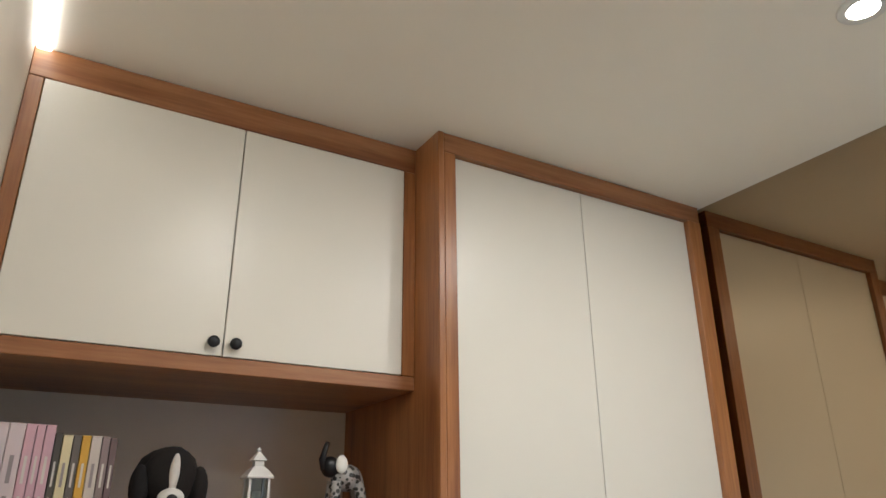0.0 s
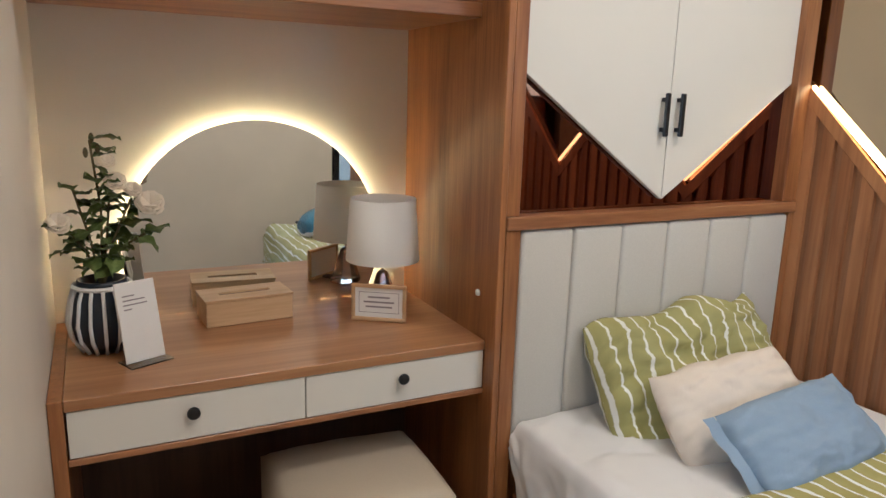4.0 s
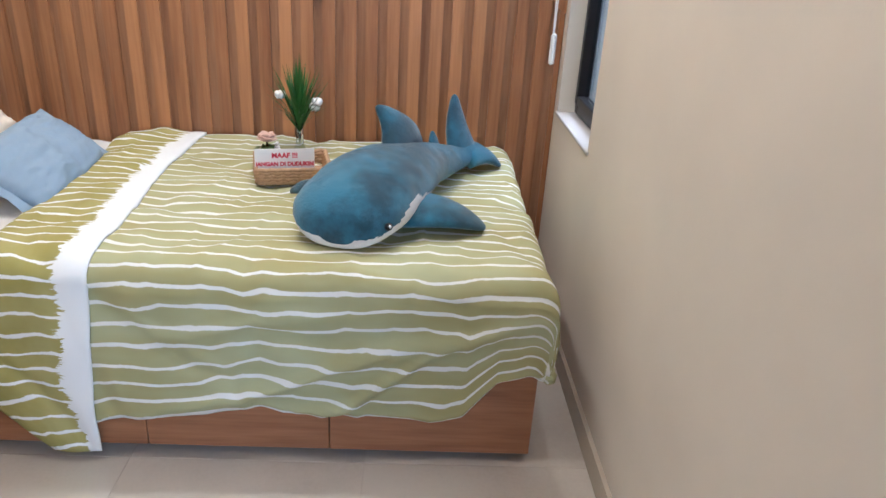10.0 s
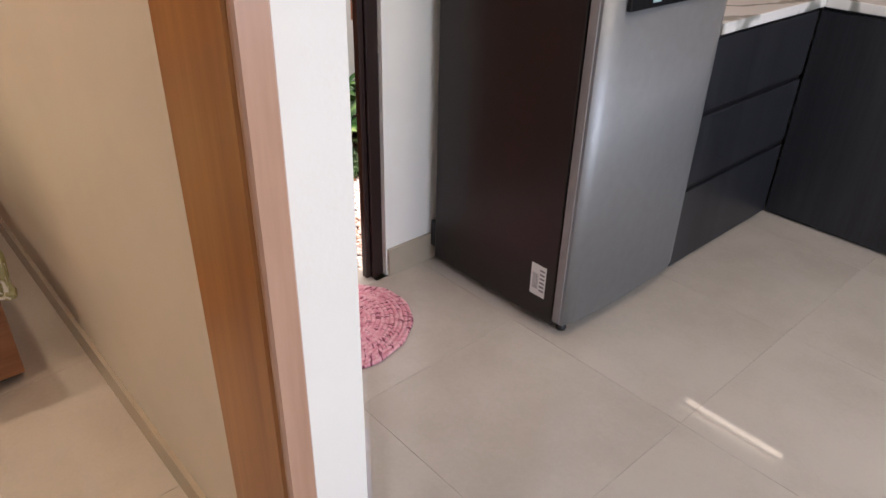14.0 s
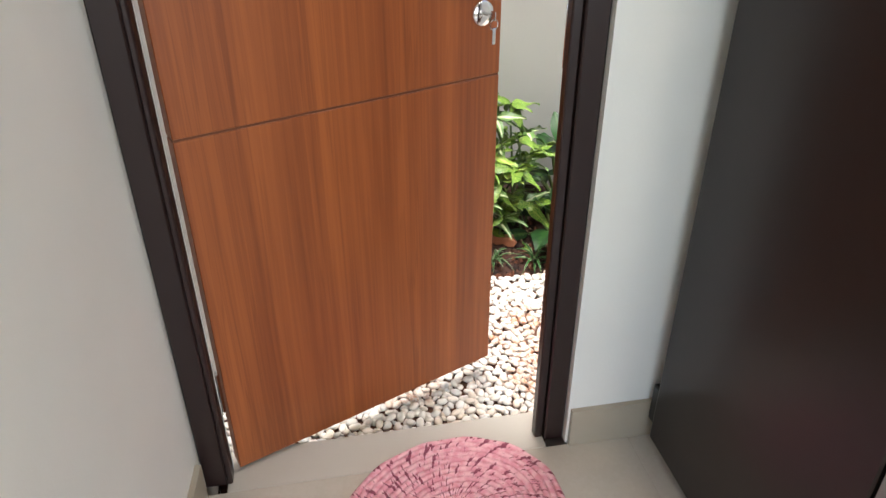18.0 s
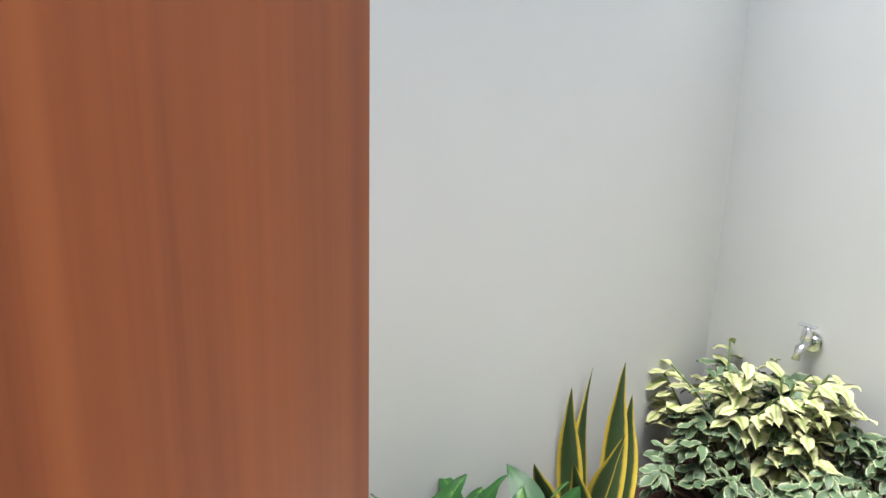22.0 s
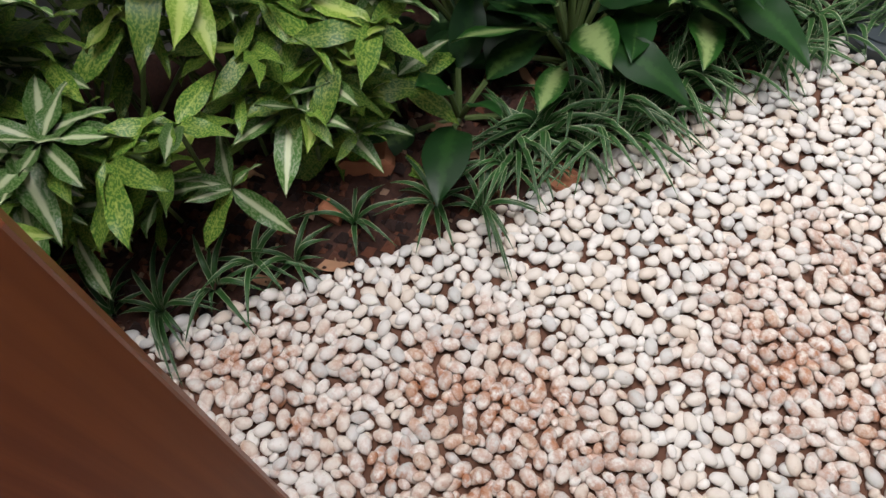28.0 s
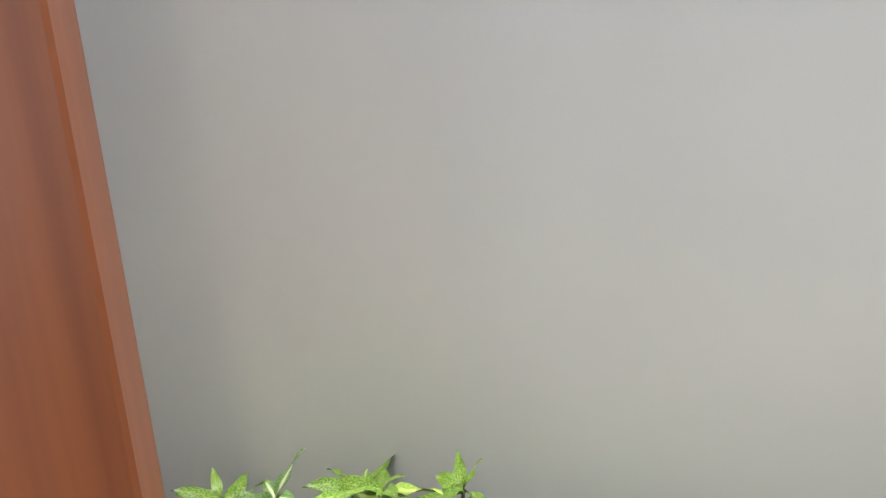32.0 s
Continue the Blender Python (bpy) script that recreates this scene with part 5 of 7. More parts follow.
def duvet_point(s, y, lift, hem_drop):
    """Cloth over the bed: s runs from the wall across, over the edge and down; y along the bed, over its foot."""
    foot = max(0.0, -1.90 - y)
    yy = max(y, -1.90)
    dz = 0.0
    if foot > 0:
        a = min(foot / 0.09, 1) * math.pi / 2
        yy = -1.90 - 0.058 * math.sin(a)
        dz = 0.058 * (1 - math.cos(a)) + max(0, foot - 0.09)
    puff = 0.016 + 0.012 * noise.noise((s * 2.6, y * 2.1, 1)) + 0.007 * noise.noise((s * 7, y * 6, 4)) + 0.003 * noise.noise((s * 18, y * 15, 8)) + 0.007 * noise.noise((s * 3 + y * 5, s * 9 - y * 4, 6)) - 0.010 * ridge((s * 2.2 + y * 2.6, s * 2.5 - y * 1.2, 12)) + 0.005 * ridge((s * 5 + y * 3, y * 7 - s * 2, 31), 6)
    z0 = 0.536 + lift + puff + 0.016 * (1 - min(1, s / 0.4))
    if s < 1.0:
        x, z = 3.25 - s, z0
    elif s < 1.1:
        a = (s - 1.0) / 0.1 * math.pi / 2
        x, z = 2.25 - (0.062 + lift) * math.sin(a), z0 - 0.062 * (1 - math.cos(a))
    else:
        d = (s - 1.1) * hem_drop
        fold = 0.012 * (1 - min(1, 6 * abs(noise.noise((s * 3 + y * 2.2, y * 2.4, 15))))) + 0.014 * noise.noise((s * 2.5 + y * 3, y * 5, 2)) + 0.008 * noise.noise((s * 8, y * 9, 6)) + 0.02 * (d / 0.3) * max(0, noise.noise((y * 4, 0, 3)))
        x, z = 2.188 - lift - puff * 0.35 + fold * 0.9 - 0.012 * d - (crease(d, y) if lift == 0 else 0), z0 - 0.062 - d
    return Vector((x, yy - 0.012 * noise.noise((s * 6, y * 3, 11)) * (1 if foot else 0), max(z - dz, 0.03)))


duvet = thing("duvet", "olive green duvet with hand-brushed white stripes spread over the bed", "duvet", (2.7, -1.3, 0.53))
bm = bmesh.new()


def hem_z(y):
    ks = ((-0.6, 0.10), (-0.83, 0.12), (-1.05, 0.135), (-1.25, 0.185), (-1.43, 0.16), (-1.70, 0.155), (-1.75, 0.165), (-1.79, 0.22), (-1.83, 0.275), (-1.90, 0.296), (-2.5, 0.296))
    for (a, za), (b, zb) in zip(ks, ks[1:]):
        if b <= y <= a:
            return za + (zb - za) * (y - a) / (b - a)
    return 0.1


def _dv(u, v):
    y = -0.66 - 1.50 * v
    h = hem_z(y) + 0.008 * noise.noise((y * 9, 3, 0))
    p = duvet_point(u * 1.42, y, 0.0, (0.492 - h) / 0.32)
    if y < -1.75:
        p.z = max(p.z, min(0.30, h - 0.01) if u > 0.78 else 0.298 + 0.01 * noise.noise((u * 9, 1, 0)))
    return p


grid(bm, 130, 140, _dv, lambda u, v: (u * 1.42, 1.5 * v))
ob = part("cover", bm, STRIPED, duvet, smooth=True)
so = ob.modifiers.new("thick", "SOLIDIFY")
so.thickness, so.offset = 0.012, -1
bm = bmesh.new()


def _fl(u, v):
    s = u * 1.585
    y0 = -0.575 - 0.035 * max(0, s - 0.9) + 0.02 * math.sin(s * 5)
    wid = 0.275 - 0.02 * max(0, s - 1.0)
    hem = max(0.0, s - 1.1)
    y = y0 - wid * v
    if hem > 0.30:
        y = y - (hem - 0.30) * 0.9 * (1 - v)
    p = duvet_point(s, y, 0.017 - 0.010 * abs(2 * v - 1) ** 4, 1.0)
    if v < 0.06:
        p.z -= 0.014 * (1 - v / 0.06) if s < 1.05 else 0
    return p


grid(bm, 90, 24, _fl, lambda u, v: (u * 1.585, v))
ob = part("turned_back_edge", bm, STRIPED_BAND, duvet, "turned-back olive edge with a frayed white border", smooth=True)
so = ob.modifiers.new("thick", "SOLIDIFY")
so.thickness, so.offset = 0.008, -1


# ---- pillows ----
def pillow(name, w, h, t, mat, m, label, crease=1.0, flange=0.0, seed=0):
    bm = bmesh.new()
    n = 44

    def shape(u, v, side):
        x, z = (u - 0.5) * 2, (v - 0.5) * 2
        r = (1 - abs(x) ** 3.2) * (1 - abs(z) ** 3.2)
        th = t / 2 * max(0.0, r) ** 0.55
        pin = 1 - 0.07 * (abs(x * z)) ** 2 + 0.05 * (abs(x) ** 6 * (1 - abs(z)) * -1 + abs(z) ** 6 * (1 - abs(x)) * -1)
        wr = crease * (0.010 * noise.noise((x * 2.2 + seed, z * 2.4, side)) + 0.006 * noise.noise((x * 5 + seed, z * 6, side * 3)) + 0.005 * abs(noise.noise((x * 9 + z * 5 + seed, z * 3, 2))) - 0.004 * ridge((x * 2.6 + z * 1.4 + seed, z * 2.2 - x, side * 5), 6) - 0.003 * ridge((x * 5 - z * 3, z * 4 + seed, side * 7), 6)) * min(1, r * 2.2 + 0.15)
        return Vector((x * w / 2 * pin, side * (th + wr), z * h / 2 * pin + 0.012 * crease * noise.noise((x * 2 + seed, z, 9))))
    for side in (-1, 1):
        grid(bm, n, n, lambda u, v: shape(u, v, side), lambda u, v: (u * w, v * h))
    bmesh.ops.remove_doubles(bm, verts=bm.verts, dist=0.0006)
    if flange:
        hems = []
        for (ax, az), (bx, bz) in (((-1, -1), (-1, 1)), ((1, -1), (1, 1))):
            hem = bmesh.new()
            hems.append(hem)
            q = []
            for k in range(11):
                x, z = ax + (bx - ax) * k / 10, az + (bz - az) * k / 10
                o = 0.008 * noise.noise((x * 4 + seed, z * 4, 1))
                q.append((hem.verts.new((x * w / 2 * 0.95, o, z * h / 2 * 0.93)), hem.verts.new((x * (w / 2 + flange), o * 2, z * h / 2 * 0.95))))
            for c, d in zip(q, q[1:]):
                f = hem.faces.new((c[0], c[1], d[1], d[0]))
                f.smooth = True
    ob = tagged(part(name, bm, mat, None, "", True), label, "pillow", "pillows on the bed")
    ob.matrix_basis = m
    for hem in (hems if flange else ()):
        part("hem", hem, mat, ob, local=True)
    return ob


pillow("pillow", 0.66, 0.39, 0.21, STRIPED_P, pose(2.715, -0.15, 0.655, -30, -5, -2), "olive striped pillow leaning on the headboard", 3.0, 0.0, 3)
pillow("cushion", 0.465, 0.28, 0.13, CREAM_COT, pose(2.695, -0.345, 0.622, -42, -6, -5), "plain cream cotton cushion leaning on the striped pillow", 1.2, 0.0, 8)
pillow("cushion", 0.44, 0.25, 0.13, BLUE_COT, pose(2.735, -0.52, 0.612, -54, -5, 1), "grey-blue cotton cushion with a flat hem", 1.0, 0.026, 15)


# ---- plush whale ----
whale = thing("plush_whale", "large blue plush whale with a white belly lying on the duvet", "soft toy", (2.7, -1.55, 0.55))
# spine: x, y, z, half width, half height
spine = [(2.302, -1.425, 0.596, 0.045, 0.030), (2.312, -1.427, 0.603, 0.095, 0.056), (2.355, -1.436, 0.618, 0.132, 0.078), (2.415, -1.452, 0.629, 0.147, 0.092), (2.49, -1.478, 0.637, 0.150, 0.099), (2.58, -1.512, 0.640, 0.144, 0.099),
         (2.67, -1.552, 0.638, 0.130, 0.092), (2.76, -1.597, 0.630, 0.106, 0.080), (2.84, -1.645, 0.620, 0.082, 0.067), (2.91, -1.695, 0.612, 0.060, 0.054), (2.965, -1.745, 0.607, 0.046, 0.045), (3.01, -1.785, 0.612, 0.036, 0.036)]
bm = bmesh.new()
NR = 80


def smooth_line(ks, n):
    """Values between the rows of ks, on a Catmull-Rom curve."""
    out = []
    for i in range(len(ks) - 1):
        p = [ks[max(i - 1, 0)], ks[i], ks[i + 1], ks[min(i + 2, len(ks) - 1)]]
        for q in range(n):
            t = q / n
            out.append(tuple(0.5 * (2 * b + (c - a) * t + (2 * a - 5 * b + 4 * c - d) * t * t + (3 * b - a - 3 * c + d) * t ** 3) for a, b, c, d in zip(*p)))
    return out + [ks[-1]]


spine = smooth_line(spine, 8)
rings = []
for i, (x, y, z, a, b) in enumerate(spine):
    p0, p1 = spine[max(i - 1, 0)], spine[min(i + 1, len(spine) - 1)]
    d = Vector((p1[0] - p0[0], p1[1] - p0[1], 0)).normalized()
    side = Vector((d.y, -d.x, 0))
    ring = []
    for k in range(NR):
        t = 2 * math.pi * k / NR
        c, s = math.cos(t), math.sin(t)
        flat = 1.0 if s > 0 else 0.82
        q = Vector((x, y, z)) + side * a * c + Vector((0, 0, b * s * flat))
        q += (side * c + Vector((0, 0, s))) * (0.006 * noise.noise(q * 9) + 0.002 * noise.noise(q * 30))
        ring.append(q)
    rings.append(ring)


def belly(f):
    """How far below the middle the white belly begins: low at the snout, high at the flippers, low again at the tail."""
    return 0.25 - 1.5 * f if f < 0.33 else -0.245 + 2.4 * (f - 0.33)


vs = loft(bm, rings)
for f in bm.faces:
    f.smooth = True
    ks = [v for v in f.verts]
    c = sum((v.co for v in ks), Vector()) / len(ks)
    i = min(range(len(spine)), key=lambda q: (Vector(spine[q][:2]) - c.xy).length)
    if c.z < spine[i][2] - spine[i][4] * (0.04 * noise.noise(c * 40) + belly(i / len(spine))):
        f.material_index = 1
me = mesh_of("body", bm, True)
me.materials.append(BLUE), me.materials.append(PLUSH_W)
part("body", me, None, whale)


def fin(name, root, tip, width, thick, bend=(0, 0, 0), label=""):
    bm = bmesh.new()
    root, tip, bend = Vector(root), Vector(tip), Vector(bend)
    d = (tip - root).normalized()
    up = Vector(width).normalized()
    nrm = d.cross(up).normalized()
    rings = []
    for i in range(13):
        t = 1 - (1 - i / 12) ** 1.6
        c = root.lerp(tip, t) + bend * math.sin(math.pi * t)
        w = Vector(width).length * (1 - t ** 2.6) ** 0.55 * (1 - 0.48 * t) + 0.002
        th = thick * (1 - t) ** 0.5 + 0.003
        rings.append([c + up * w * math.cos(k * math.pi / 5) + nrm * th * math.sin(k * math.pi / 5) for k in range(10)])
    loft(bm, rings)
    part(name, bm, BLUE, whale, label, smooth=True)


fin("dorsal_fin", (2.715, -1.565, 0.70), (2.70, -1.495, 0.828), (0.088, -0.055, 0.0), 0.032, (0.03, -0.02, 0))
fin("small_fin", (2.875, -1.665, 0.655), (2.89, -1.655, 0.712), (0.026, -0.016, 0), 0.011)
fin("flipper", (2.49, -1.565, 0.605), (2.465, -1.80, 0.566), (0.095, 0.0, 0.012), 0.030, (-0.02, -0.02, 0.02))
fin("flipper", (2.56, -1.39, 0.60), (2.66, -1.25, 0.572), (0.06, 0.03, 0.0), 0.02, (0.01, 0, 0.02))
fin("tail_fluke", (2.985, -1.77, 0.60), (3.035, -1.725, 0.800), (0.060, -0.045, 0.0), 0.028, (-0.012, 0.01, 0))
fin("tail_fluke", (2.99, -1.775, 0.612), (3.015, -1.895, 0.572), (0.070, 0.020, 0.02), 0.026, (0.02, 0, 0.015))
for p in ((2.302, -1.548, 0.624), (2.408, -1.316, 0.624)):
    bm = bmesh.new(); blob(bm, p, (0.013, 0.010, 0.009)); part("eye", bm, BLACK, whale, "glossy black eye", smooth=True)
    # small white bead modelled as the highlight on the eye
    bm = bmesh.new(); blob(bm, (p[0] - 0.009, p[1] - 0.004, p[2] + 0.004), (0.004, 0.004, 0.004)); part("eye_glint", bm, PLUSH_W, whale, smooth=True)

# ---- basket with sign, vase, bottle ----
BX, BY, BZ = 2.862, -1.222, 0.556
bas = thing("basket_tray", "shallow woven seagrass tray on the duvet", "basket", (BX, BY, BZ), turn=12)
part("bottom", boxes((-0.09, 0.09, -0.10, 0.10, 0.0, 0.006)), WICKER, bas, local=True)
_corners = ((-1, -1), (1, -1), (1, 1), (-1, 1), (-1, -1))
for k in range(5):
    z = 0.008 + k * 0.010
    path = []
    for (xa, ya), (xb, yb) in zip(_corners, _corners[1:]):
        for q in range(14):
            t = q / 14
            sway = 1 + (0.030 if (q + k) % 2 else -0.022)
            path.append(((xa + (xb - xa) * t) * (0.095 + 0.001 * k) * sway, (ya + (yb - ya) * t) * (0.105 + 0.001 * k) * sway, z + (0.0022 if q % 2 else -0.0012)))
    path.append(path[0])
    part("woven_strand", tube(path, 0.0064, 7), WICKER, bas, local=True, smooth=True)
sign = thing("sign_card", "white card with red lettering in the basket", "sign", (2.789, -1.214, 0.562), turn=-78)
bm = bmesh.new(); box(bm, -0.088, 0.088, -0.0015, 0.0015, 0.0, 0.100, 0.0005); part("card", bm, PAPER_W, sign, local=True)


def words(text, size, parent, x, y, z, mat, name="lettering"):
    cu = bpy.data.curves.new("words", "FONT")
    cu.body, cu.size, cu.align_x, cu.extrude = text, size, "CENTER", 0.0004
    cu.offset = 0.0009
    tmp = bpy.data.objects.new("words", cu)
    scene.collection.objects.link(tmp)
    me = bpy.data.meshes.new_from_object(tmp.evaluated_get(bpy.context.evaluated_depsgraph_get()))
    bpy.data.objects.remove(tmp)
    bpy.data.curves.remove(cu)
    me.transform(pose(x, y, z, 90, 0, 0))
    me.materials.clear()
    ob = part(name, me, mat, parent, local=True)
    return ob


words("MAAF !!!", 0.021, sign, 0, -0.002, 0.073, RED_INK)
words("JANGAN DI DUDUKIN", 0.0170, sign, 0.0, -0.002, 0.048, RED_INK)
vx, vy = 3.07, -1.214
vase = thing("vase", "slim clear glass vase with grass sprigs and white flowers", "vase", (vx, vy, 0.562))
bm = bmesh.new(); lathe(bm, [(0.0, 0.5625), (0.022, 0.5625), (0.022, 0.575), (0.013, 0.60), (0.011, 0.66), (0.017, 0.672), (0.015, 0.672), (0.0095, 0.66), (0.0, 0.60)], vx, vy, 18); part("glass", bm, GLASS, vase, smooth=True)
_gr = random.Random(9)
_bl = bmesh.new()
for k in range(210):
    a, sp = _gr.uniform(0, 6.28), _gr.uniform(0.005, 0.115)
    hh = _gr.uniform(0.11, 0.265) - sp * 0.45
    p0 = Vector((vx, vy, 0.64))
    tip = p0 + Vector((sp * math.cos(a), sp * math.sin(a), hh))
    mid = p0.lerp(tip, 0.55) + Vector((0, 0, 0.02))
    w = Vector((-math.sin(a), math.cos(a), 0)) * 0.0032
    q = [_bl.verts.new(v) for v in (p0 - w * 0.4, p0 + w * 0.4, mid + w, mid - w, tip)]
    _bl.faces.new(q[:4]), _bl.faces.new((q[3], q[2], q[4]))
part("greenery", _bl, GRASS_G, vase, "green artificial grass")
for q in ((-0.008, 0.06, 0.765), (0.0, -0.06, 0.745), (0.01, -0.05, 0.725)):
    bm = bmesh.new()
    for k in range(5):
        a = k * 1.257
        blob(bm, (vx + q[0] + 0.010 * math.cos(a), vy + q[1] + 0.010 * math.sin(a), q[2]), (0.011, 0.009, 0.013), 8, 6)
    part("flower", bm, PLUSH_W, vase, "white flower", smooth=True)
rosebox = thing("rose_head", "pale pink artificial rose lying in the tray", "flower", (2.945, -1.13, 0.562))
bloom = None
for k in range(14):
    bm = bmesh.new()
    a, ring = k * 2.4, 0.3 + 0.7 * k / 13
    m = Matrix.Translation((2.945, -1.13, 0.640)) @ Matrix.Rotation(a, 4, "Z") @ Matrix.Rotation(radians(15 + 60 * ring), 4, "X") @ Matrix.Translation((0, 0, 0.016))
    bmesh.ops.create_uvsphere(bm, u_segments=8, v_segments=5, radius=1, matrix=m @ Matrix.Diagonal((0.02, 0.004, 0.02, 1)))
    if bloom:
        part("petal", bm, ROSE_PEACH, bloom, smooth=True)
    else:
        bloom = part("bloom", bm, ROSE_PEACH, rosebox, "peach-pink bloom", smooth=True)
part("stem", tube([(2.945, -1.13, 0.5625), (2.943, -1.131, 0.60), (2.945, -1.13, 0.638)], 0.0035, 6), ROSE_STEM, rosebox)
for k in range(5):
    put("leaf", _rl[0], rosebox, (2.945, -1.13, 0.622), k * 72, -5, 0, 0.9)
bot = thing("pump_bottle", "small clear plastic pump bottle in the tray", "bottle", (2.93, -1.165, 0.562))
bm = bmesh.new(); lathe(bm, [(0.0, 0.5625), (0.016, 0.5625), (0.017, 0.57), (0.017, 0.605), (0.008, 0.613), (0.008, 0.618), (0.0, 0.618)], 2.93, -1.165, 16); part("bottle", bm, GLASS, bot, smooth=True)
bm = bmesh.new(); lathe(bm, [(0.0, 0.619), (0.009, 0.619), (0.009, 0.628), (0.003, 0.630), (0.003, 0.640), (0.0, 0.640)], 2.93, -1.165, 12); box(bm, 2.91, 2.935, -1.169, -1.161, 0.637, 0.642); part("pump", bm, PLASTIC, bot, "white pump")


# ---- fridge ----
fr = thing("fridge", "two-door fridge with brushed steel front and dark brown-grey sides", "fridge", (1.72, -3.5, 0))
FY0, FY1 = -3.80, -3.205
bm = bmesh.new(); box(bm, 1.425, XD - 0.04, FY0, FY1, 0.025, 1.66, 0.006, 2); part("body", bm, FRIDGE_SIDE, fr)


def fridge_door(z0, z1):
    bm = bmesh.new()
    n = 14
    front, back = [], []
    for i in range(n + 1):
        t = i / n
        y = FY1 + (FY0 - FY1) * t
        bow = 0.014 * (1 - (2 * t - 1) ** 2)
        r = 0.010 * (max(0, 1 - t / 0.03) ** 2 + max(0, 1 - (1 - t) / 0.03) ** 2)
        front.append((1.372 - bow + r, y))
    rows = [[bm.verts.new((x, y, z)) for x, y in front] for z in (z0 + 0.003, z1 - 0.003)]
    rb = [[bm.verts.new((1.4175, y, z)) for _, y in front] for z in (z0, z1)]
    for i in range(n):
        f = bm.faces.new((rows[0][i], rows[0][i + 1], rows[1][i + 1], rows[1][i]))
        f.smooth = True
        bm.faces.new((rows[1][i], rows[1][i + 1], rb[1][i + 1], rb[1][i]))
        bm.faces.new((rb[0][i], rb[0][i + 1], rows[0][i + 1], rows[0][i]))
        bm.faces.new((rb[0][i + 1], rb[0][i], rb[1][i], rb[1][i + 1]))
    for i in (0, n):
        bm.faces.new((rows[0][i], rows[1][i], rb[1][i], rb[0][i]))
    return part("door", bm, FRIDGE_FRONT, fr, "brushed steel door")


d1 = fridge_door(0.045, 1.012)
d2 = fridge_door(1.028, 1.655)
part("gasket", boxes((1.4178, 1.4246, FY0 + 0.008, FY1 - 0.006, 0.05, 1.65)), BLACK, fr, "black door gasket")
part("door_gap", boxes((1.385, 1.4175, FY0 + 0.004, FY1 - 0.004, 1.0125, 1.0275)), BLACK, fr)
part("side_trim", boxes((1.390, 1.4172, FY1 - 0.0005, FY1 + 0.004, 0.05, 1.008, 0.0015)), TRIM_GREY, fr, "grey plastic door edge")
part("side_trim", boxes((1.390, 1.4172, FY1 - 0.0005, FY1 + 0.004, 1.032, 1.65, 0.0015)), TRIM_GREY, fr, "grey plastic door edge")
part("handle_recess", boxes((1.352, 1.366, -3.66, -3.275, 0.962, 1.0118, 0.002)), GLOSS_BLACK, d1, "glossy black handle recess with display")
part("display", boxes((1.3505, 1.3525, -3.40, -3.365, 0.975, 1.003)), DISPLAY, d1, "small pale display")
part("label", boxes((1.459, 1.517, FY1 + 0.0003, FY1 + 0.0012, 0.106, 0.214)), PAPER_W, fr, "white energy label")
_bm = bmesh.new()
for k in range(6):
    box(_bm, 1.464, 1.482, FY1 + 0.0013, FY1 + 0.0018, 0.125 + k * 0.014, 0.131 + k * 0.014)
for k in range(9):
    box(_bm, 1.488, 1.510, FY1 + 0.0013, FY1 + 0.0018, 0.13 + k * 0.006, 0.1325 + k * 0.006)
part("label_print", _bm, INK_G, fr)
for y in (-3.25, -3.72):
    bm = bmesh.new(); lathe(bm, [(0.0, 0.001), (0.016, 0.001), (0.018, 0.008), (0.014, 0.026), (0.0, 0.026)], 1.415, y, 14); part("foot", bm, BLACK, fr, "black foot", smooth=True)
part("compressor_cover", boxes((1.9655, 1.992, -3.225, -3.21, 0.06, 0.16, 0.003)), BLACK, fr)

# ---- kitchen units ----
ku = thing("drawer_unit", "near-black kitchen drawer unit beside the fridge", "cabinet", (1.7, -4.15, 0))
part("body", boxes((1.415, XD - 0.004, -4.53, -3.815, 0.0, 0.825)), DARK_CAB, ku)
for z0, z1 in ((0.012, 0.303), (0.325, 0.565), (0.585, 0.815)):
    dr = part("drawer", boxes((1.394, 1.413, -4.525, -3.818, z0, z1, 0.002)), DARK_CAB, ku)
    part("grip_channel", boxes((1.402, 1.4135, -4.525, -3.818, z1 + 0.002, z1 + 0.018)), BLACK, dr)
kc = thing("base_cabinet", "near-black kitchen base cabinet in the corner", "cabinet", (0.7, -4.8, 0))
part("body", boxes((-0.4, 1.393, -5.10, -4.555, 0, 0.825)), DARK_CAB, kc)
for xa, xb in ((-0.39, 0.19), (0.193, 0.79), (0.793, 1.391)):
    part("door", boxes((xa, xb, -4.553, -4.535, 0.012, 0.815, 0.002)), DARK_CAB, kc)
top = solid("countertop", boxes((1.38, XD - 0.003, -5.149, -3.812, 0.828, 0.862, 0.003), (-0.42, 1.3797, -5.149, -4.525, 0.828, 0.862, 0.003)), MARBLE, "white veined marble worktop", "countertop")
solid("backsplash", boxes((XD - 0.013, XD - 0.0025, -5.14, -3.81, 0.863, 1.45), (-0.42, XD - 0.014, -5.149, -5.139, 0.863, 1.45)), MARBLE_B, "beige marble splashback behind the worktop", "splashback")
wc = thing("wall_cupboard", "near-black wall cupboard with a light strip below", "cabinet", (0.8, -5.0, 1.45))
part("body", boxes((-0.4, XD - 0.02, -5.135, -4.8, 1.46, 2.2)), DARK_CAB, wc)
part("light_strip", boxes((1.1, 1.75, -4.85, -4.84, 1.448, 1.4595)), LED_DIM, wc, "dotted light strip")
area_lamp("worktop_lamp", (1.4, -4.9, 1.44), (1.4, -4.9, 0), 0.6, 0.04, 0.12, (1, 0.9, 0.75))

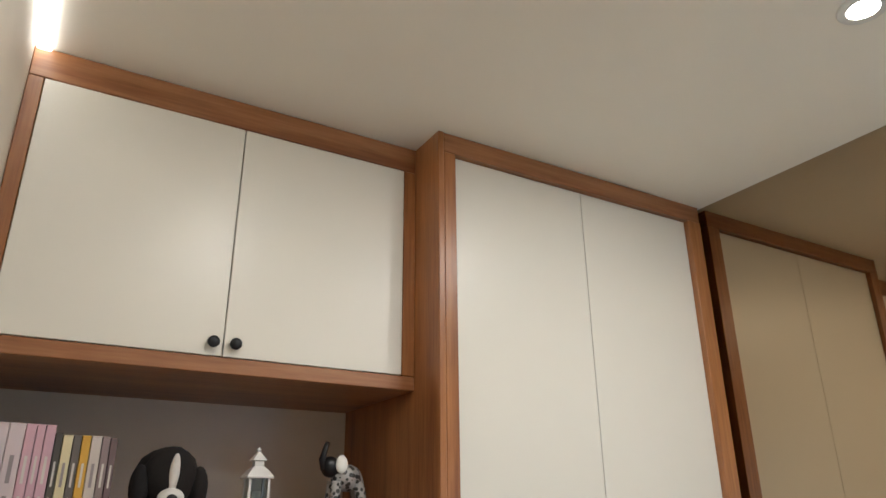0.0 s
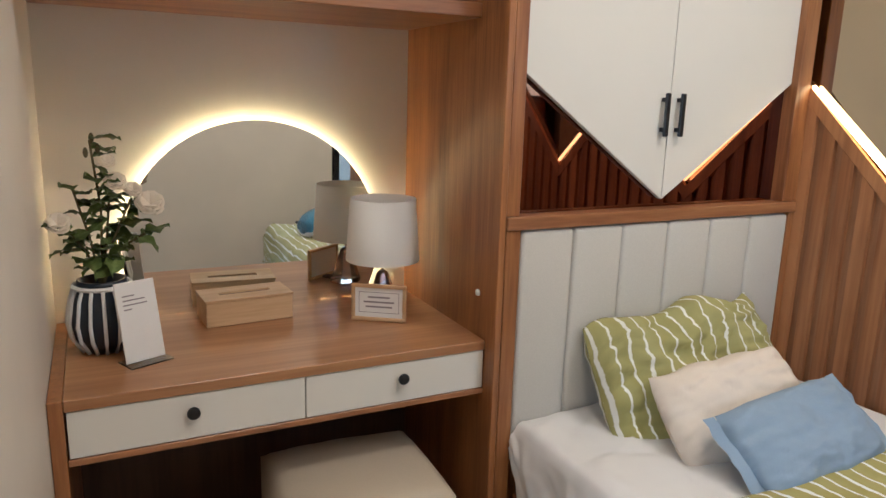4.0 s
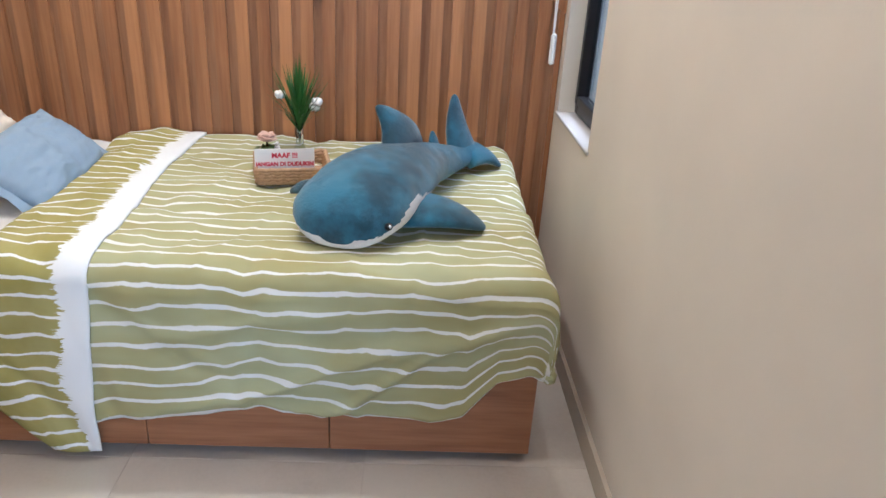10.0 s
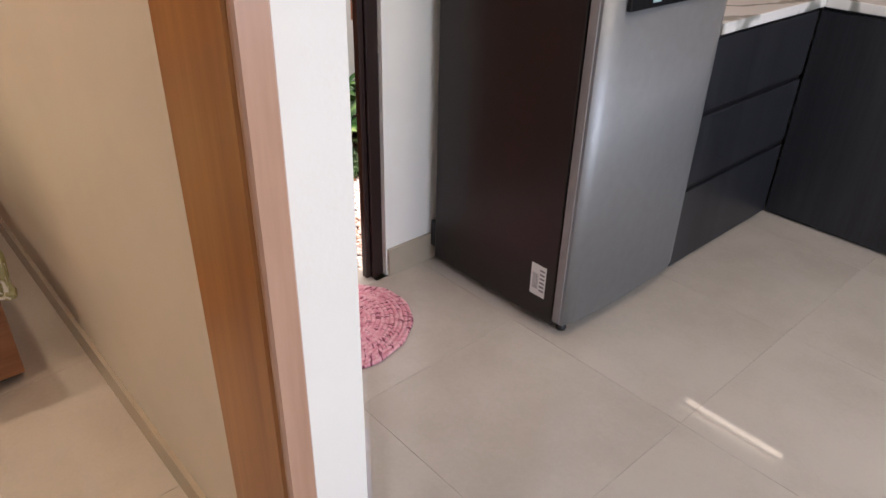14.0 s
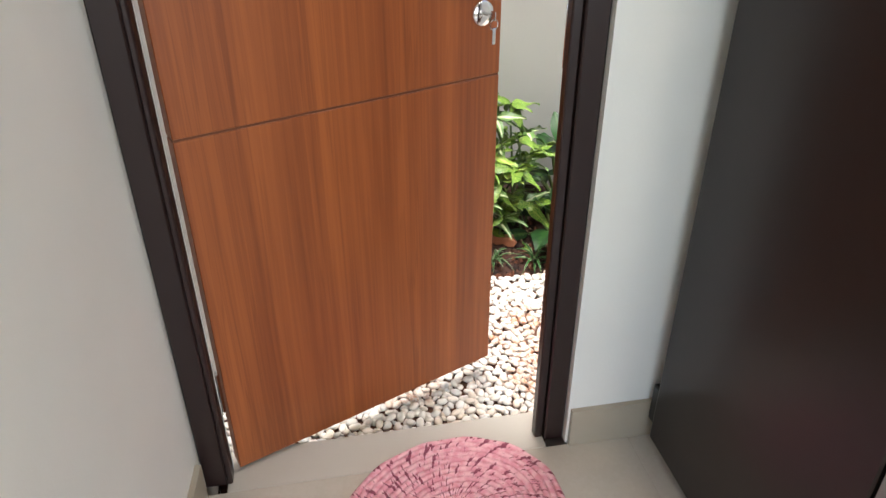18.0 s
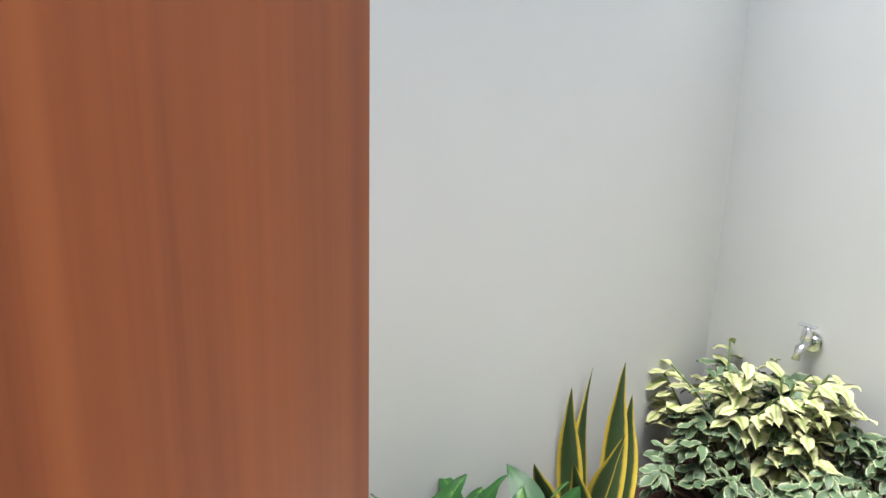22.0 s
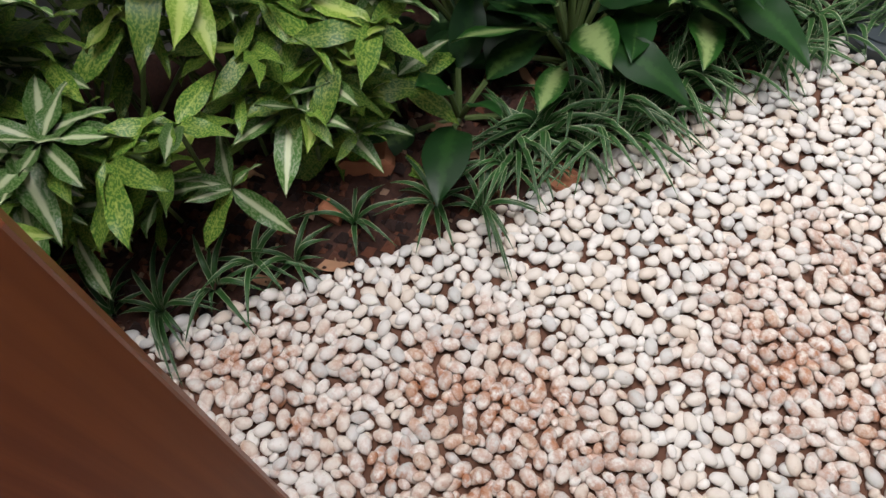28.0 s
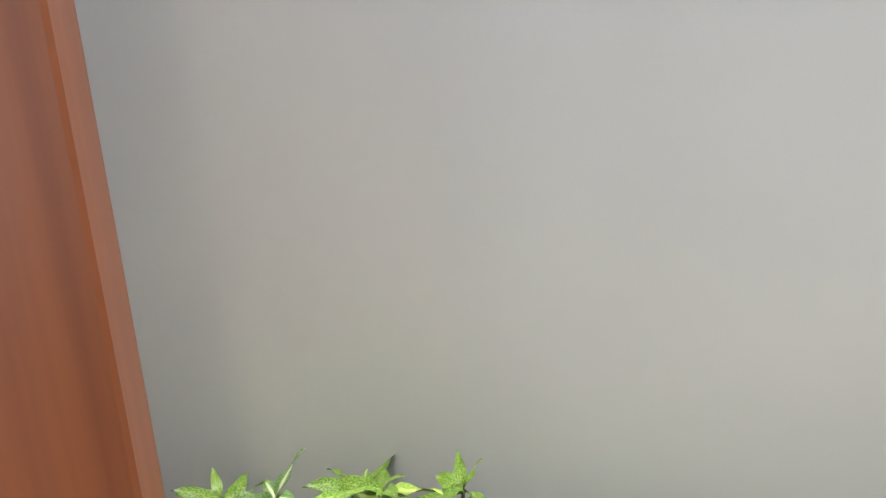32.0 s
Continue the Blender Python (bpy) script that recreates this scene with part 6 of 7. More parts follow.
# ---- garden door ----
df = thing("door_frame", "dark brown lacquered frame of the garden door", "door frame", (2.1, -2.6, 0), "", "structure")
FX0, FX1, FXR = 2.020, 2.075, 2.056   # kitchen face, garden face and rebate of the frame
part("jamb", boxes((FX0, FX1, -2.262, YK - 0.001, 0, 2.16, 0.003)), FRAME_DARK, df)
part("stop", boxes((FX0 + 0.0005, FXR, -2.274, -2.2625, 0, 2.145, 0.003)), FRAME_DARK, df)
part("jamb", boxes((FX0, FX1, -3.019, -2.975, 0, 2.16, 0.003)), FRAME_DARK, df)
part("stop", boxes((FX0 + 0.010, FXR, -2.9745, -2.955, 0, 2.145, 0.003)), FRAME_DARK, df)
part("head", boxes((FX0, FX1, -2.9745, -2.2625, 2.10, 2.16, 0.003)), FRAME_DARK, df)
# pale strip added in place of daylight showing through the hinge gap
part("seal", boxes((FXR + 0.001, FXR + 0.006, -2.2740, -2.2628, 0.01, 2.1)), SILL, df, "pale strip added for daylight through the hinge gap")
part("strike_plate", boxes((FXR + 0.0005, FXR + 0.010, -2.9745, -2.958, 0.86, 0.98, 0.0005)), CHROME, df, "steel strike plate")
sill = solid("threshold", boxes((2.0, 2.117, -2.975, -2.262, -0.05, 0.0, 0.002)), TILE, "pale stone threshold of the garden door", "threshold", "", "structure")

HX, HY, ANG = 2.052, -2.286, 23.7
gd = thing("door_1", "open reddish wooden flush door with one groove and a steel lever handle", "door", (HX, HY, 0), "", "structure", ANG)
# local: the door hangs along -y from its hinge; its inner face is x = 0
W, T = 0.688, 0.038
part("leaf", boxes((0.0, T, -W, -0.004, 0.012, 0.774, 0.0015)), DOORW, gd, local=True)
part("leaf", boxes((0.0, T, -W, -0.004, 0.7785, 2.095, 0.0015)), DOORW, gd, local=True)
part("groove", boxes((0.003, T - 0.003, -W + 0.001, -0.005, 0.7735, 0.779)), GROOVE, gd, local=True)
for z in (0.22, 1.88):
    part("hinge", tube([(T * 0.5, 0.004, z - 0.05), (T * 0.5, 0.004, z + 0.05)], 0.007, 8), CHROME, gd, local=True)
hz, hy = 0.995, -W + 0.050
for sgn, xf in ((-1, 0.0), (1, T)):
    hd = part("handle", (lambda b: (bmesh.ops.transform(b, matrix=pose(xf, hy, hz, 0, 90 * sgn, 0), verts=b.verts), b)[1])(lathe(bmesh.new(), [(0.026, 0.0), (0.027, 0.004), (0.024, 0.008), (0.0, 0.009)], 0, 0, 24)), CHROME, gd, "brushed steel lever handle", smooth=True, local=True)
    xs = xf + sgn * 0.052
    part("lever", tube([(xf + sgn * 0.006, hy, hz), (xf + sgn * 0.035, hy, hz), (xs, hy + 0.006, hz), (xs, hy + 0.022, hz), (xs, hy + 0.07, hz - 0.002), (xs, hy + 0.118, hz - 0.004)], 0.0095, 12), CHROME, gd, smooth=True, local=True)
    part("key_rose", (lambda b: (bmesh.ops.transform(b, matrix=pose(xf, hy, hz - 0.088, 0, 90 * sgn, 0), verts=b.verts), b)[1])(lathe(bmesh.new(), [(0.025, 0.0), (0.026, 0.004), (0.023, 0.008), (0.010, 0.009), (0.0, 0.011)], 0, 0, 24)), CHROME, gd, smooth=True, local=True)
ky = hz - 0.088
part("key", boxes((-0.030, -0.010, hy - 0.001, hy + 0.001, ky - 0.003, ky + 0.003), (-0.045, -0.029, hy - 0.0012, hy + 0.0012, ky - 0.009, ky + 0.009, 0.001)), CHROME, gd, "key in the lock", local=True)
part("key_ring", tube([(-0.040, hy + 0.010 * math.sin(a / 8 * math.pi), ky - 0.016 + 0.010 * math.cos(a / 8 * math.pi)) for a in range(17)], 0.0011, 5), CHROME, gd, local=True)
part("spare_key", boxes((-0.042, -0.040, hy - 0.004, hy + 0.004, ky - 0.054, ky - 0.022, 0.0006)), CHROME, gd, "hanging spare key", local=True)
part("tag", boxes((-0.0525, -0.050, hy + 0.085, hy + 0.089, hz - 0.035, hz - 0.004, 0.0004)), GLASS, gd, "loose clear plastic tag", local=True)

# ---- braided mat ----
MX, MY = 1.85, -2.73
mat_ = thing("door_mat", "oval pink braided cotton mat on the floor tiles", "mat", (MX, MY, 0), turn=17.5)
turns = 15
for w in range(turns):
    a, b = 0.197 - w * 0.0145, 0.232 - w * 0.0145
    if a < 0.0075:
        break
    bm = bmesh.new()
    n = 72
    rings = []
    for i in range(n):
        t = 2 * math.pi * i / n
        c = Vector((a * math.cos(t), b * math.sin(t), 0.0075))
        nrm = Vector((math.cos(t) / a, math.sin(t) / b, 0)).normalized()
        k = 1 + 0.22 * math.sin(t * 60 * a / 0.2 + w)
        rings.append([c + nrm * 0.0085 * math.cos(q * math.pi / 3) * k + Vector((0, 0, 0.0065 * k * math.sin(q * math.pi / 3))) for q in range(6)])
    vs = [[bm.verts.new(p) for p in r] for r in rings]
    for i in range(n):
        for q in range(6):
            bm.faces.new((vs[i][q], vs[i][(q + 1) % 6], vs[(i + 1) % n][(q + 1) % 6], vs[(i + 1) % n][q]))
    part("braid", bm, PINK, mat_, smooth=True, local=True)


# ---- garden ----
# The garden is laid out in a frame of its own; GARDEN sets it beside the house.
GARDEN = Matrix.Translation((-0.363, 0.452, 0.004)) @ Matrix.Scale(1.1, 4)
GXO, GXG, GYS, GYN = (XO + 0.363) / 1.1, (XG + 0.363) / 1.1, (YG - 0.452) / 1.1, (YK - 0.452) / 1.1
_house = set(scene.objects)
rnd = random.Random(11)


def bed_edge(y):
    """x of the line between the pebbles and the planting bed."""
    ks = ((-2.2, 2.90), (-2.7, 2.88), (-2.95, 2.855), (-3.3, 2.845), (-3.6, 2.88), (-4.0, 2.955), (-4.2, 2.96), (-4.33, 2.86), (-4.54, 2.66), (-4.64, 2.55), (-4.9, 2.5))
    for (a, xa), (b, xb) in zip(ks, ks[1:]):
        if b <= y <= a:
            return xa + (xb - xa) * (y - a) / (b - a)
    return ks[-1][1]


def soil_z(x, y):
    k = max(0.0, min(1.0, (x - bed_edge(y)) / 0.15))
    return GND - 0.024 + k * 0.045 + 0.012 * math.sin(23 * x + 5 * y) * math.sin(19 * y) * k


_bm = bmesh.new()
def _soil(u, v):
    y = GYN - 0.004 + (GYS - GYN + 0.005) * v
    x0 = bed_edge(y) - 0.04
    x = x0 + (GXG - 0.001 - x0) * u
    return (x, y, soil_z(x, y) + rnd.uniform(-0.007, 0.007) * (0.2 < u < 1))
grid(_bm, 40, 150, _soil)
bed = tagged(part("ground_bed", _bm, SOIL), "dark red-brown planting soil along the garden wall", "soil", "", "structure")

# inspection lid in the far corner
lid = thing("inspection_lid", "white concrete inspection lid with two steel rings, in the garden corner", "lid", (2.48, -4.7, GND))
part("frame", boxes((GXO + 0.003, 2.70, GYS + 0.002, -4.60, GND - 0.05, -0.012, 0.006)), CONCRETE_B, lid, "bare brown concrete frame")
part("cover", boxes((2.345, 2.70, GYS + 0.003, -4.625, -0.016, 0.014, 0.004)), CONCRETE_W, lid)
part("gap", boxes((2.338, 2.3445, GYS + 0.003, -4.633, -0.0135, -0.0095)), BLACK, lid)
for x in (2.425, 2.51):
    part("ring", tube([(x + 0.010 * math.sin(a / 6 * math.pi), -4.70 + 0.010 * math.cos(a / 6 * math.pi), 0.018) for a in range(13)], 0.0028, 6), CHROME, lid, "small steel ring")
part("wire", tube([(2.425, -4.70, 0.018), (2.45, -4.705, 0.017), (2.48, -4.698, 0.017), (2.51, -4.70, 0.018)], 0.0014, 5), CHROME, lid)

# wall fittings
tap = thing("garden_tap", "chrome garden tap on the grey wall above the shrub", "tap", (3.107, GYS, 0.46))
part("pipe", tube([(3.107, GYS, 0.455), (3.107, GYS + 0.05, 0.455), (3.107, GYS + 0.075, 0.45), (3.107, GYS + 0.085, 0.42)], 0.011, 12), CHROME, tap, smooth=True)
part("rose", tube([(3.107, GYS + 0.001, 0.455), (3.107, GYS + 0.010, 0.455)], 0.027, 18), CHROME, tap)
part("valve", lathe(bmesh.new(), [(0.0, 0.462), (0.015, 0.464), (0.013, 0.49), (0.009, 0.495), (0.009, 0.50), (0.0, 0.502)], 3.107, GYS + 0.045, 14), CHROME, tap, smooth=True)
part("handle", boxes((3.082, 3.132, GYS + 0.039, GYS + 0.051, 0.502, 0.509, 0.003)), CHROME, tap)
pipe_end = thing("drain_pipe", "short white drain pipe end in the grey wall", "pipe", (2.69, GYS, 0.26))
_b = lathe(bmesh.new(), [(0.011, 0.0), (0.011, 0.012), (0.017, 0.012), (0.017, 0.0)], 0, 0, 20)
bmesh.ops.transform(_b, matrix=pose(2.69, GYS + 0.0005, 0.26, -90, 0, 0), verts=_b.verts)
part("collar", _b, SILL, pipe_end)
# flat black disc drawn as the shade inside the open pipe
_b = lathe(bmesh.new(), [(0.0, 0.002), (0.011, 0.002)], 0, 0, 16)
bmesh.ops.transform(_b, matrix=pose(2.69, GYS + 0.0005, 0.26, -90, 0, 0), verts=_b.verts)
part("hole", _b, BLACK, pipe_end)
plate = thing("wall_outlet", "small white outlet cover with a short cable on the grey wall", "outlet", (GXO, -4.48, 0.26))
part("cover", boxes((GXO + 0.001, GXO + 0.012, -4.493, -4.467, 0.245, 0.280, 0.005)), PLASTIC, plate)
part("cable", tube([(GXO + 0.008, -4.48, 0.246), (GXO + 0.011, -4.482, 0.235), (GXO + 0.005, -4.484, 0.215)], 0.003, 6), TRIM_GREY, plate)
cap = thing("drain_cover", "round dark plastic drain cover among the pebbles", "drain cover", (2.95, -4.19, GND))
part("disc", lathe(bmesh.new(), [(0.0, GND - 0.03), (0.068, GND - 0.03), (0.070, GND + 0.010), (0.062, GND + 0.016), (0.0, GND + 0.018)], 2.95, -4.19, 30), DARK_STONE, cap, smooth=False)
part("rim", lathe(bmesh.new(), [(0.056, GND + 0.0165), (0.056, GND + 0.020), (0.050, GND + 0.020), (0.050, GND + 0.0165)], 2.95, -4.19, 30), DARK_STONE, cap)

# clods and crumbs of soil
_V, _F = [], []
for k in range(2600):
    y = rnd.uniform(-4.3, -2.45)
    x = bed_edge(y) + rnd.uniform(-0.01, 0.26)
    s = rnd.uniform(0.004, 0.015)
    n0, z = len(_V), soil_z(x, y)
    _V += [(x + s * rnd.uniform(0.6, 1.2) * a, y + s * rnd.uniform(0.6, 1.2) * b, z + s * rnd.uniform(0.5, 1.0) * c) for a, b, c in ((1, 0, 0), (0, 1, 0), (-1, 0, 0), (0, -1, 0), (0, 0, 1), (0, 0, -1))]
    _F += [(n0 + a, n0 + b, n0 + c) for a, b, c in ((0, 1, 4), (1, 2, 4), (2, 3, 4), (3, 0, 4), (1, 0, 5), (2, 1, 5), (3, 2, 5), (0, 3, 5))]
me = bpy.data.meshes.new("soil_crumbs")
me.from_pydata(_V, [], _F)
me.materials.append(CRUMB)
tagged(part("soil_crumbs", me, None), "loose red-brown soil crumbs on the planting bed", "soil", "", "stuff")

# broken clay and dry leaves on the soil
for x, y, s, a in ((2.90, -3.52, 0.036, 20), (3.02, -3.25, 0.04, 70), (3.00, -4.27, 0.045, 10), (2.95, -3.17, 0.02, 40)):
    b = boxes((-s, s, -s * 0.7, s * 0.7, -0.012, 0.016, 0.005))
    for v in b.verts:
        v.co += Vector((rnd.uniform(-1, 1), rnd.uniform(-1, 1), rnd.uniform(-1, 1))) * s * 0.16
    bmesh.ops.transform(b, matrix=pose(x, y, soil_z(x, y) + 0.008, rnd.uniform(-15, 15), rnd.uniform(-25, 10), a), verts=b.verts)
    solid("brick_fragment", b, CLAY, "broken piece of red clay brick on the soil", "brick", "fragments in the bed")
for k in range(14):
    y = rnd.uniform(-4.1, -2.6)
    x = bed_edge(y) + rnd.uniform(0.02, 0.22)
    me = leaf_mesh("dry_leaf", rnd.uniform(0.04, 0.07), rnd.uniform(0.014, 0.024), DRY_LEAF, rnd.uniform(-0.5, 0.5), 0.5, 4, 2)
    o = new("dry_leaf", me)
    o.matrix_basis = pose(x, y, soil_z(x, y) + 0.006, rnd.uniform(-5, 8), rnd.uniform(-15, 15), rnd.uniform(0, 360))
    tagged(o, "fallen dry brown leaf on the soil", "leaf", "dry leaves on the soil")


# speckled bushes along the wall
def arc(a, b, lean=0.35, n=5):
    a, b = Vector(a), Vector(b)
    c = a.lerp(b, 0.5) + Vector((0, 0, (b - a).length * lean * 0.3))
    return [a.lerp(c, t / n).lerp(c.lerp(b, t / n), t / n) for t in range(n + 1)]


_spot = [leaf_mesh("leaf", 0.115, 0.034, SPOT_LEAF, 0.5, 0.10, 7, 4), leaf_mesh("leaf", 0.10, 0.029, SPOT_LEAF, 0.75, 0.15, 7, 4), leaf_mesh("leaf", 0.125, 0.036, SPOT_LEAF, 0.7, 0.12, 7, 4)]
_streak = [leaf_mesh("leaf", 0.12, 0.036, STREAK_LEAF, 0.5, 0.25, 7, 4), leaf_mesh("leaf", 0.10, 0.032, STREAK_LEAF, 0.3, 0.3, 7, 4)]
_young = [leaf_mesh("leaf", 0.10, 0.033, YOUNG_LEAF, 0.35, 0.3, 7, 4)]


def whorl(plant, base, c, n, meshes, size=1.0):
    part("stem", tube(arc(base, c, 0.1, 3), 0.0035, 5), STALK, plant)
    a0 = rnd.uniform(0, 360)
    for k in range(n):
        inner = k >= n - 2 and n > 5
        put("leaf", rnd.choice(meshes), plant, c, a0 + k * 360 / n * 1.07 + rnd.uniform(-26, 26), rnd.uniform(30, 65) if inner else rnd.uniform(-24, 30), rnd.uniform(-35, 35), size * rnd.uniform(0.62, 1.15) * (0.8 if inner else 1))


spots = []
for by, n in ((-2.56, 13), (-2.72, 15), (-2.90, 15), (-3.12, 13), (-3.29, 9)):
    p = thing("speckled_bush", "leafy bush with yellow-speckled green leaves by the grey wall", "bush", (3.15, by, soil_z(3.15, by)), "speckled bushes")
    base = Vector((3.15, by, soil_z(3.15, by) - 0.005))
    for k in range(n):
        x = rnd.uniform(2.93, 3.32)
        y = by + rnd.uniform(-0.15, 0.15) * (0.5 if by < -3.2 else 1)
        z = 0.12 + (x - 2.92) * 0.68 + rnd.uniform(-0.05, 0.07)
        if y < -3.1:
            x, z = max(x, 3.04), z * 0.92
        whorl(p, base + Vector((rnd.uniform(-0.08, 0.08), rnd.uniform(-0.08, 0.08), 0)), Vector((x, y, z)), rnd.choice((7, 8, 8, 9)), _streak if rnd.random() < 0.22 else (_young + _spot if rnd.random() < 0.55 else _spot))
        whorl(p, base, Vector((x + rnd.uniform(-0.03, 0.05), y + rnd.uniform(-0.05, 0.05), z - rnd.uniform(0.08, 0.13))), 5, _spot + _streak[:1], 0.9)
    spots.append(p)
whorl(spots[1], (3.05, -2.72, -0.03), Vector((2.885, -2.775, 0.235)), 7, _spot[::2] + _young, 1.12)
whorl(spots[0], (3.12, -2.56, -0.03), Vector((3.0, -2.64, 0.30)), 7, _spot, 1.05)
whorl(spots[1], (3.2, -2.7, -0.03), Vector((3.23, -2.74, 0.46)), 7, _streak, 1.0)
whorl(spots[2], (3.2, -2.95, -0.03), Vector((3.24, -2.91, 0.47)), 7, _young + _spot, 1.0)
whorl(spots[2], (3.2, -2.95, -0.03), Vector((3.28, -3.03, 0.45)), 6, _spot, 1.0)

for k in range(16):
    y = -2.53 - 0.72 * k / 15 + rnd.uniform(-0.03, 0.03)
    x = rnd.uniform(2.96, 3.10)
    whorl(spots[min(3, k // 4)], (x + 0.04, y, soil_z(x + 0.04, y) - 0.004), Vector((x, y, rnd.uniform(0.07, 0.20))), rnd.choice((6, 7)), _spot + _streak[:1], 0.85)

# broad-leaved plants
_broad = [leaf_mesh("leaf", 0.21, 0.088, BROAD_LEAF, 0.45, 0.10, 10, 6), leaf_mesh("leaf", 0.19, 0.080, BROAD_LEAF, 0.8, 0.06, 10, 6), leaf_mesh("leaf", 0.22, 0.085, PALE_LEAF, 0.5, 0.12, 10, 6), leaf_mesh("leaf", 0.18, 0.078, DARK_LEAF, 0.6, 0.08, 10, 6), leaf_mesh("leaf", 0.20, 0.090, DARK_LEAF, 0.9, 0.05, 10, 6)]
for x, y, n, tall, pale in ((3.22, -3.50, 17, 0.31, 0), (3.26, -3.64, 19, 0.33, 0), (3.09, -3.64, 18, 0.21, 1), (3.15, -3.80, 23, 0.32, 1), (3.29, -3.80, 18, 0.30, 0), (3.05, -3.42, 9, 0.12, 0), (3.22, -3.98, 17, 0.22, 1), (3.10, -3.90, 17, 0.19, 1)):
    g = soil_z(x, y)
    p = thing("broad_leaf_plant", "low plant with broad dark green leaves and pale cream middles", "plant", (x, y, g), "broad-leaved plants")
    for k in range(n):
        a = k * 137.5 + rnd.uniform(-20, 20)
        inner = k / n
        r = 0.02 + 0.06 * (1 - inner)
        top = Vector((x - math.sin(radians(a)) * r, y + math.cos(radians(a)) * r, g + tall * (0.12 + 0.68 * inner)))
        part("stalk", tube(arc((x, y, g - 0.004), top, 0.2, 4), 0.005, 6), STALK, p)
        me = rnd.choice(_broad[2:3] * 2 + _broad[:1] if pale and rnd.random() < 0.4 else _broad[:2] + _broad[3:])
        put("leaf", me, p, top, a, 8 + 58 * inner ** 1.4 + rnd.uniform(-10, 12), rnd.uniform(-28, 28), rnd.uniform(0.50, 0.88))

# snake plant
sp_ = thing("snake_plant", "upright snake plant with yellow-edged dark green blades", "plant", (3.33, -4.24, soil_z(3.33, -4.24)))


def blade(base, top, w, twist):
    bm = bmesh.new()
    b0, t0 = Vector(base), Vector(top)
    d = (t0 - b0).normalized()
    def f(u, v):
        s = (u - 0.5) * 2
        wd = w * (0.55 + 0.45 * math.sin(math.pi * min(1, v * 1.15 + 0.1))) * (1 - max(0, v - 0.55) ** 2 / 0.2025)
        a = twist + 0.6 * v
        side = Vector((math.cos(a), math.sin(a), 0))
        back = side.cross(d)
        return b0.lerp(t0, v) + side * s * wd / 2 + back * (wd * 0.18 * s * s) + back * 0.02 * math.sin(math.pi * v)
    grid(bm, 6, 14, f)
    part("blade", bm, BLADE, sp_, smooth=True)


for bx, by, tx, ty, tz, w, tw in ((3.31, -4.27, 3.315, -4.31, 0.44, 0.050, 0.2), (3.35, -4.24, 3.385, -4.275, 0.41, 0.040, 1.2), (3.34, -4.18, 3.375, -4.19, 0.38, 0.050, 0.5), (3.30, -4.22, 3.25, -4.25, 0.29, 0.055, 2.6), (3.28, -4.18, 3.29, -4.12, 0.24, 0.045, 0.3), (3.30, -4.30, 3.33, -4.37, 0.33, 0.05, 0.0), (3.26, -4.22, 3.16, -4.20, 0.16, 0.04, 0.8), (3.33, -4.15, 3.35, -4.05, 0.23, 0.05, 0.6)):
    blade((bx, by, soil_z(bx, by) - 0.004), (tx, ty, tz), w * 1.35, tw)

# far shrubs
_grey = [leaf_mesh("leaf", 0.066, 0.029, GREY_LEAF, 0.6, 0.2, 5, 4), leaf_mesh("leaf", 0.056, 0.025, GREY_LEAF, 0.9, 0.25, 5, 4), leaf_mesh("leaf", 0.074, 0.031, GREY_LEAF, 0.4, 0.3, 5, 4)]
_yell = [leaf_mesh("leaf", 0.088, 0.045, YELLOW_LEAF, 0.4, 0.1, 5, 4), leaf_mesh("leaf", 0.078, 0.040, YELLOW_LEAF, 0.8, 0.2, 5, 4)]
for sx in (2.80, 3.12):
    p = thing("variegated_shrub", "dense low shrub with cream-edged grey-green leaves", "shrub", (sx, -4.6, soil_z(sx, -4.6)), "shrubs in the corner")
    base = Vector((sx, -4.6, soil_z(sx, -4.6) - 0.004))
    for k in range(82):
        x, y = sx + rnd.uniform(-0.21, 0.19), rnd.uniform(-4.76, -4.40)
        if x < bed_edge(y) + 0.03:
            y = min(y, -4.55)
            x = max(x, bed_edge(y) + 0.02)
        z = 0.10 + (-4.40 - y) * 0.62 + rnd.uniform(-0.05, 0.05) - max(0, 2.80 - x) * 0.7
        c = Vector((x, y, z))
        part("twig", tube(arc(base + Vector((rnd.uniform(-0.08, 0.08), rnd.uniform(-0.05, 0.05), 0)), c, 0.1, 3), 0.0028, 5), STALK_BROWN, p)
        a0 = rnd.uniform(0, 360)
        for j in range(8):
            q = c - Vector((0, 0, 0.012 * (j // 4)))
            put("leaf", rnd.choice(_grey), p, q, a0 + j * 77 + rnd.uniform(-12, 12), rnd.uniform(-25, 25), rnd.uniform(-25, 25), rnd.uniform(0.75, 1.1))
p = thing("yellow_shrub", "taller shrub with cream-yellow leaves in front of the tap", "shrub", (3.1, -4.7, soil_z(3.1, -4.7)), "shrubs in the corner")
for k in range(35):
    x, y, z = rnd.uniform(2.93, 3.385), rnd.uniform(-4.78, -4.57), rnd.uniform(0.23, 0.42)
    x0, y0 = 3.16 + rnd.uniform(-0.12, 0.12), -4.68 + rnd.uniform(-0.05, 0.05)
    path = arc((x0, y0, soil_z(x0, y0) - 0.004), (x, y, z), 0.5, 6)
    part("twig", tube(path, 0.0028, 5), STALK, p)
    d = math.degrees(math.atan2(y - y0, x - x0)) - 90
    for j in range(9):
        q = path[3].lerp(path[6], j / 8)
        put("leaf", rnd.choice(_yell), p, q, d + (70 if j % 2 else -70) * (1 - j / 11) + rnd.uniform(-15, 15), rnd.uniform(-15, 28), rnd.uniform(-18, 18), rnd.uniform(0.8, 1.15) * (0.75 if j == 8 else 1))

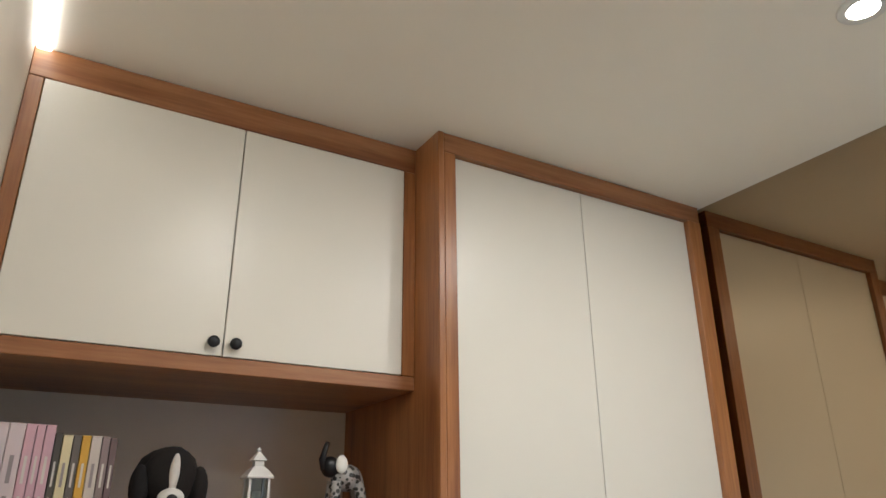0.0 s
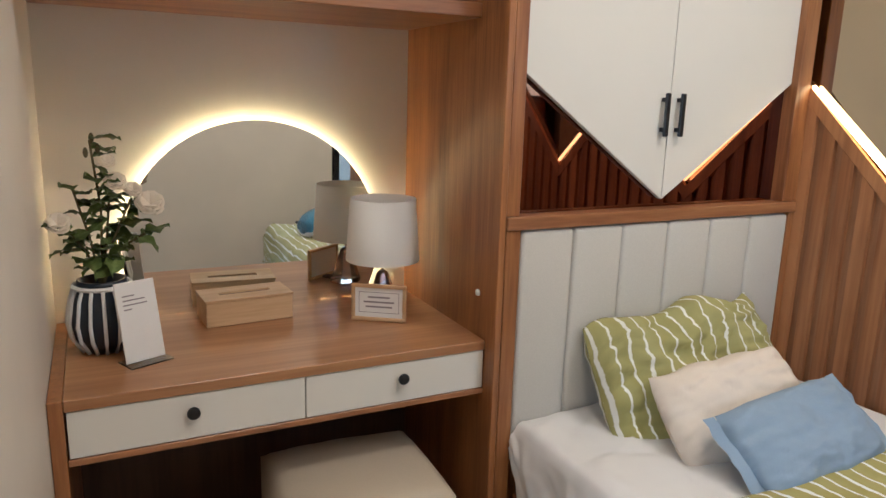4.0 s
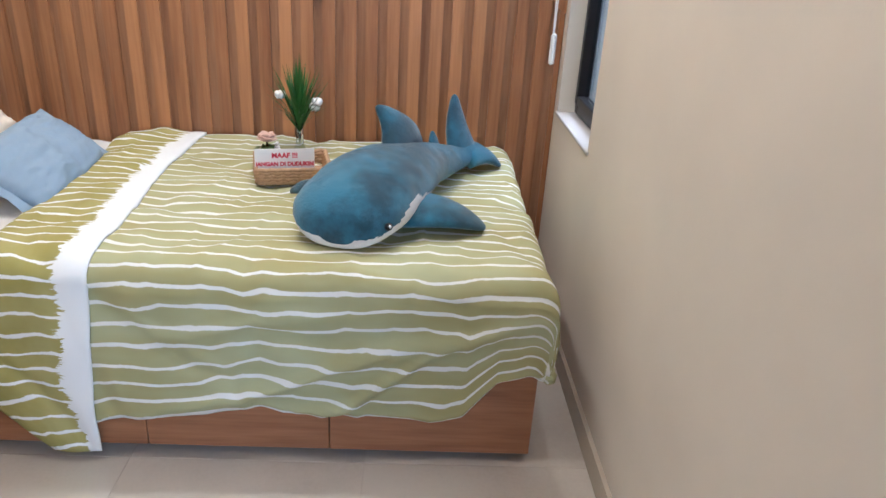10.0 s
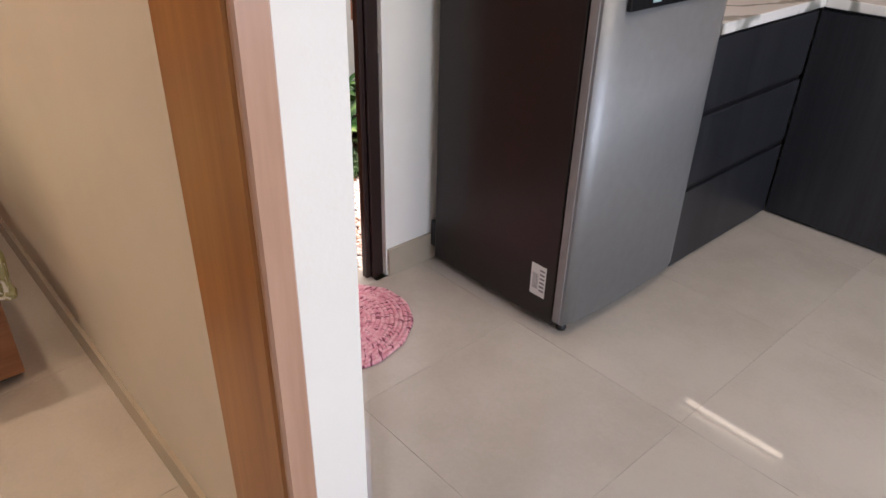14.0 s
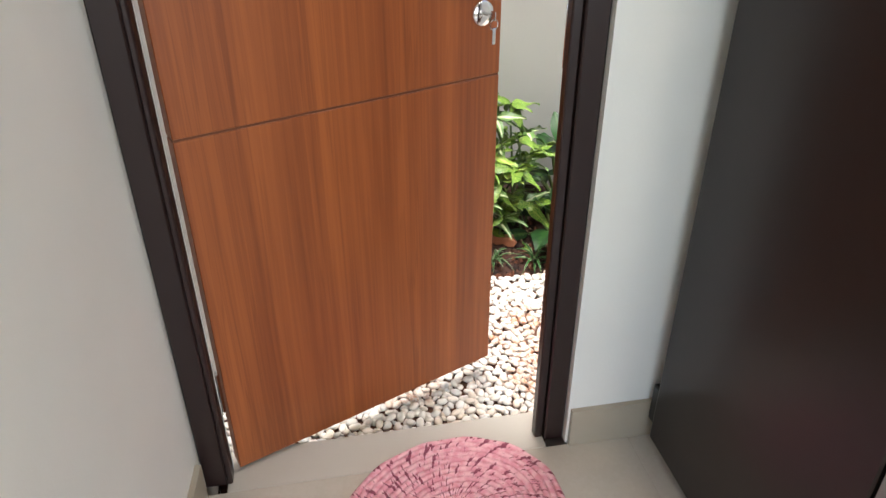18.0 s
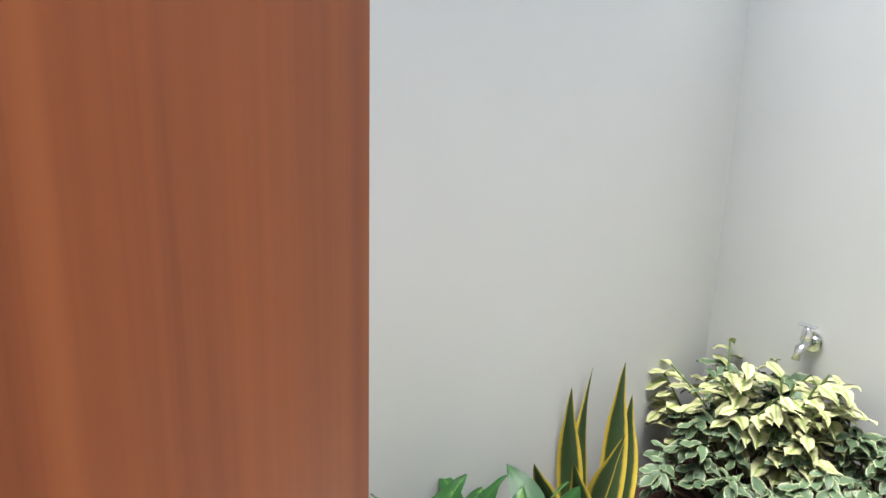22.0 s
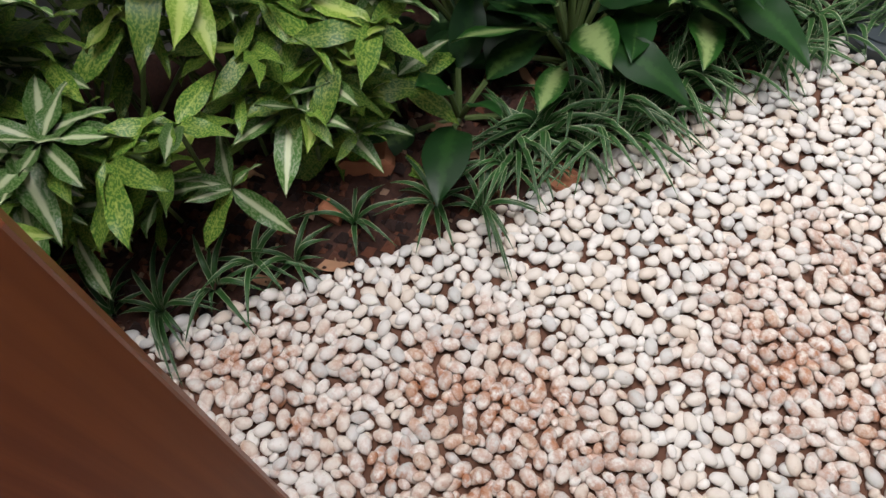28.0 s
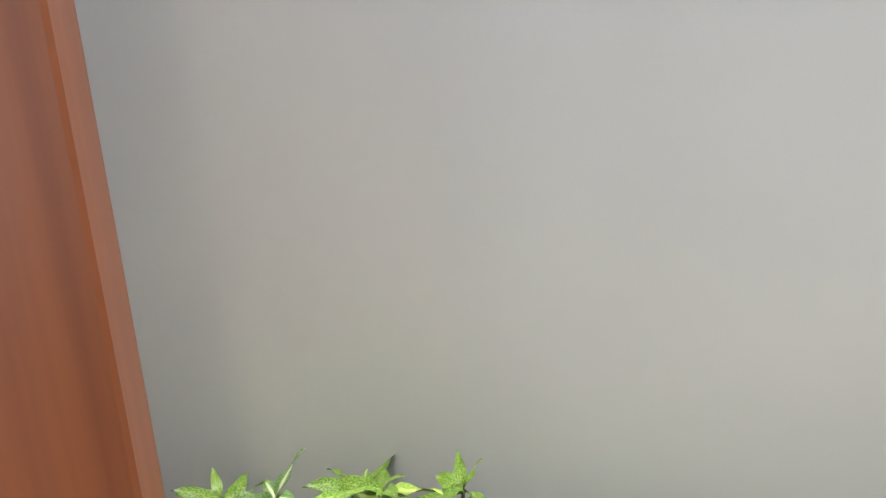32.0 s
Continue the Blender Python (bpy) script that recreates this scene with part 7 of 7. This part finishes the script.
# white-edged grass tufts along the border
def tuft_mesh(n, size):
    bm = bmesh.new()
    for k in range(n):
        a = rnd.uniform(0, 2 * math.pi)
        L, W = size * rnd.uniform(0.6, 1.1), rnd.uniform(0.007, 0.011)
        d = Vector((math.cos(a), math.sin(a), 0))
        s0 = Vector((-d.y, d.x, 0))
        up, out = rnd.uniform(0.45, 0.85), rnd.uniform(0.45, 0.95)
        def f(u, v):
            s = (u - 0.5) * 2
            w = W * (0.5 + 0.5 * math.sin(math.pi * (0.15 + 0.8 * v))) * (1 - v ** 5)
            return d * (L * out * v * (0.35 + 0.65 * v)) + Vector((0, 0, L * up * (1.55 * v - 1.25 * v * v))) + s0 * (s * w / 2) + Vector((0, 0, abs(s) * w * 0.3))
        grid(bm, 2, 7, f)
    me = mesh_of("grass_tuft", bm, True)
    me.materials.append(GRASS_LEAF)
    return me


_tufts = [tuft_mesh(13, 0.15), tuft_mesh(17, 0.17), tuft_mesh(10, 0.13), tuft_mesh(15, 0.19)]


def tuft(x, y, size):
    o = new("grass_tuft", rnd.choice(_tufts))
    o.matrix_basis = pose(x, y, soil_z(x, y) - 0.004, 0, 0, rnd.uniform(0, 360)) @ Matrix.Scale(size, 4)
    tagged(o, "small tuft of white-edged grass at the bed's border", "grass tuft", "tufts along the pebbles")


_y = -2.48
while _y > -4.22:
    if -3.36 < _y < -3.12:
        _y -= 0.05
    tuft(bed_edge(_y) + rnd.uniform(0.02, 0.09), _y, rnd.uniform(0.75, 1.0) if _y > -3.5 else rnd.uniform(0.85, 1.15))
    if _y < -3.45:
        tuft(bed_edge(_y) + rnd.uniform(0.06, 0.15), _y + rnd.uniform(-0.03, 0.03), rnd.uniform(0.9, 1.2))
    _y -= rnd.uniform(0.032, 0.055) if _y < -3.4 else rnd.uniform(0.05, 0.085)
for k in range(44):
    y = -4.26 - 0.34 * k / 43
    tuft(bed_edge(y) + rnd.uniform(0.015, 0.09), y + rnd.uniform(-0.02, 0.02), rnd.uniform(1.0, 1.35))
for k in range(26):
    tuft(rnd.uniform(2.94, 3.27), rnd.uniform(-4.42, -4.16), rnd.uniform(0.8, 1.05))


# ---- floor tiles ----
def tile_field(rect, ox, oy, skip=None):
    x0, x1, y0, y1 = rect
    S, J, Z = 0.6, 0.0006, 0.008
    shared = {}
    i = math.floor((x0 - ox) / S)
    while ox + i * S < x1:
        j = math.floor((y0 - oy) / S)
        while oy + j * S < y1:
            a, b = max(x0, ox + i * S), min(x1, ox + i * S + S)
            c, d = max(y0, oy + j * S), min(y1, oy + j * S + S)
            if skip and b > skip[0]:
                d = min(d, skip[1])
            j += 1
            if b - a < 0.006 or d - c < 0.006:
                continue
            key = (round(b - a, 3), round(d - c, 3))
            if key not in shared:
                w, h = (b - a) / 2 - J, (d - c) / 2 - J
                me = mesh_of("floor_tile", boxes((-w, w, -h, h, -Z, 0, 0.0005)))
                me.materials.append(FLOOR_TILE)
                shared[key] = me
            o = new("floor_tile", shared[key])
            o.parent = FLOOR
            o.matrix_basis = pose((a + b) / 2, (c + d) / 2, 0)
        i += 1


tile_field((0.94, XS + 0.02, YW, YB), 2.19, -0.904)
tile_field((-1.5, 2.0, YS, YB), 0.94, -3.17, (0.945, -2.14))

# ---- pebbles ----
rnd = random.Random(21)
pebble_bed = thing("pebble_bed", "bed of off-white river pebbles with rust stains", "pebbles", (2.6, -3.4, GND))


part("sand_base", boxes((GXO + 0.001, 2.97, GYS + 0.001, GYN - 0.004, GND - 0.035, GND - 0.0185)), SAND, pebble_bed, "brown sand below the pebbles")


def pebble_bm(k):
    r = random.Random(k)
    bm = bmesh.new()
    bmesh.ops.create_icosphere(bm, subdivisions=2, radius=1)
    ax = [Vector((r.uniform(-1, 1), r.uniform(-1, 1), r.uniform(-1, 1))) for _ in range(3)]
    for v in bm.verts:
        s = 1 + sum(0.05 * math.sin(2.2 * v.co.dot(a) + 3 * i) for i, a in enumerate(ax))
        v.co = Vector((v.co.x * PA * s, v.co.y * PB * s, v.co.z * PB * 0.68 * s))
    return bm


PA, PB = 0.0139, 0.0095    # half length and half width of a middling pebble
_meshes = []
for k in range(9):
    me = mesh_of("pebble", pebble_bm(k), True)
    me.materials.append(PEBBLE)
    _meshes.append(me)


def scatter(tries, lift, pack):
    """Pebbles lying side by side over the bed, the large ones first: place, turn and size of each."""
    cells, out = {}, []
    for n in range(tries):
        size = 1.08 - 0.55 * (n / tries) ** 0.6
        y = rnd.uniform(-4.60, GYN - 0.012)
        x = rnd.uniform(GXO, bed_edge(y) + 0.015)
        if x < GXO + 0.014 and not -3.10 < y < -2.48:
            continue
        turn = rnd.uniform(0, math.pi)
        r, h = PB * size * pack, (PA - PB) * size
        discs = [(x + math.cos(turn) * h * q, y + math.sin(turn) * h * q, r) for q in (-1, 1)]
        cx, cy = int(x / 0.045), int(y / 0.045)
        near = [d for i in (-1, 0, 1) for j in (-1, 0, 1) for d in cells.get((cx + i, cy + j), ())]
        if any((a - c) ** 2 + (b - d) ** 2 < (r + e) ** 2 for a, b, _ in discs for c, d, e in near):
            continue
        cells.setdefault((cx, cy), []).extend(discs)
        out.append((x, y, lift, math.degrees(turn), size))
    return out


_spots = scatter(90000, 0.0, 0.84) + scatter(40000, -0.0055, 0.88)
_V, _F, _single = [], [], 0
_src = [([v.co.copy() for v in me.vertices], [tuple(p.vertices) for p in me.polygons]) for me in _meshes]
for x, y, lift, turn, size in _spots:
    if (x - 2.95) ** 2 + (y + 4.19) ** 2 < 0.0049 or rnd.random() < 0.006:
        continue
    k = rnd.randrange(9)
    tilt = 12
    if rnd.random() < 0.05:
        tilt = 35
    m = pose(x, y, GND - 0.008 + lift + rnd.uniform(-0.003, 0.003), rnd.uniform(-tilt, tilt), rnd.uniform(-tilt, tilt), turn) @ Matrix.Scale(size, 4)
    if -3.38 < y < -2.98 and 2.42 < x < 2.86 and lift == 0 and _single < 300:
        o = new("pebble", _meshes[k])
        o.parent = pebble_bed
        o.matrix_parent_inverse = pebble_bed.matrix_basis.inverted()
        o.matrix_basis = m
        _single += 1
    else:
        n0 = len(_V)
        _V += [m @ v for v in _src[k][0]]
        _F += [tuple(n0 + q for q in f) for f in _src[k][1]]
me = bpy.data.meshes.new("gravel")
me.from_pydata(_V, [], _F)
me.polygons.foreach_set("use_smooth", [True] * len(_F))
me.materials.append(PEBBLES)
tagged(part("gravel", me, None, pebble_bed), "", "", "", "stuff")


for o in set(scene.objects) - _house:
    if o.parent is None:
        o.matrix_basis = GARDEN @ o.matrix_basis
